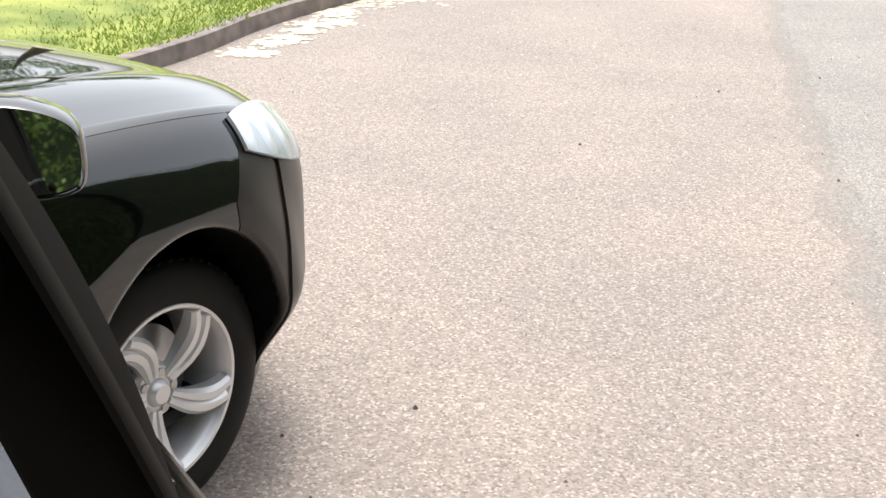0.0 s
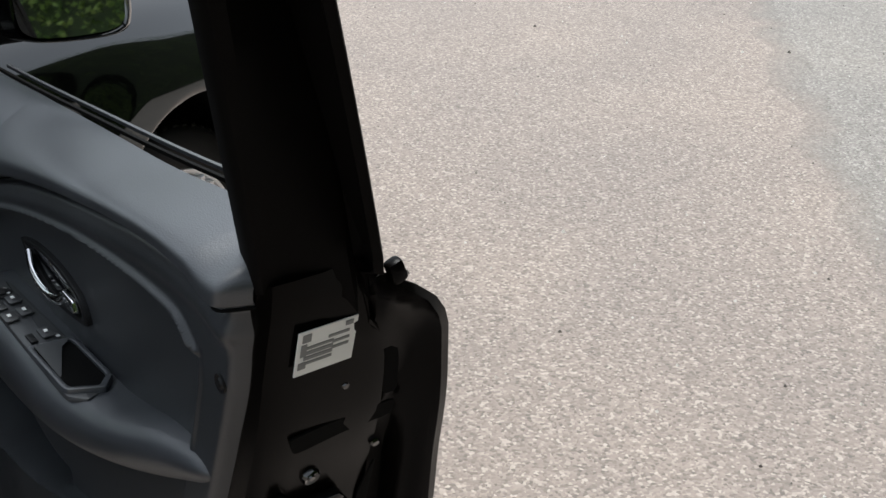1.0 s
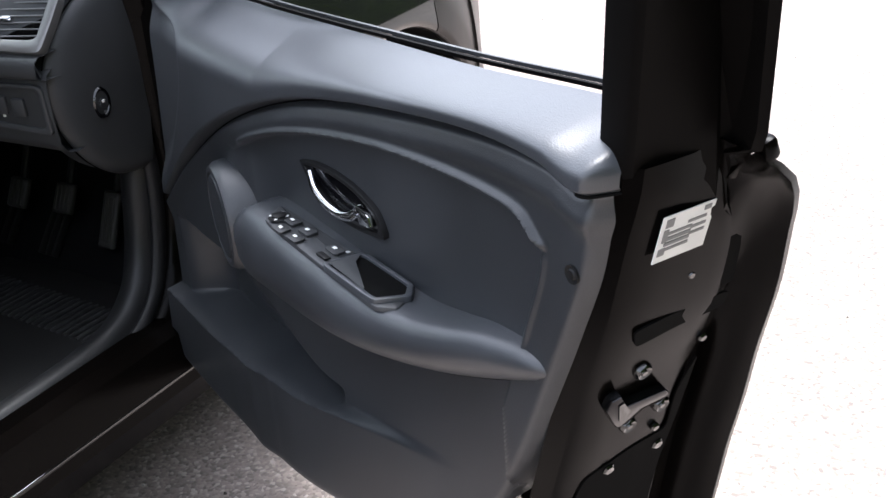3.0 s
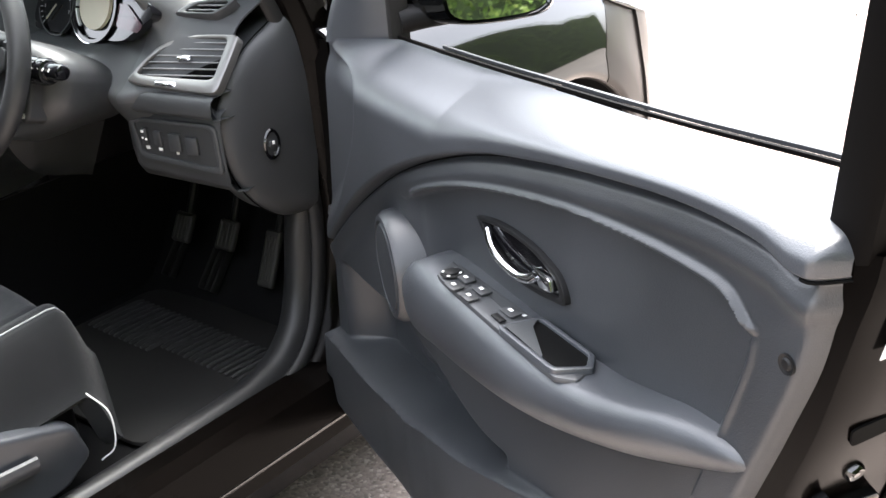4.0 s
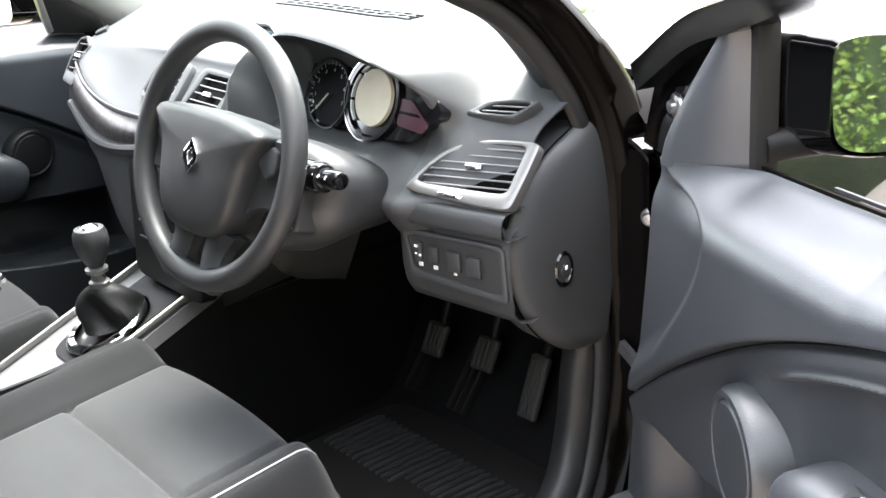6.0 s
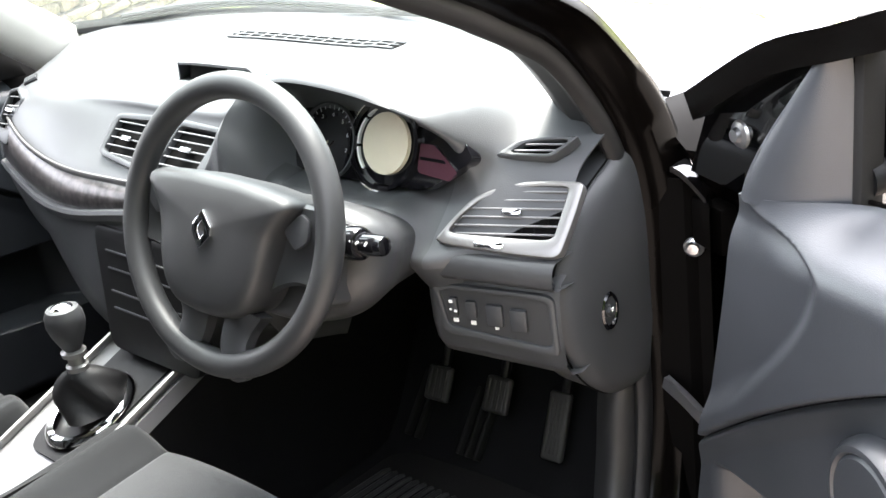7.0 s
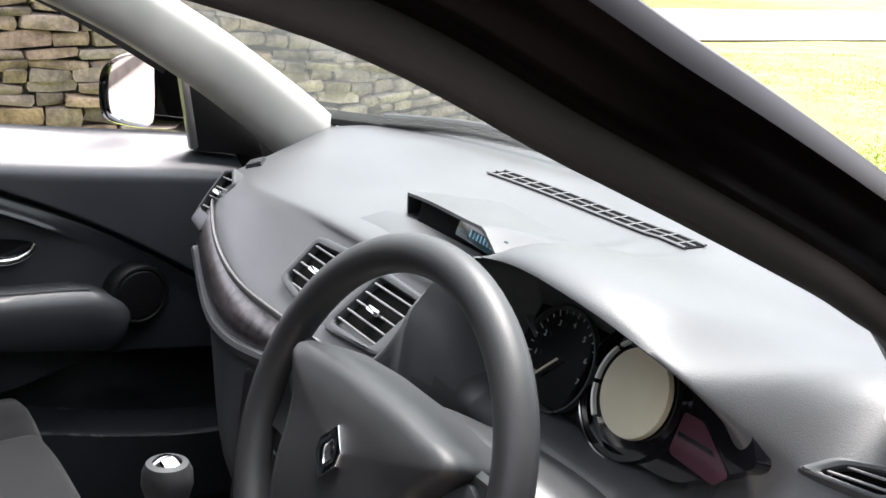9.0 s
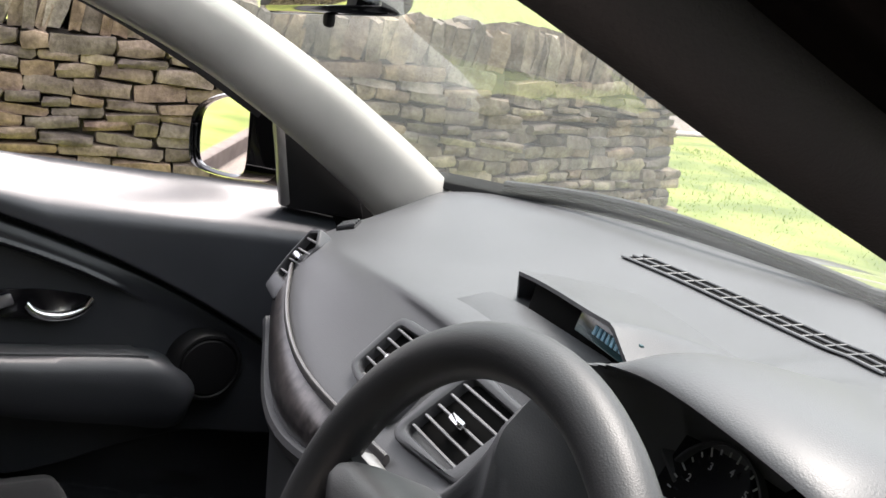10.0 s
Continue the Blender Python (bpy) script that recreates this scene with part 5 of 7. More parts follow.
bm = plate(rounded([(0.118, -0.020), (0.152, -0.018), (0.150, -0.078), (0.138, -0.086), (0.120, -0.080)], 0.2), 0.036, SW @ pose(0, 0, -0.042), 0.005, 3)
sat = part("radio_remote", bm, COWL, column)
for k in range(3):
    bm = box((0.012, 0.008, 0.002), (0.136, -0.034 - 0.02 * k, -0.0415), 0.0008, 1, (0, 0, 12))
    bm.transform(SW)
    part("remote_mark", bm, WHITE, column)
bm = rod((-0.12, 0.012, -0.05), (-0.19, 0.03, -0.05), 0.010, 0.012, 16, 0.002)
bm.transform(SW)
part("light_stalk", bm, MIDGREY, column)
bm = rod((-0.17, 0.026, -0.052), (-0.21, 0.032, -0.05), 0.015, 0.014, 18, 0.003)
bm.transform(SW)
part("stalk_end", bm, SATIN, column)
bm = box((0.02, 0.008, 0.003), (-0.16, 0.03, -0.038), 0.001, 1)
bm.transform(SW)
part("stalk_mark", bm, WHITE, column)

# ---------------------------------------------------------------- pillar and door opening
INNER = [(0.775, -2.0, 0.35), (0.775, -1.5, 0.345), (0.77, -1.0, 0.345), (0.76, -0.80, 0.35), (0.745, -0.70, 0.385), (0.725, -0.64, 0.46), (0.72, -0.612, 0.60), (0.72, -0.618, 0.76), (0.72, -0.622, 0.905), (0.715, -0.652, 1.02), (0.711, -0.744, 1.141), (0.718, -0.851, 1.206), (0.738, -0.951, 1.254), (0.756, -1.134, 1.336), (0.745, -1.296, 1.406), (0.70, -1.55, 1.45), (0.66, -2.0, 1.455)]
path = spline(INNER, 8)
off = []
for i, p in enumerate(path):
    d = (path[min(i + 1, len(path) - 1)] - path[max(i - 1, 0)]).normalized()
    off.append((p, d.cross(Vector((1, 0, 0))).normalized()))
part("door_seal", sweep([p + q * 0.016 for p, q in off], oval(0.012, 0.017, 12), (1, 0, 0)), SEAL, car, "black rubber door seal")
rows = []
for p, nrm in off:
    w = 0.10 - 0.02 * step(p.z, 0.95, 1.15)
    if p.y < -0.78 and p.z < 0.6:
        w = 0.05
    rows.append([p + nrm * 0.02 + V(-0.02, 0, 0), p + nrm * 0.024 + V(0.012, 0, 0), p + nrm * 0.034 + V(0.03, 0, 0), p + nrm * 0.042 + V(0.034, 0, 0), p + nrm * 0.047 + V(0.048, 0, 0), p + nrm * (w - 0.02) + V(0.058, 0, 0), p + nrm * (w - 0.006) + V(0.052, 0, 0), p + nrm * w + V(0.035, 0, 0), p + nrm * w + V(-0.02, 0, 0)])
part("a_pillar", grid(rows), INNERPAINT, car, "black painted pillar round the door opening", sharp=50)
rows = []
for p, nrm in off:
    low = (1 - step(p.z, 0.55, 0.75)) * 0.03 - 0.012
    rows.append([p + nrm * 0.012 + V(-0.01, 0, 0), p + nrm * (0.004 - low * 0.3) + V(-0.014, 0, 0), p - nrm * low + V(-0.024, 0, 0), p - nrm * (low + 0.004) + V(-0.04, 0, 0), p - nrm * (low - 0.01) + V(-0.07, 0, 0), p + nrm * 0.04 + V(-0.08, 0, 0)])
part("pillar_trim", grid(rows, thick=0.003), PILLAR, car, sharp=50)
# jamb behind the open door, with hinge bolts and check strap
rows = [[Vector((0.745, -0.582, z)), Vector((0.79, -0.575, z)), Vector((0.80, -0.56, z)), Vector((0.85, -0.55, z)), Vector((0.893, -0.585, z)), Vector((0.896, -0.60, z))] for z in [0.30 + 0.65 * k / 12 for k in range(13)]]
jamb = part("door_jamb", grid(rows, thick=0.004), FILM, car)
for x, y, z in ((0.80, -0.57, 0.85), (0.84, -0.556, 1.0 - 0.06), (0.84, -0.556, 0.62)):
    part("hinge_bolt", lathe([(0, 0.012), (0.008, 0.011), (0.010, 0.005), (0.014, 0.003), (0.015, 0.0)], 16, Matrix.Translation((x, y, z)) @ pose(0, 0, 0, 90, 0, 20)), STEEL, jamb)
part("check_strap", sweep(spline([Vector((0.757, -0.592, 0.634)), Vector((0.80, -0.605, 0.620)), Vector((0.87, -0.635, 0.598))], 5), [(-0.010, -0.005), (-0.010, 0.005), (0.010, 0.005), (0.010, -0.005)], (0, 0, 1)), STEEL, jamb, "steel door check strap")
for z in (0.56, 0.90):
    part("hinge", box((0.07, 0.03, 0.07), (0.845, -0.59, z), 0.008, 2, (0, 0, -25)), FILM, jamb)

# far pillar in cream, roof lining, windscreen
path = spline([Vector(a) for a in ((-0.70, -0.575, 0.99), (-0.69, -0.61, 1.035), (-0.68, -0.71, 1.115), (-0.665, -0.84, 1.205), (-0.645, -1.0, 1.295), (-0.61, -1.25, 1.40))], 8)
part("far_pillar_trim", sweep(path, [(-0.03, -0.055), (0.0, -0.05), (0.02, -0.02), (0.024, 0.02), (0.012, 0.05), (-0.03, 0.055)], (1, 0, 0), taper=[1.2 - 0.35 * i / len(path) for i in range(len(path))]), HEADLINER, car, "cream windscreen pillar trim", sharp=70)
part("roof_lining", grid([[Vector((x, y, 1.455 - 0.05 * (abs(x) / 0.64) ** 3)) for x in [-0.64 + 1.28 * i / 12 for i in range(13)]] for y in (-2.65, -2.4, -2.2, -1.8, -1.6, -1.46)], thick=0.02), HEADLINER, car)


def ws_point(x, k):
    return Vector((x * (1 - 0.1 * k), smooth(x, YB) * (1 - k) + (-1.28) * k, 1.06 + 0.385 * k + 0.03 * math.sin(math.pi * k)))


ws = part("windscreen", grid([[ws_point(-0.69 + 1.38 * j / 20, i / 12) for j in range(21)] for i in range(13)]), GLASS, car, "clear windscreen glass")
ws.visible_shadow = False
for s in (-1, 1):
    part("windscreen_band", sweep([ws_point(0.69 * s, k / 10) + V(0, -0.004, 0) for k in range(11)], [(-0.012, -0.003), (-0.012, 0.003), (0.012, 0.003), (0.012, -0.003)], (1, 0, 0)), DARK, car)
lowband = [ws_point(-0.69 + 1.38 * j / 24, 0.02) + V(0, 0.0, 0.004) for j in range(25)]
part("windscreen_band", sweep(lowband, [(-0.012, -0.006), (-0.012, 0.006), (0.014, 0.006), (0.014, -0.006)], (0, 0.4, 0.9)), DARK, car)
cowl = [[ws_point(-0.69 + 1.38 * j / 24, 0.0) + V(0, k * 0.06, -0.004 - 0.02 * k) for j in range(25)] for k in range(3)]
part("cowl", grid(cowl, thick=0.01), DARK, car)
for x0, x1 in ((-0.60, 0.0), (-0.02, 0.58)):
    w = [ws_point(x0 + (x1 - x0) * k / 12, 0.035 + 0.045 * math.sin(k / 12 * 3.1)) + V(0, 0.015, 0.012) for k in range(13)]
    wiper = part("wiper", sweep(w, oval(0.006, 0.009, 8), (0, 0, 1)), DARK, car)
    part("wiper_blade", sweep([p + V(0, -0.004, -0.008) for p in w], oval(0.003, 0.006, 6), (0, 0, 1)), RUBBER, wiper)
# inside mirror
m = pose(-0.075, -0.985, 1.366, 0, -4, 6)
bm = box((0.29, 0.03, 0.06), (0, 0, 0), 0.014, 4)
bm.transform(m)
rear = part("inside_mirror", bm, BLACKGLOSS, car, "black inside mirror")
bm = box((0.27, 0.003, 0.046), (0, -0.0155, 0), 0.001)
bm.transform(m)
part("mirror_glass", bm, MIRROR, rear)
part("mirror_stem", tube([(-0.075, -0.97, 1.378), (-0.07, -0.95, 1.385), (-0.065, -0.935, 1.387)], 0.009), DARK, rear)
part("mirror_tab", box((0.014, 0.010, 0.014), (-0.072, -0.985, 1.332), 0.004), DARK, rear)

# ---------------------------------------------------------------- seats, floor, pedals, console
def cushion(cx, half, y0, length, z0):
    rows = []
    for i in range(91):
        q = i / 90
        row = []
        for j in range(91):
            a = -1 + 2 * j / 90
            e = abs(a)
            front = 1 - step(q, 0.0, 0.12)
            z = z0 - 0.035 * q + 0.030 * step(e, 0.56, 0.76) - 0.14 * step(e, 0.80, 1.0) ** 1.8 - 0.11 * front ** 2
            pad = 0.010 * (1 - (e / 0.56) ** 2) if e < 0.56 else 0.0       # the middle panels are softly filled
            z += pad * (1 - math.exp(-((q - 0.40) / 0.06) ** 2))
            z -= 0.009 * math.exp(-((e - 0.56) / 0.014) ** 2) + 0.011 * math.exp(-((q - 0.40) / 0.012) ** 2) * step(0.56 - e, 0, 0.02)
            z -= 0.004 * math.exp(-((e - 0.80) / 0.010) ** 2)
            y = y0 - length * q - 0.035 * e ** 3 * (1 - q) + 0.01 * front * (1 - front)
            row.append(Vector((cx + half * a, y, z)))
        rows.append(row)
    return rows


def side_fabric(ob, cx, half):
    """Bolsters in the darker cloth."""
    ob.data.materials.append(FABRIC_DARK)
    for p in ob.data.polygons:
        if abs(p.center.x - cx) > 0.565 * half:
            p.material_index = 1


rows = cushion(0.365, 0.33, -1.035, 0.56, 0.605)
seat = part("driver_seat", grid(rows, thick=0.03), FABRIC, car, "grey fabric driver's seat with pale stitching", sharp=60)
side_fabric(seat, 0.365, 0.33)
line = [rows[0][81] + V(0.0, 0.002, -0.06), rows[0][81] + V(0, 0.004, -0.025)] + [rows[i][81] + V(0, 0, 0.0025) for i in range(2, 90, 2)]
part("stitching", sweep(line, oval(0.0016, 0.0016, 6), (0, 0, 1)), STITCH, seat)
part("seat_base", box((0.52, 0.46, 0.16), (0.37, -1.33, 0.42), 0.03, 3), DARK, seat)
part("seat_valance", plate(rounded([(-1.70, 0.36), (-1.70, 0.53), (-1.32, 0.52), (-1.16, 0.47), (-1.14, 0.40), (-1.2, 0.36)], 0.2), 0.03, Matrix(((0, 0, 1, 0.715), (1, 0, 0, 0), (0, 1, 0, 0), (0, 0, 0, 1)), ), 0.010, 3), TRIM, seat)
part("height_lever", sweep(spline([Vector((0.722, -1.55, 0.46)), Vector((0.728, -1.4, 0.458)), Vector((0.726, -1.24, 0.445))], 5), oval(0.014, 0.008, 10), (0, 0, 1)), MIDGREY, seat)
part("seat_cable", tube([(0.70, -1.12, 0.50), (0.722, -1.10, 0.46), (0.725, -1.105, 0.40), (0.70, -1.12, 0.37)], 0.0014), WHITE, seat)
rows = cushion(-0.40, 0.31, -1.085, 0.56, 0.60)
seat2 = part("passenger_seat", grid(rows, thick=0.03), FABRIC_DARK, car, "dark grey fabric passenger seat", sharp=60)
for s, st in ((0.365, seat), (-0.36, seat2)):
    rows = [[Vector((s + 0.27 * a, -1.58 - 0.32 * k - 0.05 * (1 - a * a) * 0 - 0.03 * (1 - abs(a) ** 3), 0.56 + 0.75 * k)) for a in [-1 + j / 8 for j in range(17)]] for k in [i / 12 for i in range(13)]]
    part("backrest", grid(rows, thick=0.12), FABRIC_DARK, st)

footwell = part("footwell", grid([[Vector((x, y, 0.30 + 0.25 * step(y, -0.62, -0.38) + 0.02 * step(abs(x - 0.4), 0.2, 0.33))) for x in [0.08 + 0.66 * i / 16 for i in range(17)]] for y in [-1.4 + 1.1 * k / 30 for k in range(31)]], thick=0.01), CARPET, car)
part("bulkhead", box((1.3, 0.03, 0.62), (0, -0.34, 0.60), 0.01), DARK, car)
part("tunnel_side", grid([[Vector((0.13 - 0.03 * k, y, 0.26 + 0.36 * k)) for k in (0, 0.3, 0.6, 1.0)] for y in (-1.8, -1.3, -0.9, -0.35)], thick=0.01), DARK, car)
part("far_footwell", box((0.75, 1.2, 0.02), (-0.4, -0.85, 0.30), 0.005), CARPET, car)
matt = part("floor_mat", plate(rounded([(0.16, -1.02), (0.16, -0.60), (0.60, -0.56), (0.66, -0.66), (0.66, -1.02)], 0.12), 0.008, pose(0, 0, 0.318), 0.003), RUBBER)
tagged(matt, "black ribbed rubber floor mat lying in the driver's footwell", "floor mat")
# ribs in a lighter grey than the mat
MAT_RIB = mat("grey_mat_rib", (0.03, 0.03, 0.03), 0.35, vary=0.3, vary_scale=40)
for k in range(26):
    x = 0.185 + 0.018 * k
    y0 = -0.80 if x < 0.40 else -0.775
    bm = sweep([Vector((x, y0, 0.3175)), Vector((x + 0.002, y0 + 0.012, 0.3205)), Vector((x + 0.010, -0.677, 0.3215)), Vector((x + 0.012, -0.665, 0.318))], oval(0.005, 0.0042, 8), (0, 0, 1))
    part("rib", bm, MAT_RIB, matt)
PEDAL = mat("worn_pedal_rubber", (0.034, 0.032, 0.029), 0.6, grain=0.4, grain_scale=200)
for x, y, z, h, tilt in ((0.266, -0.573, 0.477, 0.065, 30), (0.384, -0.551, 0.476, 0.065, 30), (0.506, -0.546, 0.448, 0.12, 26)):
    bm = box((0.052 if h < 0.1 else 0.042, 0.016, h), (x, y, z), 0.006, 3, (-tilt, 0, 4))
    pedal = part("pedal", bm, PEDAL, car, "worn rubber pedal")
    for k in range(4):
        part("tread_bar", box((0.005, 0.003, h * 0.8), tuple(Vector((x, y, z)) + pose(0, 0, 0, -tilt, 0, 4) @ Vector((-0.0165 + 0.011 * k if h < 0.1 else -0.012 + 0.008 * k, -0.009, 0))), 0.001, 1, (-tilt, 0, 4)), PEDAL, pedal)
    part("pedal_arm", tube([(x, y + 0.012, z), (x + 0.005, y + 0.05, z + 0.12), (x, y + 0.03, z + 0.25)], 0.009), DARK, pedal)
for x in (0.17, 0.195, 0.30, 0.32, 0.34):
    part("footrest_rib", box((0.008, 0.02, 0.13), (x, -0.54, 0.39), 0.003, 2, (-40, 0, 0)), RUBBER, car)

# console
def con_z(y):
    return 0.664 + (y + 0.98) * 0.36


LIGHTCON = mat("light_grey_console", (0.16, 0.16, 0.165), 0.35, metal=0.3, vary=0.08)
rows, side_rows = [], []
for k in range(25):
    y = -0.93 - 0.55 * k / 24
    z = con_z(y) if y > -1.3 else con_z(-1.3) + (y + 1.3) * 0.05
    rows.append([Vector((x, y, zz)) for x, zz in ((-0.118, z - 0.03), (-0.112, z - 0.004), (-0.10, z), (-0.07, z - 0.008), (0.0, z - 0.01), (0.07, z - 0.008), (0.10, z), (0.112, z - 0.004), (0.118, z - 0.03))])
    side_rows.append([Vector((x, y, zz)) for x, zz in ((0.116, z - 0.026), (0.119, z - 0.12), (0.128, 0.30))])
console = part("centre_console", grid(rows, thick=0.004), LIGHTCON, car, "light grey centre console")
for s in (1, -1):
    part("console_side", grid([[Vector((p.x * s, p.y, p.z)) for p in r] for r in side_rows]), DARK, console)
part("console_well", plate(rounded([(-0.07, -0.17), (-0.07, 0.13), (0.07, 0.13), (0.07, -0.17)], 0.25), 0.004, Matrix(((1, 0, 0, 0), (0, 0.94, -0.34, -1.03), (0, 0.34, 0.94, con_z(-1.03) - 0.004), (0, 0, 0, 1)))), DARK, console)
for s in (1, -1):
    part("console_rail", sweep([Vector((0.104 * s, y, con_z(y) + 0.006)) for y in (-0.92, -1.0, -1.1, -1.2, -1.28)], oval(0.008, 0.006, 10), (0, 0, 1)), SATIN, console)
GM = Matrix.Translation((0.0, -1.10, con_z(-1.10) + 0.002)) @ pose(0, 0, 0, 19, 0, 0)
part("gaiter_ring", lathe([(0.054, 0.0), (0.056, 0.006), (0.064, 0.008), (0.070, 0.004), (0.072, 0.0)], 40, GM @ Matrix.Diagonal((1.0, 1.15, 1, 1))), CHROME, console)
rows = []
for k in range(13):
    h = k / 12
    row = []
    for j in range(41):
        a = 2 * math.pi * j / 40
        r = 0.056 * (1 - h) ** 0.7 * (1 + 0.16 * math.sin(4 * a + 5 * h)) + 0.017 * h + 0.01 * math.sin(math.pi * h) * math.sin(2 * a)
        row.append(Vector((r * math.cos(a), 1.1 * r * math.sin(a) + 0.02 * (1 - h), 0.002 + 0.075 * h)))
    rows.append(row)
bm = grid(rows)
bm.transform(Matrix.Translation((0.0, -1.10, con_z(-1.10))))
lever = part("gear_lever", bm, DARK, car, "gear lever with leather gaiter and chrome-capped knob")
part("collar", lathe([(0.012, 0.07), (0.017, 0.072), (0.018, 0.085), (0.013, 0.088), (0.012, 0.10), (0.019, 0.103), (0.020, 0.110), (0.012, 0.114)], 28, Matrix.Translation((0.0, -1.10, con_z(-1.10)))), SATIN, lever)
part("knob", lathe([(0.0, 0.110), (0.012, 0.111), (0.018, 0.122), (0.026, 0.14), (0.031, 0.158), (0.030, 0.174), (0.025, 0.184), (0.0, 0.188)], 36, Matrix.Translation((0.0, -1.10, con_z(-1.10)))), WHEELGREY, lever)
part("knob_cap", lathe([(0.0, 0.010), (0.012, 0.008), (0.021, 0.0), (0.0215, -0.006)], 32, Matrix.Translation((-0.001, -1.103, con_z(-1.10) + 0.181)) @ pose(0, 0, 0, 14, 0, 0)), CHROME, lever)
part("cup_holder", lathe([(0.034, 0.003), (0.030, 0.0), (0.028, -0.05), (0.0, -0.052)], 36, Matrix.Translation((0.04, -1.30, con_z(-1.3) + 0.002)) @ Matrix.Diagonal((1.0, 1.3, 1, 1))), BLACKGLOSS, console)
brake = part("handbrake", sweep(spline([Vector((-0.05, -1.62, 0.57)), Vector((-0.05, -1.5, 0.60)), Vector((-0.05, -1.36, 0.69)), Vector((-0.05, -1.26, 0.745))], 6), oval(0.018, 0.016, 14), (0, 0, 1)), DARK, car, "handbrake lever with a chrome button")
part("brake_button", rod((-0.05, -1.262, 0.744), (-0.05, -1.245, 0.753), 0.013, seg=18, bevel=0.003), CHROME, brake)

# ---------------------------------------------------------------- passenger door, closed
CLOSED = Matrix(((0, -1, 0, -0.815), (-1, 0, 0, -0.54), (0, 0, 1, 0), (0, 0, 0, 1)))
bm = lining(True)
bm.transform(CLOSED)
pdoor = two_tone(part("passenger_door", bm, TRIM, car, "closed passenger door with dark moulded lining", sharp=60), lambda c: -0.54 - c.y)


def baked(name, bm, material, label="", ahead=0.0, up=0.0):
    """A fitting of the passenger door: mirrored from the driver's, set further ahead and lower."""
    bm.transform(Matrix.Translation((0, ahead, up)) @ CLOSED)
    return part(name, bm, material, pdoor, label)


# armrest and speaker darker than the driver's: the far side's shade as colour
baked("armrest", armrest_mesh(), LINING_LOW, "", 0.15, -0.053)
bm = speaker_mesh()
bm.transform(Matrix.Translation((0.41, -0.095, 0.725)) @ Matrix.Scale(0.72, 4) @ Matrix.Translation((-0.445, 0.098, -0.752)))
baked("speaker", bm, DARK, "", 0.03, 0.035)
baked("switch_panel", plate([(-0.185, -0.02), (-0.165, 0.026), (0.17, 0.02), (0.205, 0.006), (0.17, -0.024)], 0.006, top_m, 0.003), MIDGREY, "", 0.15, -0.053)
baked("handle_well", plate(inn, 0.004, on_door(0.087)), BLACKGLOSS, "", 0.16, -0.048)
bm = handle_mesh()
bm.transform(Matrix.Translation((0.735, 0, 0.92)) @ Matrix.Diagonal((0.78, 1, 1.1, 1)) @ Matrix.Translation((-0.735, 0, -0.92)))
baked("door_handle", bm, CHROME, "chrome inner door handle", 0.18, -0.048)
bm = box((0.026, 0.008, 0.018), (0.858, -0.094, 0.914), 0.003, 2, (0, 20, 0))
baked("lock_button", bm, STEEL, "", 0.18, -0.048)
baked("trim_line", sweep([Vector((u, -0.139, 0.757 + 0.05 * (u - 0.6))) for u in (0.64, 0.8, 1.0, 1.15)], oval(0.002, 0.002, 6), (0, 0, 1)), SATIN, "", 0.147, -0.026)
SAIL_M = Matrix(((0, 0, 1, -0.738), (1, 0, 0, 0), (0, 1, 0, 0), (0, 0, 0, 1)))
part("sail_panel", plate([(-0.836, 1.175), (-0.808, 1.010), (-0.680, 0.995), (-0.694, 1.045), (-0.722, 1.095), (-0.77, 1.142)], 0.03, SAIL_M, 0.003), DARK, pdoor)
baked("sail_base", box((0.26, 0.02, 0.11), (0.13, -0.035, 0.985), 0.006), DARK)
baked("window_channel", box((0.016, 0.02, 0.17), (0.284, -0.068, 1.098), 0.004, 2, (0, 9, 0)), SATIN)
baked("window_rail", sweep(spline([Vector((u, -n, z)) for u, n, z in ((1.29, 0.115, 1.405), (1.1, 0.125, 1.43), (0.85, 0.12, 1.405), (0.62, 0.08, 1.33), (0.45, 0.03, 1.25), (0.30, -0.01, 1.16))], 8), [(-0.02, -0.018), (-0.02, 0.018), (0.02, 0.022), (0.02, -0.022)], (0, -1, 0)), DARK)
rows = [[Vector((u, 0.0 + 0.11 * step(1 - j / 8, 0, 0.5), 0.35 + (smooth(u, TOP) - 0.365) * j / 8)) for j in range(9)] for u in [0.0 + 1.35 * k / 10 for k in range(11)]]
baked("door_skin", grid(rows, thick=0.01), PAINT)
lmir = Matrix.Translation((-0.915, -0.872, 1.095)) @ Matrix(((0.53, -0.85, 0, 0), (-0.85, -0.53, 0, 0), (0, 0, 1, 0), (0, 0, 0, 1)))
mirror_set(lmir @ Matrix.Diagonal((1, 0.72, 1, 1)), 0, pdoor, [(-0.03, -0.04, -0.05), (-0.04, -0.11, -0.055), (-0.05, -0.16, -0.06)])

# rear half of the body
def rear_w(y):
    return smooth(y, [(-3.46, 0.62), (-3.40, 0.72), (-3.25, 0.80), (-3.0, 0.85), (-2.6, 0.875), (-2.2, 0.872), (-1.74, 0.86)])


def rear_x(y, z):
    return rear_w(y) - 0.05 * (1 - step(z, 0.2, 0.42)) - 0.05 * step(z, 0.7, 0.98) ** 2


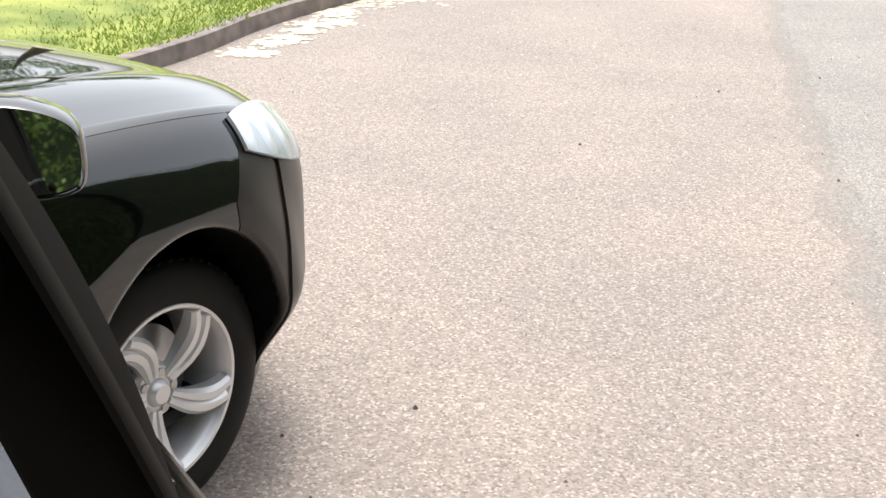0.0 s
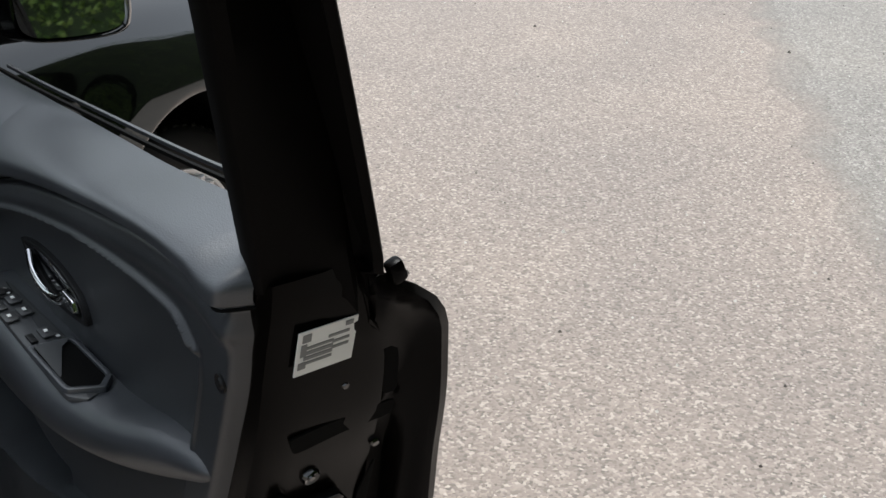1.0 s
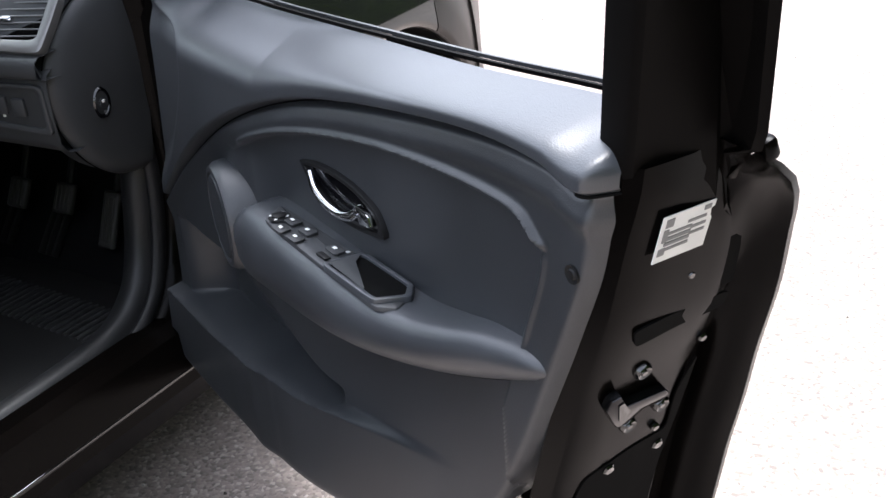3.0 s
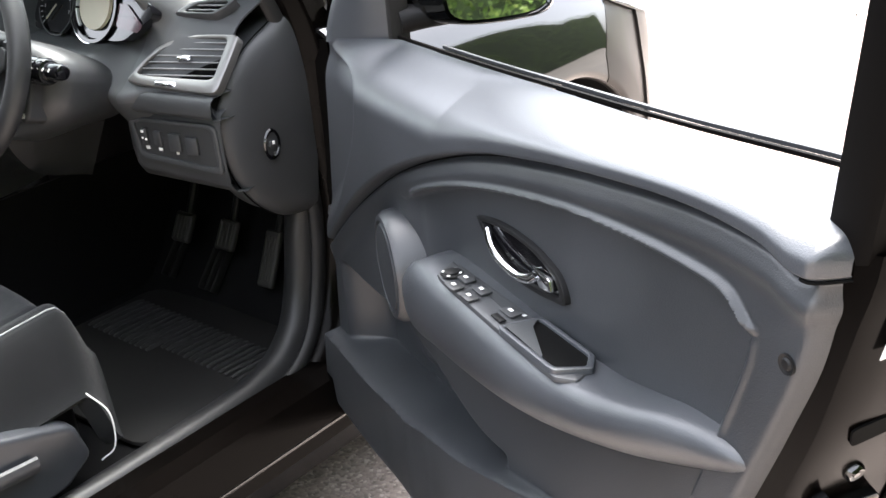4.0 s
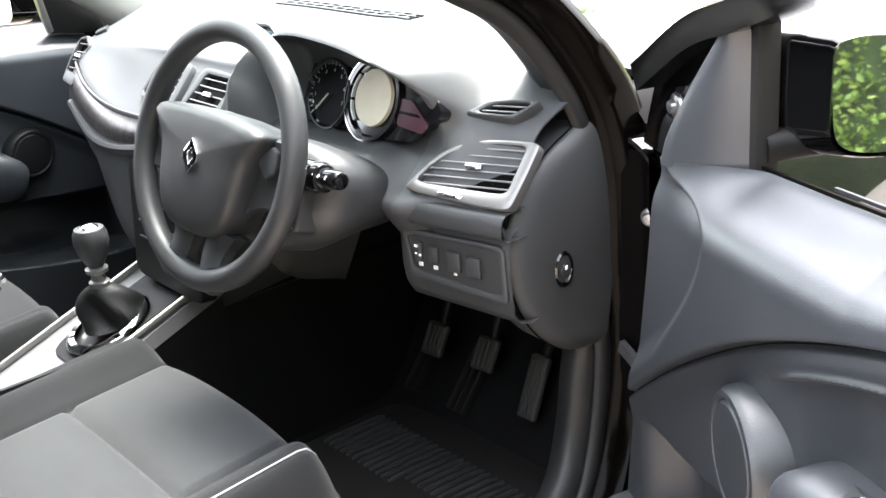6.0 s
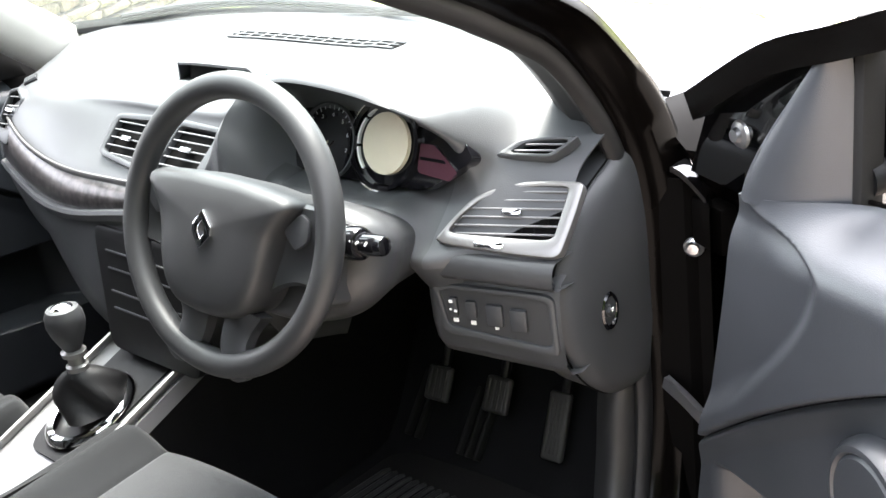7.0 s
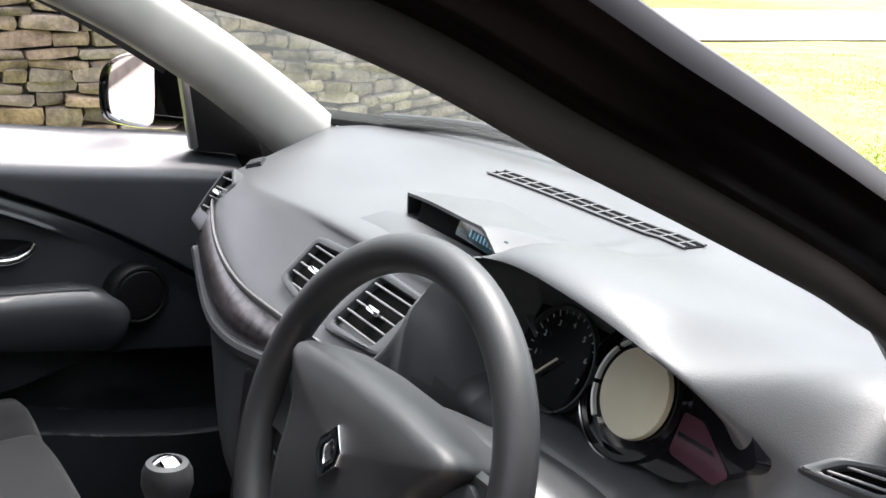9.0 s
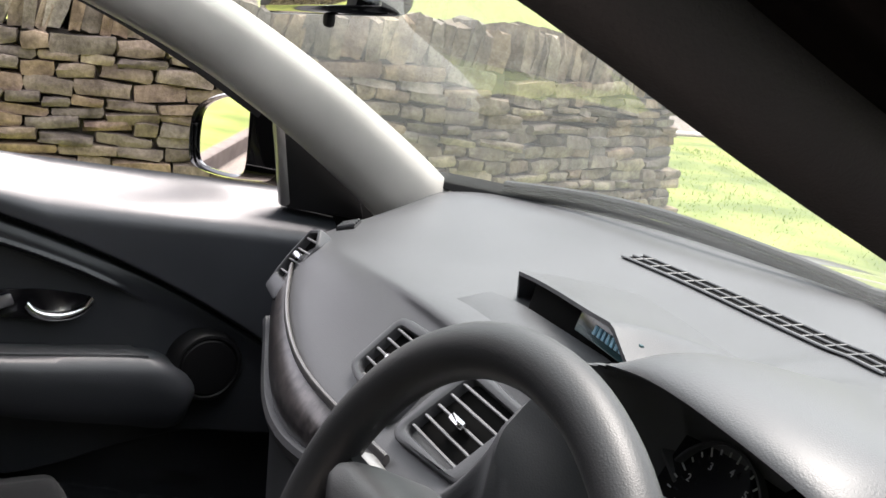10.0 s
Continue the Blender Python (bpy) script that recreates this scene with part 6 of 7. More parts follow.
REAR_Y = -2.66
for s in (1, -1):
    bm = bmesh.new()
    for a, b in ((-3.46, REAR_Y - ARCH), (REAR_Y - ARCH, REAR_Y + ARCH), (REAR_Y + ARCH, -1.74)):
        cols = []
        for i in range(41):
            y = a + (b - a) * i / 40
            inside = abs((a + b) / 2 - REAR_Y) < 0.01
            if inside:
                y = REAR_Y - ARCH * math.cos(math.pi * i / 40)
            z0 = 0.315 + 1.04 * math.sqrt(max(0, ARCH ** 2 - (y - REAR_Y) ** 2)) if inside else 0.22
            cols.append([Vector((rear_x(y, z0 + (0.98 - z0) * k / 20) * s, y, z0 + (0.98 - z0) * k / 20)) for k in range(21)])
        merge(bm, grid(cols))
    part("rear_side", bm, PAINT, car)
    rows = [[Vector(((rear_x(y, 0.98) - 0.004 + (0.60 - 0.06 * step(-y, 2.9, 3.4) - rear_x(y, 0.98)) * k ** 1.15) * s, y + (0.30 * k * step(-y, 2.6, 3.46)), 0.98 + (smooth(y, [(-3.46, 1.36), (-3.0, 1.42), (-2.2, 1.455), (-1.74, 1.45)]) - 0.98) * k)) for k in [j / 8 for j in range(9)]] for y in [-3.46 + 1.72 * i / 30 for i in range(31)]]
    part("rear_side_window", grid(rows), BLACKGLOSS, car, "dark tinted rear side window")
    # unseen inner wall, added to keep daylight out of the cabin
    part("rear_side_block", box((0.06, 1.3, 1.1), (0.70 * s, -2.5, 0.82), 0.02), FABRIC_DARK, car)
    part("b_pillar", sweep([Vector((0.79 * s, -1.72, 0.3)), Vector((0.79 * s, -1.72, 0.95)), Vector((0.64 * s, -1.78, 1.43))], [(-0.05, -0.05), (-0.05, 0.05), (0.05, 0.05), (0.05, -0.05)], (1, 0, 0)), DARK, car)
part("tailgate", grid([[Vector((q * (0.62 - 0.14 * step(z, 0.95, 1.36)), -3.46 - 0.05 * (1 - q * q) + 0.30 * step(z, 0.98, 1.45), z)) for q in [-1 + j / 8 for j in range(17)]] for z in [0.25 + 1.13 * i / 20 for i in range(21)]]), PAINT, car)
# unseen wall across the tail, added to stop light from behind
part("rear_end_block", box((1.3, 0.06, 1.15), (0, -3.12, 0.82), 0.02), FABRIC_DARK, car)
part("roof", grid([[Vector((x * (1 - 0.1 * step(-y, 2.8, 3.3)), y, smooth(y, [(-3.2, 1.385), (-2.8, 1.44), (-2.2, 1.48), (-1.6, 1.485), (-1.28, 1.465)]) - 0.05 * (abs(x) / 0.62) ** 3)) for x in [-0.62 + 1.24 * i / 14 for i in range(15)]] for y in (-3.2, -3.0, -2.8, -2.5, -2.2, -1.9, -1.6, -1.4, -1.28)], thick=0.01), PAINT, car)


# ---------------------------------------------------------------- surroundings
def asphalt_mat():
    m = bpy.data.materials.new("chipped_asphalt")
    m.use_nodes = True
    t = m.node_tree
    p = t.nodes["Principled BSDF"]
    p.inputs["Roughness"].default_value = 0.88
    co = t.nodes.new("ShaderNodeTexCoord")

    def noise_of(scale, detail=4.0):
        n = t.nodes.new("ShaderNodeTexNoise")
        n.inputs["Scale"].default_value = scale
        n.inputs["Detail"].default_value = detail
        t.links.new(co.outputs["Object"], n.inputs["Vector"])
        return n.outputs["Fac"]

    def ramp(source, stops):
        r = t.nodes.new("ShaderNodeValToRGB")
        while len(r.color_ramp.elements) < len(stops):
            r.color_ramp.elements.new(0.5)
        for e, (pos, c) in zip(r.color_ramp.elements, stops):
            e.position, e.color = pos, (*c, 1)
        t.links.new(source, r.inputs["Fac"])
        return r.outputs["Color"]

    def mix(kind, fac, a, b):
        x = t.nodes.new("ShaderNodeMix")
        x.data_type, x.blend_type = 'RGBA', kind
        if isinstance(fac, float):
            x.inputs["Factor"].default_value = fac
        else:
            t.links.new(fac, x.inputs["Factor"])
        t.links.new(a, x.inputs["A"])
        t.links.new(b, x.inputs["B"])
        return x.outputs["Result"]

    vo = t.nodes.new("ShaderNodeTexVoronoi")
    vo.inputs["Scale"].default_value = 130.0
    t.links.new(co.outputs["Object"], vo.inputs["Vector"])
    sep = t.nodes.new("ShaderNodeSeparateColor")
    t.links.new(vo.outputs["Color"], sep.inputs["Color"])
    chips = ramp(sep.outputs["Red"], [(0.0, (0.145, 0.123, 0.11)), (0.22, (0.208, 0.175, 0.154)), (0.55, (0.248, 0.208, 0.183)), (0.82, (0.287, 0.242, 0.211)), (1.0, (0.41, 0.355, 0.31))])
    grey = ramp(sep.outputs["Green"], [(0.0, (0.14, 0.128, 0.117)), (0.35, (0.2, 0.184, 0.168)), (0.8, (0.247, 0.228, 0.208)), (1.0, (0.345, 0.322, 0.294))])
    # the greyer carriageway begins along a slanting line
    xyz = t.nodes.new("ShaderNodeSeparateXYZ")
    t.links.new(co.outputs["Object"], xyz.inputs["Vector"])
    ma = t.nodes.new("ShaderNodeMath")
    ma.operation = 'MULTIPLY_ADD'
    ma.inputs[1].default_value = 0.37
    t.links.new(xyz.outputs["Y"], ma.inputs[0])
    t.links.new(xyz.outputs["X"], ma.inputs[2])
    wob = t.nodes.new("ShaderNodeMath")
    wob.operation = 'MULTIPLY_ADD'
    wob.inputs[1].default_value = 0.35
    t.links.new(noise_of(2.5), wob.inputs[0])
    t.links.new(ma.outputs["Value"], wob.inputs[2])
    side = t.nodes.new("ShaderNodeMapRange")
    side.interpolation_type = 'SMOOTHSTEP'
    side.inputs["From Min"].default_value, side.inputs["From Max"].default_value = 2.72, 2.98
    t.links.new(wob.outputs["Value"], side.inputs["Value"])
    col = mix('MIX', side.outputs["Result"], chips, grey)
    # worn, darker band along the joint
    band = t.nodes.new("ShaderNodeMath")
    band.operation = 'COMPARE'
    band.inputs[1].default_value, band.inputs[2].default_value = 2.86, 0.08
    t.links.new(wob.outputs["Value"], band.inputs[0])
    bandn = t.nodes.new("ShaderNodeMath")
    bandn.operation = 'MULTIPLY'
    t.links.new(band.outputs["Value"], bandn.inputs[0])
    t.links.new(noise_of(14.0), bandn.inputs[1])
    dark = ramp(noise_of(30.0), [(0.0, (0.72, 0.72, 0.72)), (1.0, (0.9, 0.9, 0.9))])
    col = mix('MULTIPLY', bandn.outputs["Value"], col, dark)
    large = ramp(noise_of(0.9, 6.0), [(0.3, (0.86, 0.86, 0.87)), (0.7, (1.08, 1.06, 1.04))])
    col = mix('MULTIPLY', 1.0, col, large)
    spots = ramp(noise_of(22.0, 3.0), [(0.0, (1, 1, 1)), (0.68, (1, 1, 1)), (0.78, (0.72, 0.72, 0.72))])
    col = mix('MULTIPLY', 0.8, col, spots)
    t.links.new(col, p.inputs["Base Color"])
    bu = t.nodes.new("ShaderNodeBump")
    bu.inputs["Strength"].default_value = 0.4
    bu.inputs["Distance"].default_value = 0.003
    t.links.new(vo.outputs["Distance"], bu.inputs["Height"])
    bu.invert = True
    t.links.new(bu.outputs["Normal"], p.inputs["Normal"])
    return m


def island_mat(name, stops, rough, per_object=False, bump=0.0, bump_scale=60.0, through=0.0):
    """Colour by piece, with mottling."""
    m = bpy.data.materials.new(name)
    m.use_nodes = True
    t = m.node_tree
    p = t.nodes["Principled BSDF"]
    p.inputs["Roughness"].default_value = rough
    p.inputs["Specular IOR Level"].default_value = 0.3
    if per_object:
        src = t.nodes.new("ShaderNodeObjectInfo").outputs["Random"]
    else:
        src = t.nodes.new("ShaderNodeNewGeometry").outputs["Random Per Island"]
    r = t.nodes.new("ShaderNodeValToRGB")
    while len(r.color_ramp.elements) < len(stops):
        r.color_ramp.elements.new(0.5)
    for e, (pos, c) in zip(r.color_ramp.elements, stops):
        e.position, e.color = pos, (*c, 1)
    t.links.new(src, r.inputs["Fac"])
    co = t.nodes.new("ShaderNodeTexCoord")
    out = r.outputs["Color"]
    if bump:
        geo = t.nodes.new("ShaderNodeNewGeometry")
        n = t.nodes.new("ShaderNodeTexNoise")
        n.inputs["Scale"].default_value = bump_scale
        n.inputs["Detail"].default_value = 8.0
        n.inputs["Roughness"].default_value = 0.65
        t.links.new(geo.outputs["Position"], n.inputs["Vector"])
        n2 = t.nodes.new("ShaderNodeTexNoise")
        n2.inputs["Scale"].default_value = 9.0
        n2.inputs["Detail"].default_value = 5.0
        t.links.new(geo.outputs["Position"], n2.inputs["Vector"])
        r2 = t.nodes.new("ShaderNodeValToRGB")
        r2.color_ramp.elements[0].position, r2.color_ramp.elements[1].position = 0.3, 0.7
        r2.color_ramp.elements[0].color, r2.color_ramp.elements[1].color = (0.45, 0.42, 0.4, 1), (1.25, 1.2, 1.12, 1)
        t.links.new(n2.outputs["Fac"], r2.inputs["Fac"])
        r3 = t.nodes.new("ShaderNodeValToRGB")
        r3.color_ramp.elements[0].position, r3.color_ramp.elements[1].position = 0.3, 0.72
        r3.color_ramp.elements[0].color, r3.color_ramp.elements[1].color = (0.6, 0.58, 0.56, 1), (1.2, 1.2, 1.2, 1)
        t.links.new(n.outputs["Fac"], r3.inputs["Fac"])
        for other in (r2, r3):
            x = t.nodes.new("ShaderNodeMix")
            x.data_type, x.blend_type = 'RGBA', 'MULTIPLY'
            x.inputs["Factor"].default_value = 1.0
            t.links.new(out, x.inputs["A"])
            t.links.new(other.outputs["Color"], x.inputs["B"])
            out = x.outputs["Result"]
        b = t.nodes.new("ShaderNodeBump")
        b.inputs["Strength"].default_value = bump
        b.inputs["Distance"].default_value = 0.012
        t.links.new(n.outputs["Fac"], b.inputs["Height"])
        t.links.new(b.outputs["Normal"], p.inputs["Normal"])
    t.links.new(out, p.inputs["Base Color"])
    if through:
        tl = t.nodes.new("ShaderNodeBsdfTranslucent")
        t.links.new(out, tl.inputs["Color"])
        mx = t.nodes.new("ShaderNodeMixShader")
        mx.inputs["Fac"].default_value = through
        t.links.new(p.outputs["BSDF"], mx.inputs[1])
        t.links.new(tl.outputs["BSDF"], mx.inputs[2])
        t.links.new(mx.outputs["Shader"], t.nodes["Material Output"].inputs["Surface"])
    return m


ASPHALT = asphalt_mat()
SOILGRASS = mat("grass_ground", (0.15, 0.205, 0.035), 0.95, vary=0.3, vary_scale=2.0, blotch=(0.21, 0.23, 0.055), grain=1.0, grain_scale=60)
BLADE = island_mat("grass_blades", [(0.0, (0.15, 0.23, 0.03)), (0.5, (0.19, 0.265, 0.04)), (0.85, (0.23, 0.285, 0.055)), (1.0, (0.32, 0.33, 0.09))], 0.7, through=0.3)
CONC = mat("kerb_concrete", (0.19, 0.16, 0.145), 0.9, vary=0.25, vary_scale=9.0, grain=1.0, grain_scale=120)
LEAF = island_mat("leaves", [(0.0, (0.045, 0.085, 0.018)), (0.4, (0.085, 0.145, 0.03)), (0.75, (0.135, 0.20, 0.045)), (1.0, (0.20, 0.26, 0.075))], 0.5, through=0.35)
STONE = island_mat("wall_stone", [(0.0, (0.132, 0.115, 0.101)), (0.15, (0.209, 0.189, 0.174)), (0.35, (0.275, 0.231, 0.185)), (0.55, (0.231, 0.209, 0.189)), (0.68, (0.319, 0.251, 0.181)), (0.8, (0.264, 0.203, 0.171)), (0.92, (0.297, 0.281, 0.259)), (1.0, (0.418, 0.363, 0.275))], 0.92, per_object=True, bump=0.8, bump_scale=45)
STONE_ISLAND = island_mat("wall_stone_far", [(0.0, (0.143, 0.121, 0.0986)), (0.5, (0.286, 0.242, 0.187)), (1.0, (0.396, 0.341, 0.264))], 0.92, bump=0.8, bump_scale=45)
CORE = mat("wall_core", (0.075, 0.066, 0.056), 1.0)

KERB = [(-2.2, -60), (-2.2, -20), (-2.25, -6), (-2.3, 0), (-2.42, 2.0), (-2.62, 3.6), (-2.85, 4.5), (-2.97, 5.3), (-3.0, 6.4), (-2.8, 9), (-2.0, 14), (0.5, 22), (8, 34), (30, 60)]
kerb_line = spline([Vector((x, y, 0)) for x, y in KERB], 8)
rows = [[Vector((x, y, -0.02)) for x in (-400, -60, -15, 0, 15, 60, 400)] for y in (-400, -60, -15, 0, 15, 60, 400)]
tagged(part("ground", grid(rows), SOILGRASS), "rough sunlit grass land", "ground", kind="structure")
bm = grid([[p + V(-0.05, 0, 0), p.lerp(Vector((7.5, p.y, 0)), 0.3), p.lerp(Vector((7.5, p.y, 0)), 0.7), Vector((max(7.5, p.x + 6), p.y, 0))] for p in kerb_line])
tagged(part("road", bm, ASPHALT), "pale pinkish grey road surface of worn chippings", "road", kind="structure")
sect = [(-0.06, 0.02), (-0.06, -0.085), (0.105, -0.085), (0.115, -0.075), (0.118, 0.01), (0.112, 0.02)]
bm = sweep(kerb_line, [(a, b) for a, b in sect], (0, 0, 1))
kerb = tagged(part("kerb", bm, CONC), "low worn concrete kerb", "kerb", kind="structure")
rows = []
for p in kerb_line:
    row = []
    for k in (0.0, 0.02, 0.05, 0.1, 0.2, 0.4, 0.7, 1.0):
        x = p.x - 0.06 + (-9.7 - (p.x - 0.06)) * k if p.x < 3 else p.x - 0.06 - 10 * k
        row.append(Vector((x, p.y, 0.10 + 0.03 * min(1, 8 * k) - 0.10 * step(k, 0.7, 1.0) + 0.015 * noise.noise(Vector((x, p.y, 0)) * 0.8))))
    rows.append(row)
tagged(part("grass_verge", grid(rows), SOILGRASS), "short sunlit grass verge behind the kerb", "grass", kind="structure")
# blades
rng = random.Random(4)
vs, fs = [], []
for i in range(26000):
    y = rng.uniform(1.2, 9.5)
    k = min(range(len(kerb_line)), key=lambda a: abs(kerb_line[a].y - y)) if i % 40 == 0 else k
    d = rng.random() ** 1.7 * 5.0
    x = kerb_line[k].x - 0.10 - d
    if x < -4.4 and y < 1.5 + 0 * x:
        continue
    y = kerb_line[k].y + rng.uniform(-0.5, 0.5)
    h = rng.uniform(0.015, 0.04) * (1.5 if rng.random() < 0.06 else 1)
    a = rng.uniform(0, 6.28)
    w = rng.uniform(0.004, 0.009)
    z = 0.115
    n = len(vs)
    vs += [(x - w * math.cos(a), y - w * math.sin(a), z), (x + w * math.cos(a), y + w * math.sin(a), z), (x + rng.uniform(-0.03, 0.03), y + rng.uniform(-0.03, 0.03), z + h)]
    fs.append((n, n + 1, n + 2))
me = bpy.data.meshes.new("grass")
me.from_pydata(vs, [], fs)
me.materials.append(BLADE)
tagged(new("grass", me), "short bright green grass blades", "grass", kind="stuff")
# far road with its white edge line
tagged(part("far_road", box((4.2, 70, 0.02), (-12.0, 5, 0.02)), ASPHALT), "grey road beyond the grass", "road", kind="structure")
tagged(part("road_line", box((0.12, 70, 0.01), (-10.1, 5, 0.033)), WHITE), "white painted line along the far road", "road marking", kind="structure")
# chippings, and pale flecks by the kerb: dappled sun put into colour
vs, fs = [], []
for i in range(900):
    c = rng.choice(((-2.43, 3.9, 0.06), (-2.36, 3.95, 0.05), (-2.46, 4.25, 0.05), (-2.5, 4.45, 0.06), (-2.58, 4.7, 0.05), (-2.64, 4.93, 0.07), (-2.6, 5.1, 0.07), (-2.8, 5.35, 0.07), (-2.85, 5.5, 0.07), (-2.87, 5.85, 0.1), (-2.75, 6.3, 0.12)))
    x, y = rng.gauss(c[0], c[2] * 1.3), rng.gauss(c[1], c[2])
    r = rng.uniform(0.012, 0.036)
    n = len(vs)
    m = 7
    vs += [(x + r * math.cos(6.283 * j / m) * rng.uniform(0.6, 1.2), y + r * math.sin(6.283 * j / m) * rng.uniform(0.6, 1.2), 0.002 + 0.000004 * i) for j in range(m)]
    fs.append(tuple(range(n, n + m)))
me = bpy.data.meshes.new("sun_flecks")
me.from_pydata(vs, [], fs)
me.materials.append(mat("pale_sun_flecks", (0.6, 0.53, 0.40), 0.9, vary=0.15, vary_scale=20))
tagged(new("sun_flecks", me), "pale flecks along the kerb, painted for dappled sunlight", "petals", kind="stuff")
vs, fs = [], []
for i in range(900):
    x, y = rng.uniform(-2.0, 4.0), rng.uniform(-1.5, 7.0)
    r = rng.uniform(0.002, 0.0055)
    if rng.random() < 0.1:
        r *= 1.8
    n = len(vs)
    vs += [(x - r, y, 0.0), (x, y - r, 0.0), (x + r, y, 0.0), (x, y + r, 0.0), (x, y, r * 1.2)]
    fs += [(n, n + 1, n + 4), (n + 1, n + 2, n + 4), (n + 2, n + 3, n + 4), (n + 3, n, n + 4)]
me = bpy.data.meshes.new("grit")
me.from_pydata(vs, [], fs)
me.materials.append(island_mat("grit_stone", [(0.0, (0.06, 0.05, 0.045)), (0.35, (0.1, 0.09, 0.08)), (0.4, (0.55, 0.5, 0.45)), (1.0, (0.7, 0.68, 0.64))], 0.8))
tagged(new("grit", me), "loose pale and dark grit on the road", "grit", kind="stuff")


def leafy(count, sample, size, rng, up=0.5):
    """Folded leaves at sampled places."""
    vs, fs = [], []
    for i in range(count):
        p = Vector(sample(rng))
        s = size * rng.uniform(0.6, 1.35)
        d = Vector((rng.gauss(0, 1), rng.gauss(0, 1), rng.gauss(0, 0.6))).normalized()
        q = Vector((rng.gauss(0, 1), rng.gauss(0, 1), rng.gauss(up, 0.7)))
        w = d.cross(q).normalized()
        nn = w.cross(d)
        n = len(vs)
        vs += [p, p + d * s * 0.5 + w * s * 0.3 + nn * s * 0.08, p + d * s, p + d * s * 0.5 - w * s * 0.3 + nn * s * 0.08]
        fs += [(n, n + 1, n + 2), (n, n + 2, n + 3)]
    me = bpy.data.meshes.new("leaves")
    me.from_pydata([tuple(v) for v in vs], [], fs)
    me.materials.append(LEAF)
    return me


# hedge along the far side of the road, seen in the door mirror
def hedge_run(x0, y0, x1, y1, height, count, seed, label):
    h = thing("hedge", label, "hedge")
    a, b = Vector((x0, y0, 0)), Vector((x1, y1, 0))
    d = (b - a).normalized()
    side = d.cross(Vector((0, 0, 1)))
    near = -1 if side.x > 0 else 1       # most leaves on the road's side
    rows = []
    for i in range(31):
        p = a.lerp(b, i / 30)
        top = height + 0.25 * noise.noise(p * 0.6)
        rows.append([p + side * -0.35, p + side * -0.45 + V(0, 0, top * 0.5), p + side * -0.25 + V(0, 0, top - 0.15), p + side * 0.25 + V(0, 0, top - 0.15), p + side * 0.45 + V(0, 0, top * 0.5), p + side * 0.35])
    # dark sheet among the leaves: the foliage's inner shade as colour
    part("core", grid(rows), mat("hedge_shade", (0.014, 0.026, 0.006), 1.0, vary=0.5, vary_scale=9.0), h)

    def sample(r):
        k = r.random()
        p = a.lerp(b, k)
        top = height + 0.25 * noise.noise(p * 0.6)
        z = top * r.random() ** 0.8
        depth = 0.5 + 0.16 * noise.noise(Vector((p.x * 1.7, p.y * 1.7, z * 2.2))) + r.uniform(-0.12, 0.08)
        return p + side * depth * (near if r.random() < 0.85 else -near) + V(0, 0, z) if r.random() < 0.88 else p + side * r.uniform(-0.45, 0.45) + V(0, 0, top + r.uniform(-0.1, 0.12))
    ob = new("leaves", leafy(count, sample, 0.042, random.Random(seed)))
    ob.parent = h
    ob["kind"] = "stuff"
    return h


hedge_run(5.2, -13.0, 5.8, 3.0, 4.2, 210000, 11, "tall leafy green hedge beside the road")
# unseen stretch, added to darken what the car reflects
hedge_run(5.8, 3.2, 9.0, 16.0, 3.4, 16000, 12, "tall leafy green hedge added along the unseen far bend")


def tree(x, y, height, seed, crown):
    r = random.Random(seed)
    tr = thing("tree", "broad-leaved tree with a full green crown", "tree", (x, y, 0))
    bm = sweep([Vector((0, 0, -0.05)), Vector((0.05, 0.02, height * 0.2)), Vector((0.1, -0.05, height * 0.45)), Vector((0.0, 0.05, height * 0.75))], oval(0.22, 0.2, 12), (1, 0, 0), taper=[1.2, 0.9, 0.6, 0.2])
    limbs = []
    for k in range(7):
        a = k * 0.9 + r.random()
        s = Vector((0.07, 0, height * (0.3 + 0.06 * k)))
        e = s + Vector((math.cos(a), math.sin(a), 0.7)) * crown * r.uniform(0.5, 0.9)
        sweep([s, (s + e) / 2 + V(0, 0, 0.1), e], oval(0.07, 0.07, 8), (0.3, 0.9, 0.1), taper=[1, 0.6, 0.15], bm=bm)
        limbs.append(e)
    part("trunk", bm, mat("bark", (0.07, 0.055, 0.04), 0.95, grain=1.0, grain_scale=30), tr)
    blobs = [(e + Vector((r.gauss(0, 0.3), r.gauss(0, 0.3), r.gauss(0.2, 0.3))), crown * r.uniform(0.35, 0.55)) for e in limbs for _ in range(2)] + [(Vector((0, 0, height * 0.85)), crown * 0.6)]

    def sample(q):
        c, rad = q.choice(blobs)
        v = Vector((q.gauss(0, 1), q.gauss(0, 1), q.gauss(0, 1))).normalized() * rad * q.random() ** 0.35
        return c + v
    ob = new("crown", leafy(7000, sample, 0.16, r))
    ob.parent = tr
    return tr


tree(-16.0, 9.0, 6.0, 3, 2.4)
tree(-15.5, 3.5, 5.5, 5, 2.2)
tree(-17.0, 15.0, 7.0, 8, 2.6)


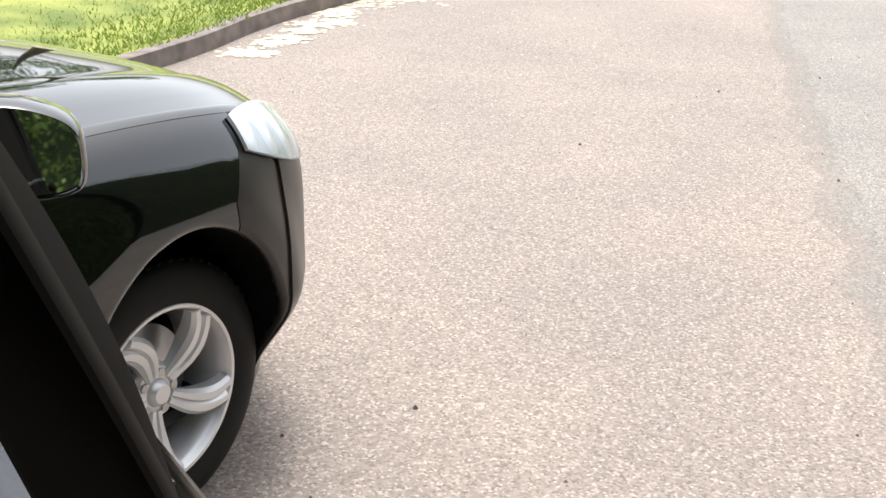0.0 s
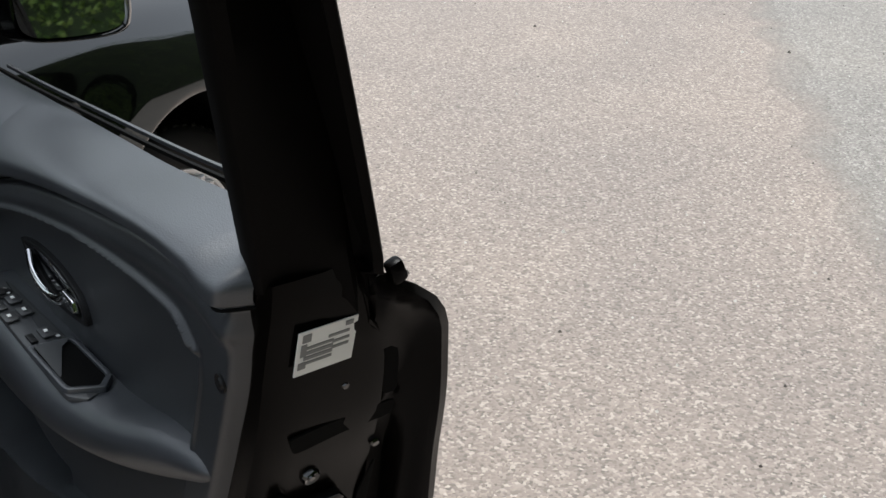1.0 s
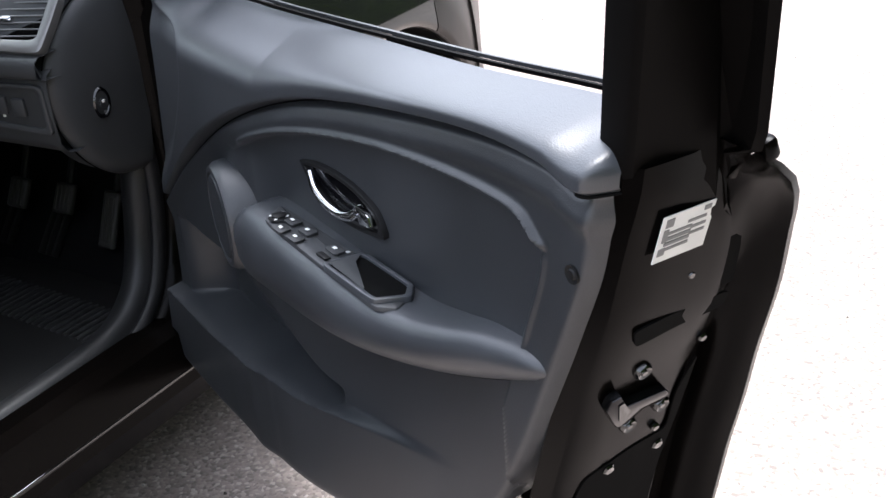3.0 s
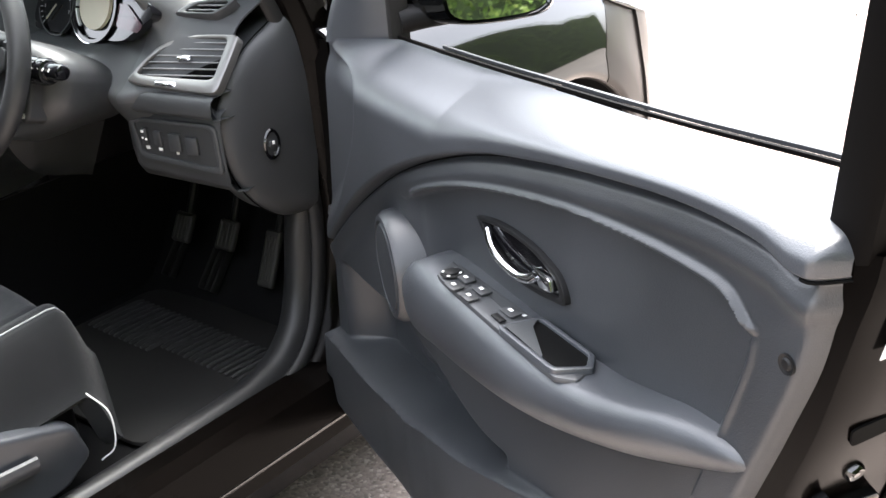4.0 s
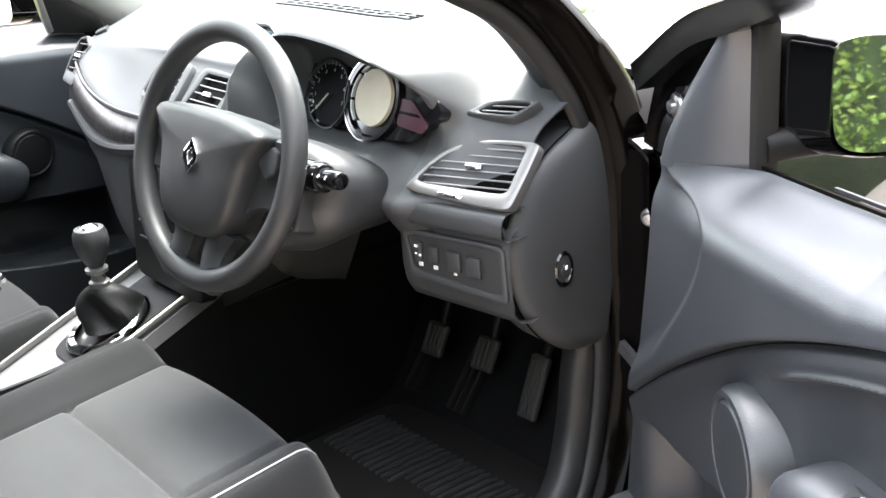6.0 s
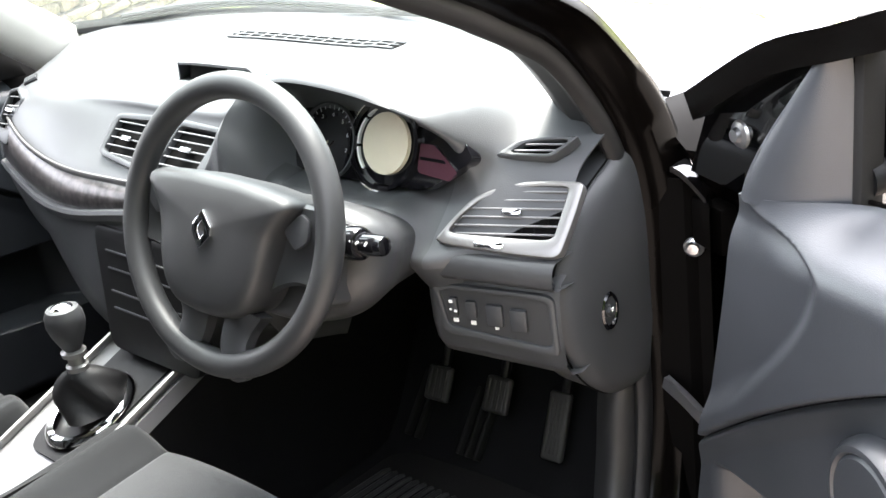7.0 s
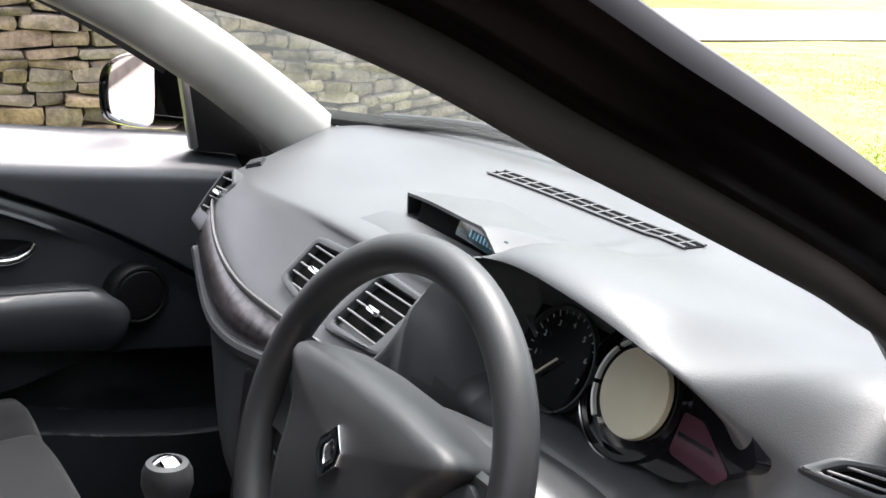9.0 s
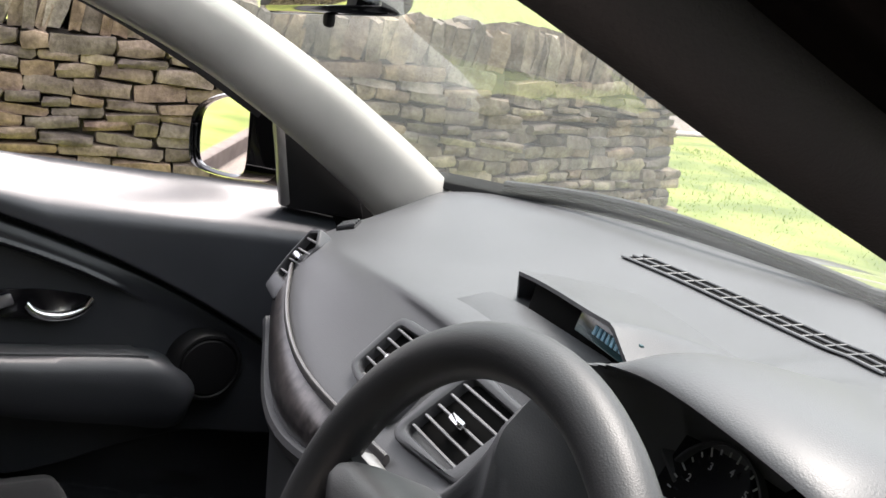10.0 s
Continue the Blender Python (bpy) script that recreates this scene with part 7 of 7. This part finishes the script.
# ---------------------------------------------------------------- white van parked far behind
def van(x, y, turn):
    v = thing("van", "white van parked beside the grass", "van", (x, y, 0))
    v.rotation_euler = (0, 0, radians(turn))
    WHITEPAINT = mat("white_van_paint", (0.78, 0.78, 0.78), 0.3, coat=0.5)
    rows = []
    for yy, w, z0, z1 in ((-2.4, 0.86, 0.35, 1.85), (-2.3, 0.9, 0.3, 1.95), (0.6, 0.92, 0.3, 1.95), (1.1, 0.9, 0.3, 1.75), (1.7, 0.88, 0.3, 1.15), (2.25, 0.82, 0.32, 0.95), (2.4, 0.6, 0.4, 0.75)):
        rows.append([Vector((-w, yy, z0)), Vector((-w, yy, z0 + (z1 - z0) * 0.5)), Vector((-w * 0.9, yy, z1 - 0.08)), Vector((-w * 0.7, yy, z1)), Vector((w * 0.7, yy, z1)), Vector((w * 0.9, yy, z1 - 0.08)), Vector((w, yy, z0 + (z1 - z0) * 0.5)), Vector((w, yy, z0)), Vector((-w, yy, z0))])
    bm = grid(rows)
    body = part("body", bm, WHITEPAINT, v)
    part("windscreen", grid([[Vector((-0.72, 1.13, 1.68)), Vector((0.72, 1.13, 1.68))], [Vector((-0.76, 1.66, 1.2)), Vector((0.76, 1.66, 1.2))]], thick=0.02), BLACKGLOSS, v)
    for s in (-1, 1):
        part("side_window", box((0.02, 0.8, 0.42), (0.88 * s, 0.65, 1.38), 0.01), BLACKGLOSS, v)
        part("headlamp", box((0.3, 0.06, 0.16), (0.55 * s, 2.36, 0.78), 0.03), ALLOY, v)
        for yy in (-1.6, 1.55):
            part("wheel", rod((0.78 * s, yy, 0.32), (0.92 * s, yy, 0.32), 0.32, seg=24, bevel=0.03), RUBBER, v)
    part("grille", box((0.7, 0.05, 0.14), (0, 2.40, 0.62), 0.02), DARK, v)
    part("bumper", box((1.6, 0.2, 0.22), (0, 2.36, 0.42), 0.05), DARK, v)


van(-2.6, -17.0, 8)

# ---------------------------------------------------------------- dry stone wall, stone by stone
def stone_mesh(seed):
    r = random.Random(seed)
    bm = bmesh.new()
    bmesh.ops.create_cube(bm, size=1.0)
    bmesh.ops.subdivide_edges(bm, edges=bm.edges[:], cuts=1, use_grid_fill=True)
    for v in bm.verts:
        c = v.co.copy()
        k = 1 - 0.10 * (sum(abs(a) > 0.45 for a in c) - 1)
        v.co = Vector((c.x * (k * 0.35 + 0.65), c.y * k, c.z * k)) + Vector((r.gauss(0, 0.022), r.gauss(0, 0.05), r.gauss(0, 0.05)))
    me = bpy.data.meshes.new("stone")
    bm.to_mesh(me)
    bm.free()
    for p in me.polygons:
        p.use_smooth = True
    me.set_sharp_from_angle(angle=radians(38))
    me.materials.append(STONE)
    return me


def slab_mesh(seed):
    r = random.Random(seed)
    bm = bmesh.new()
    bmesh.ops.create_cube(bm, size=1.0)
    bmesh.ops.subdivide_edges(bm, edges=bm.edges[:], cuts=1, use_grid_fill=True)
    for v in bm.verts:
        c = v.co.copy()
        round_top = 0.12 if c.z > 0.4 and abs(c.y) > 0.4 else 0.0
        v.co = Vector((c.x * (0.9 if abs(c.z) > 0.4 else 1.0), c.y * (1 - round_top), c.z - round_top * 0.6)) + Vector((r.gauss(0, 0.06), r.gauss(0, 0.03), r.gauss(0, 0.04)))
    me = bpy.data.meshes.new("coping_stone")
    bm.to_mesh(me)
    bm.free()
    for p in me.polygons:
        p.use_smooth = True
    me.set_sharp_from_angle(angle=radians(35))
    me.materials.append(STONE)
    return me


STONES = [stone_mesh(k) for k in range(9)]
SLABS = [slab_mesh(40 + k) for k in range(6)]


def stone_wall(a, b, za, zb, near, seed, label):
    """A wall from a to b; za, zb: height of its coursed face at either end; near: whether its stones are parts."""
    r = random.Random(seed)
    a, b = Vector((*a, 0)), Vector((*b, 0))
    length = (b - a).length
    d = (b - a) / length
    side = d.cross(Vector((0, 0, 1)))
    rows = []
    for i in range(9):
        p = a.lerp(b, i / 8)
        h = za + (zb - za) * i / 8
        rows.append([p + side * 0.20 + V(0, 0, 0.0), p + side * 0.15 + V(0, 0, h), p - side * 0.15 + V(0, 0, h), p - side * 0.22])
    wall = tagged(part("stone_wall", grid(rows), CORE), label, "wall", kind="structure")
    far = bmesh.new()

    def put(me, m, name):
        if near:
            o = new(name, me)
            o.matrix_basis = m
            o.parent = wall
        else:
            own = bmesh.new()
            own.from_mesh(me)
            own.transform(m)
            merge(far, own)
    base = Matrix((d, side, Vector((0, 0, 1)))).transposed().to_4x4()
    z = 0.08
    top = max(za, zb)
    while z < top:
        h = r.uniform(0.04, 0.085) * (1.3 if z < 0.3 else 1.0)
        x = -r.uniform(0, 0.15)
        while x < length:
            w = r.uniform(0.10, 0.30) * (1.15 if h > 0.08 else 0.95)
            c = x + w / 2
            sag = 0.028 * noise.noise(Vector((c * 1.3, z * 4.0, seed)))
            hh = h * r.uniform(0.82, 1.12)
            lim = za + (zb - za) * min(1, max(0, c / length))
            if z + h * 0.6 < lim and c < length + 0.03:
                batter = 0.20 - 0.05 * z / top
                m = Matrix.Translation(a + d * c + side * (batter + r.uniform(-0.022, 0.014)) + V(0, 0, z + h / 2 + sag + r.uniform(-0.008, 0.008))) @ base @ pose(0, 0, 0, r.uniform(-6, 6), r.uniform(-6, 6), r.choice((0, 180)) + r.uniform(-3, 3)) @ Matrix.Diagonal((w * r.uniform(0.98, 1.05), 0.16, hh * 1.12, 1))
                put(r.choice(STONES), m, "stone")
            x += w + r.uniform(0.0, 0.012)
        z += h + 0.003
    x = 0.0
    while x < length:
        w = r.uniform(0.05, 0.11)
        lim = za + (zb - za) * x / length
        h = r.uniform(0.20, 0.27)
        m = Matrix.Translation(a + d * (x + w / 2) + V(0, 0, lim + h / 2 - 0.01)) @ base @ pose(0, 0, 0, r.uniform(-3, 3), r.uniform(4, 16), r.uniform(-4, 4)) @ Matrix.Diagonal((w, 0.40, h, 1))
        put(r.choice(SLABS), m, "coping_stone")
        x += w * 0.98
    if not near:
        me = bpy.data.meshes.new("far_stone")
        far.to_mesh(me)
        me.materials.clear()
        me.materials.append(STONE_ISLAND)
        o = new("far_stone", me)
        o.parent = wall
        o["kind"] = "stuff"
    far.free()
    return wall


stone_wall((-4.98, -1.75), (-4.64, 1.45), 0.97, 0.97, True, 21, "dry stone wall of brown and grey stones with upright coping")
stone_wall((-4.66, 1.45), (-5.17, 2.82), 0.97, 0.84, True, 22, "dry stone wall turning away, darker face")
stone_wall((-5.55, -7.0), (-4.98, -1.77), 0.97, 0.97, False, 23, "long dry stone wall beside the grass")
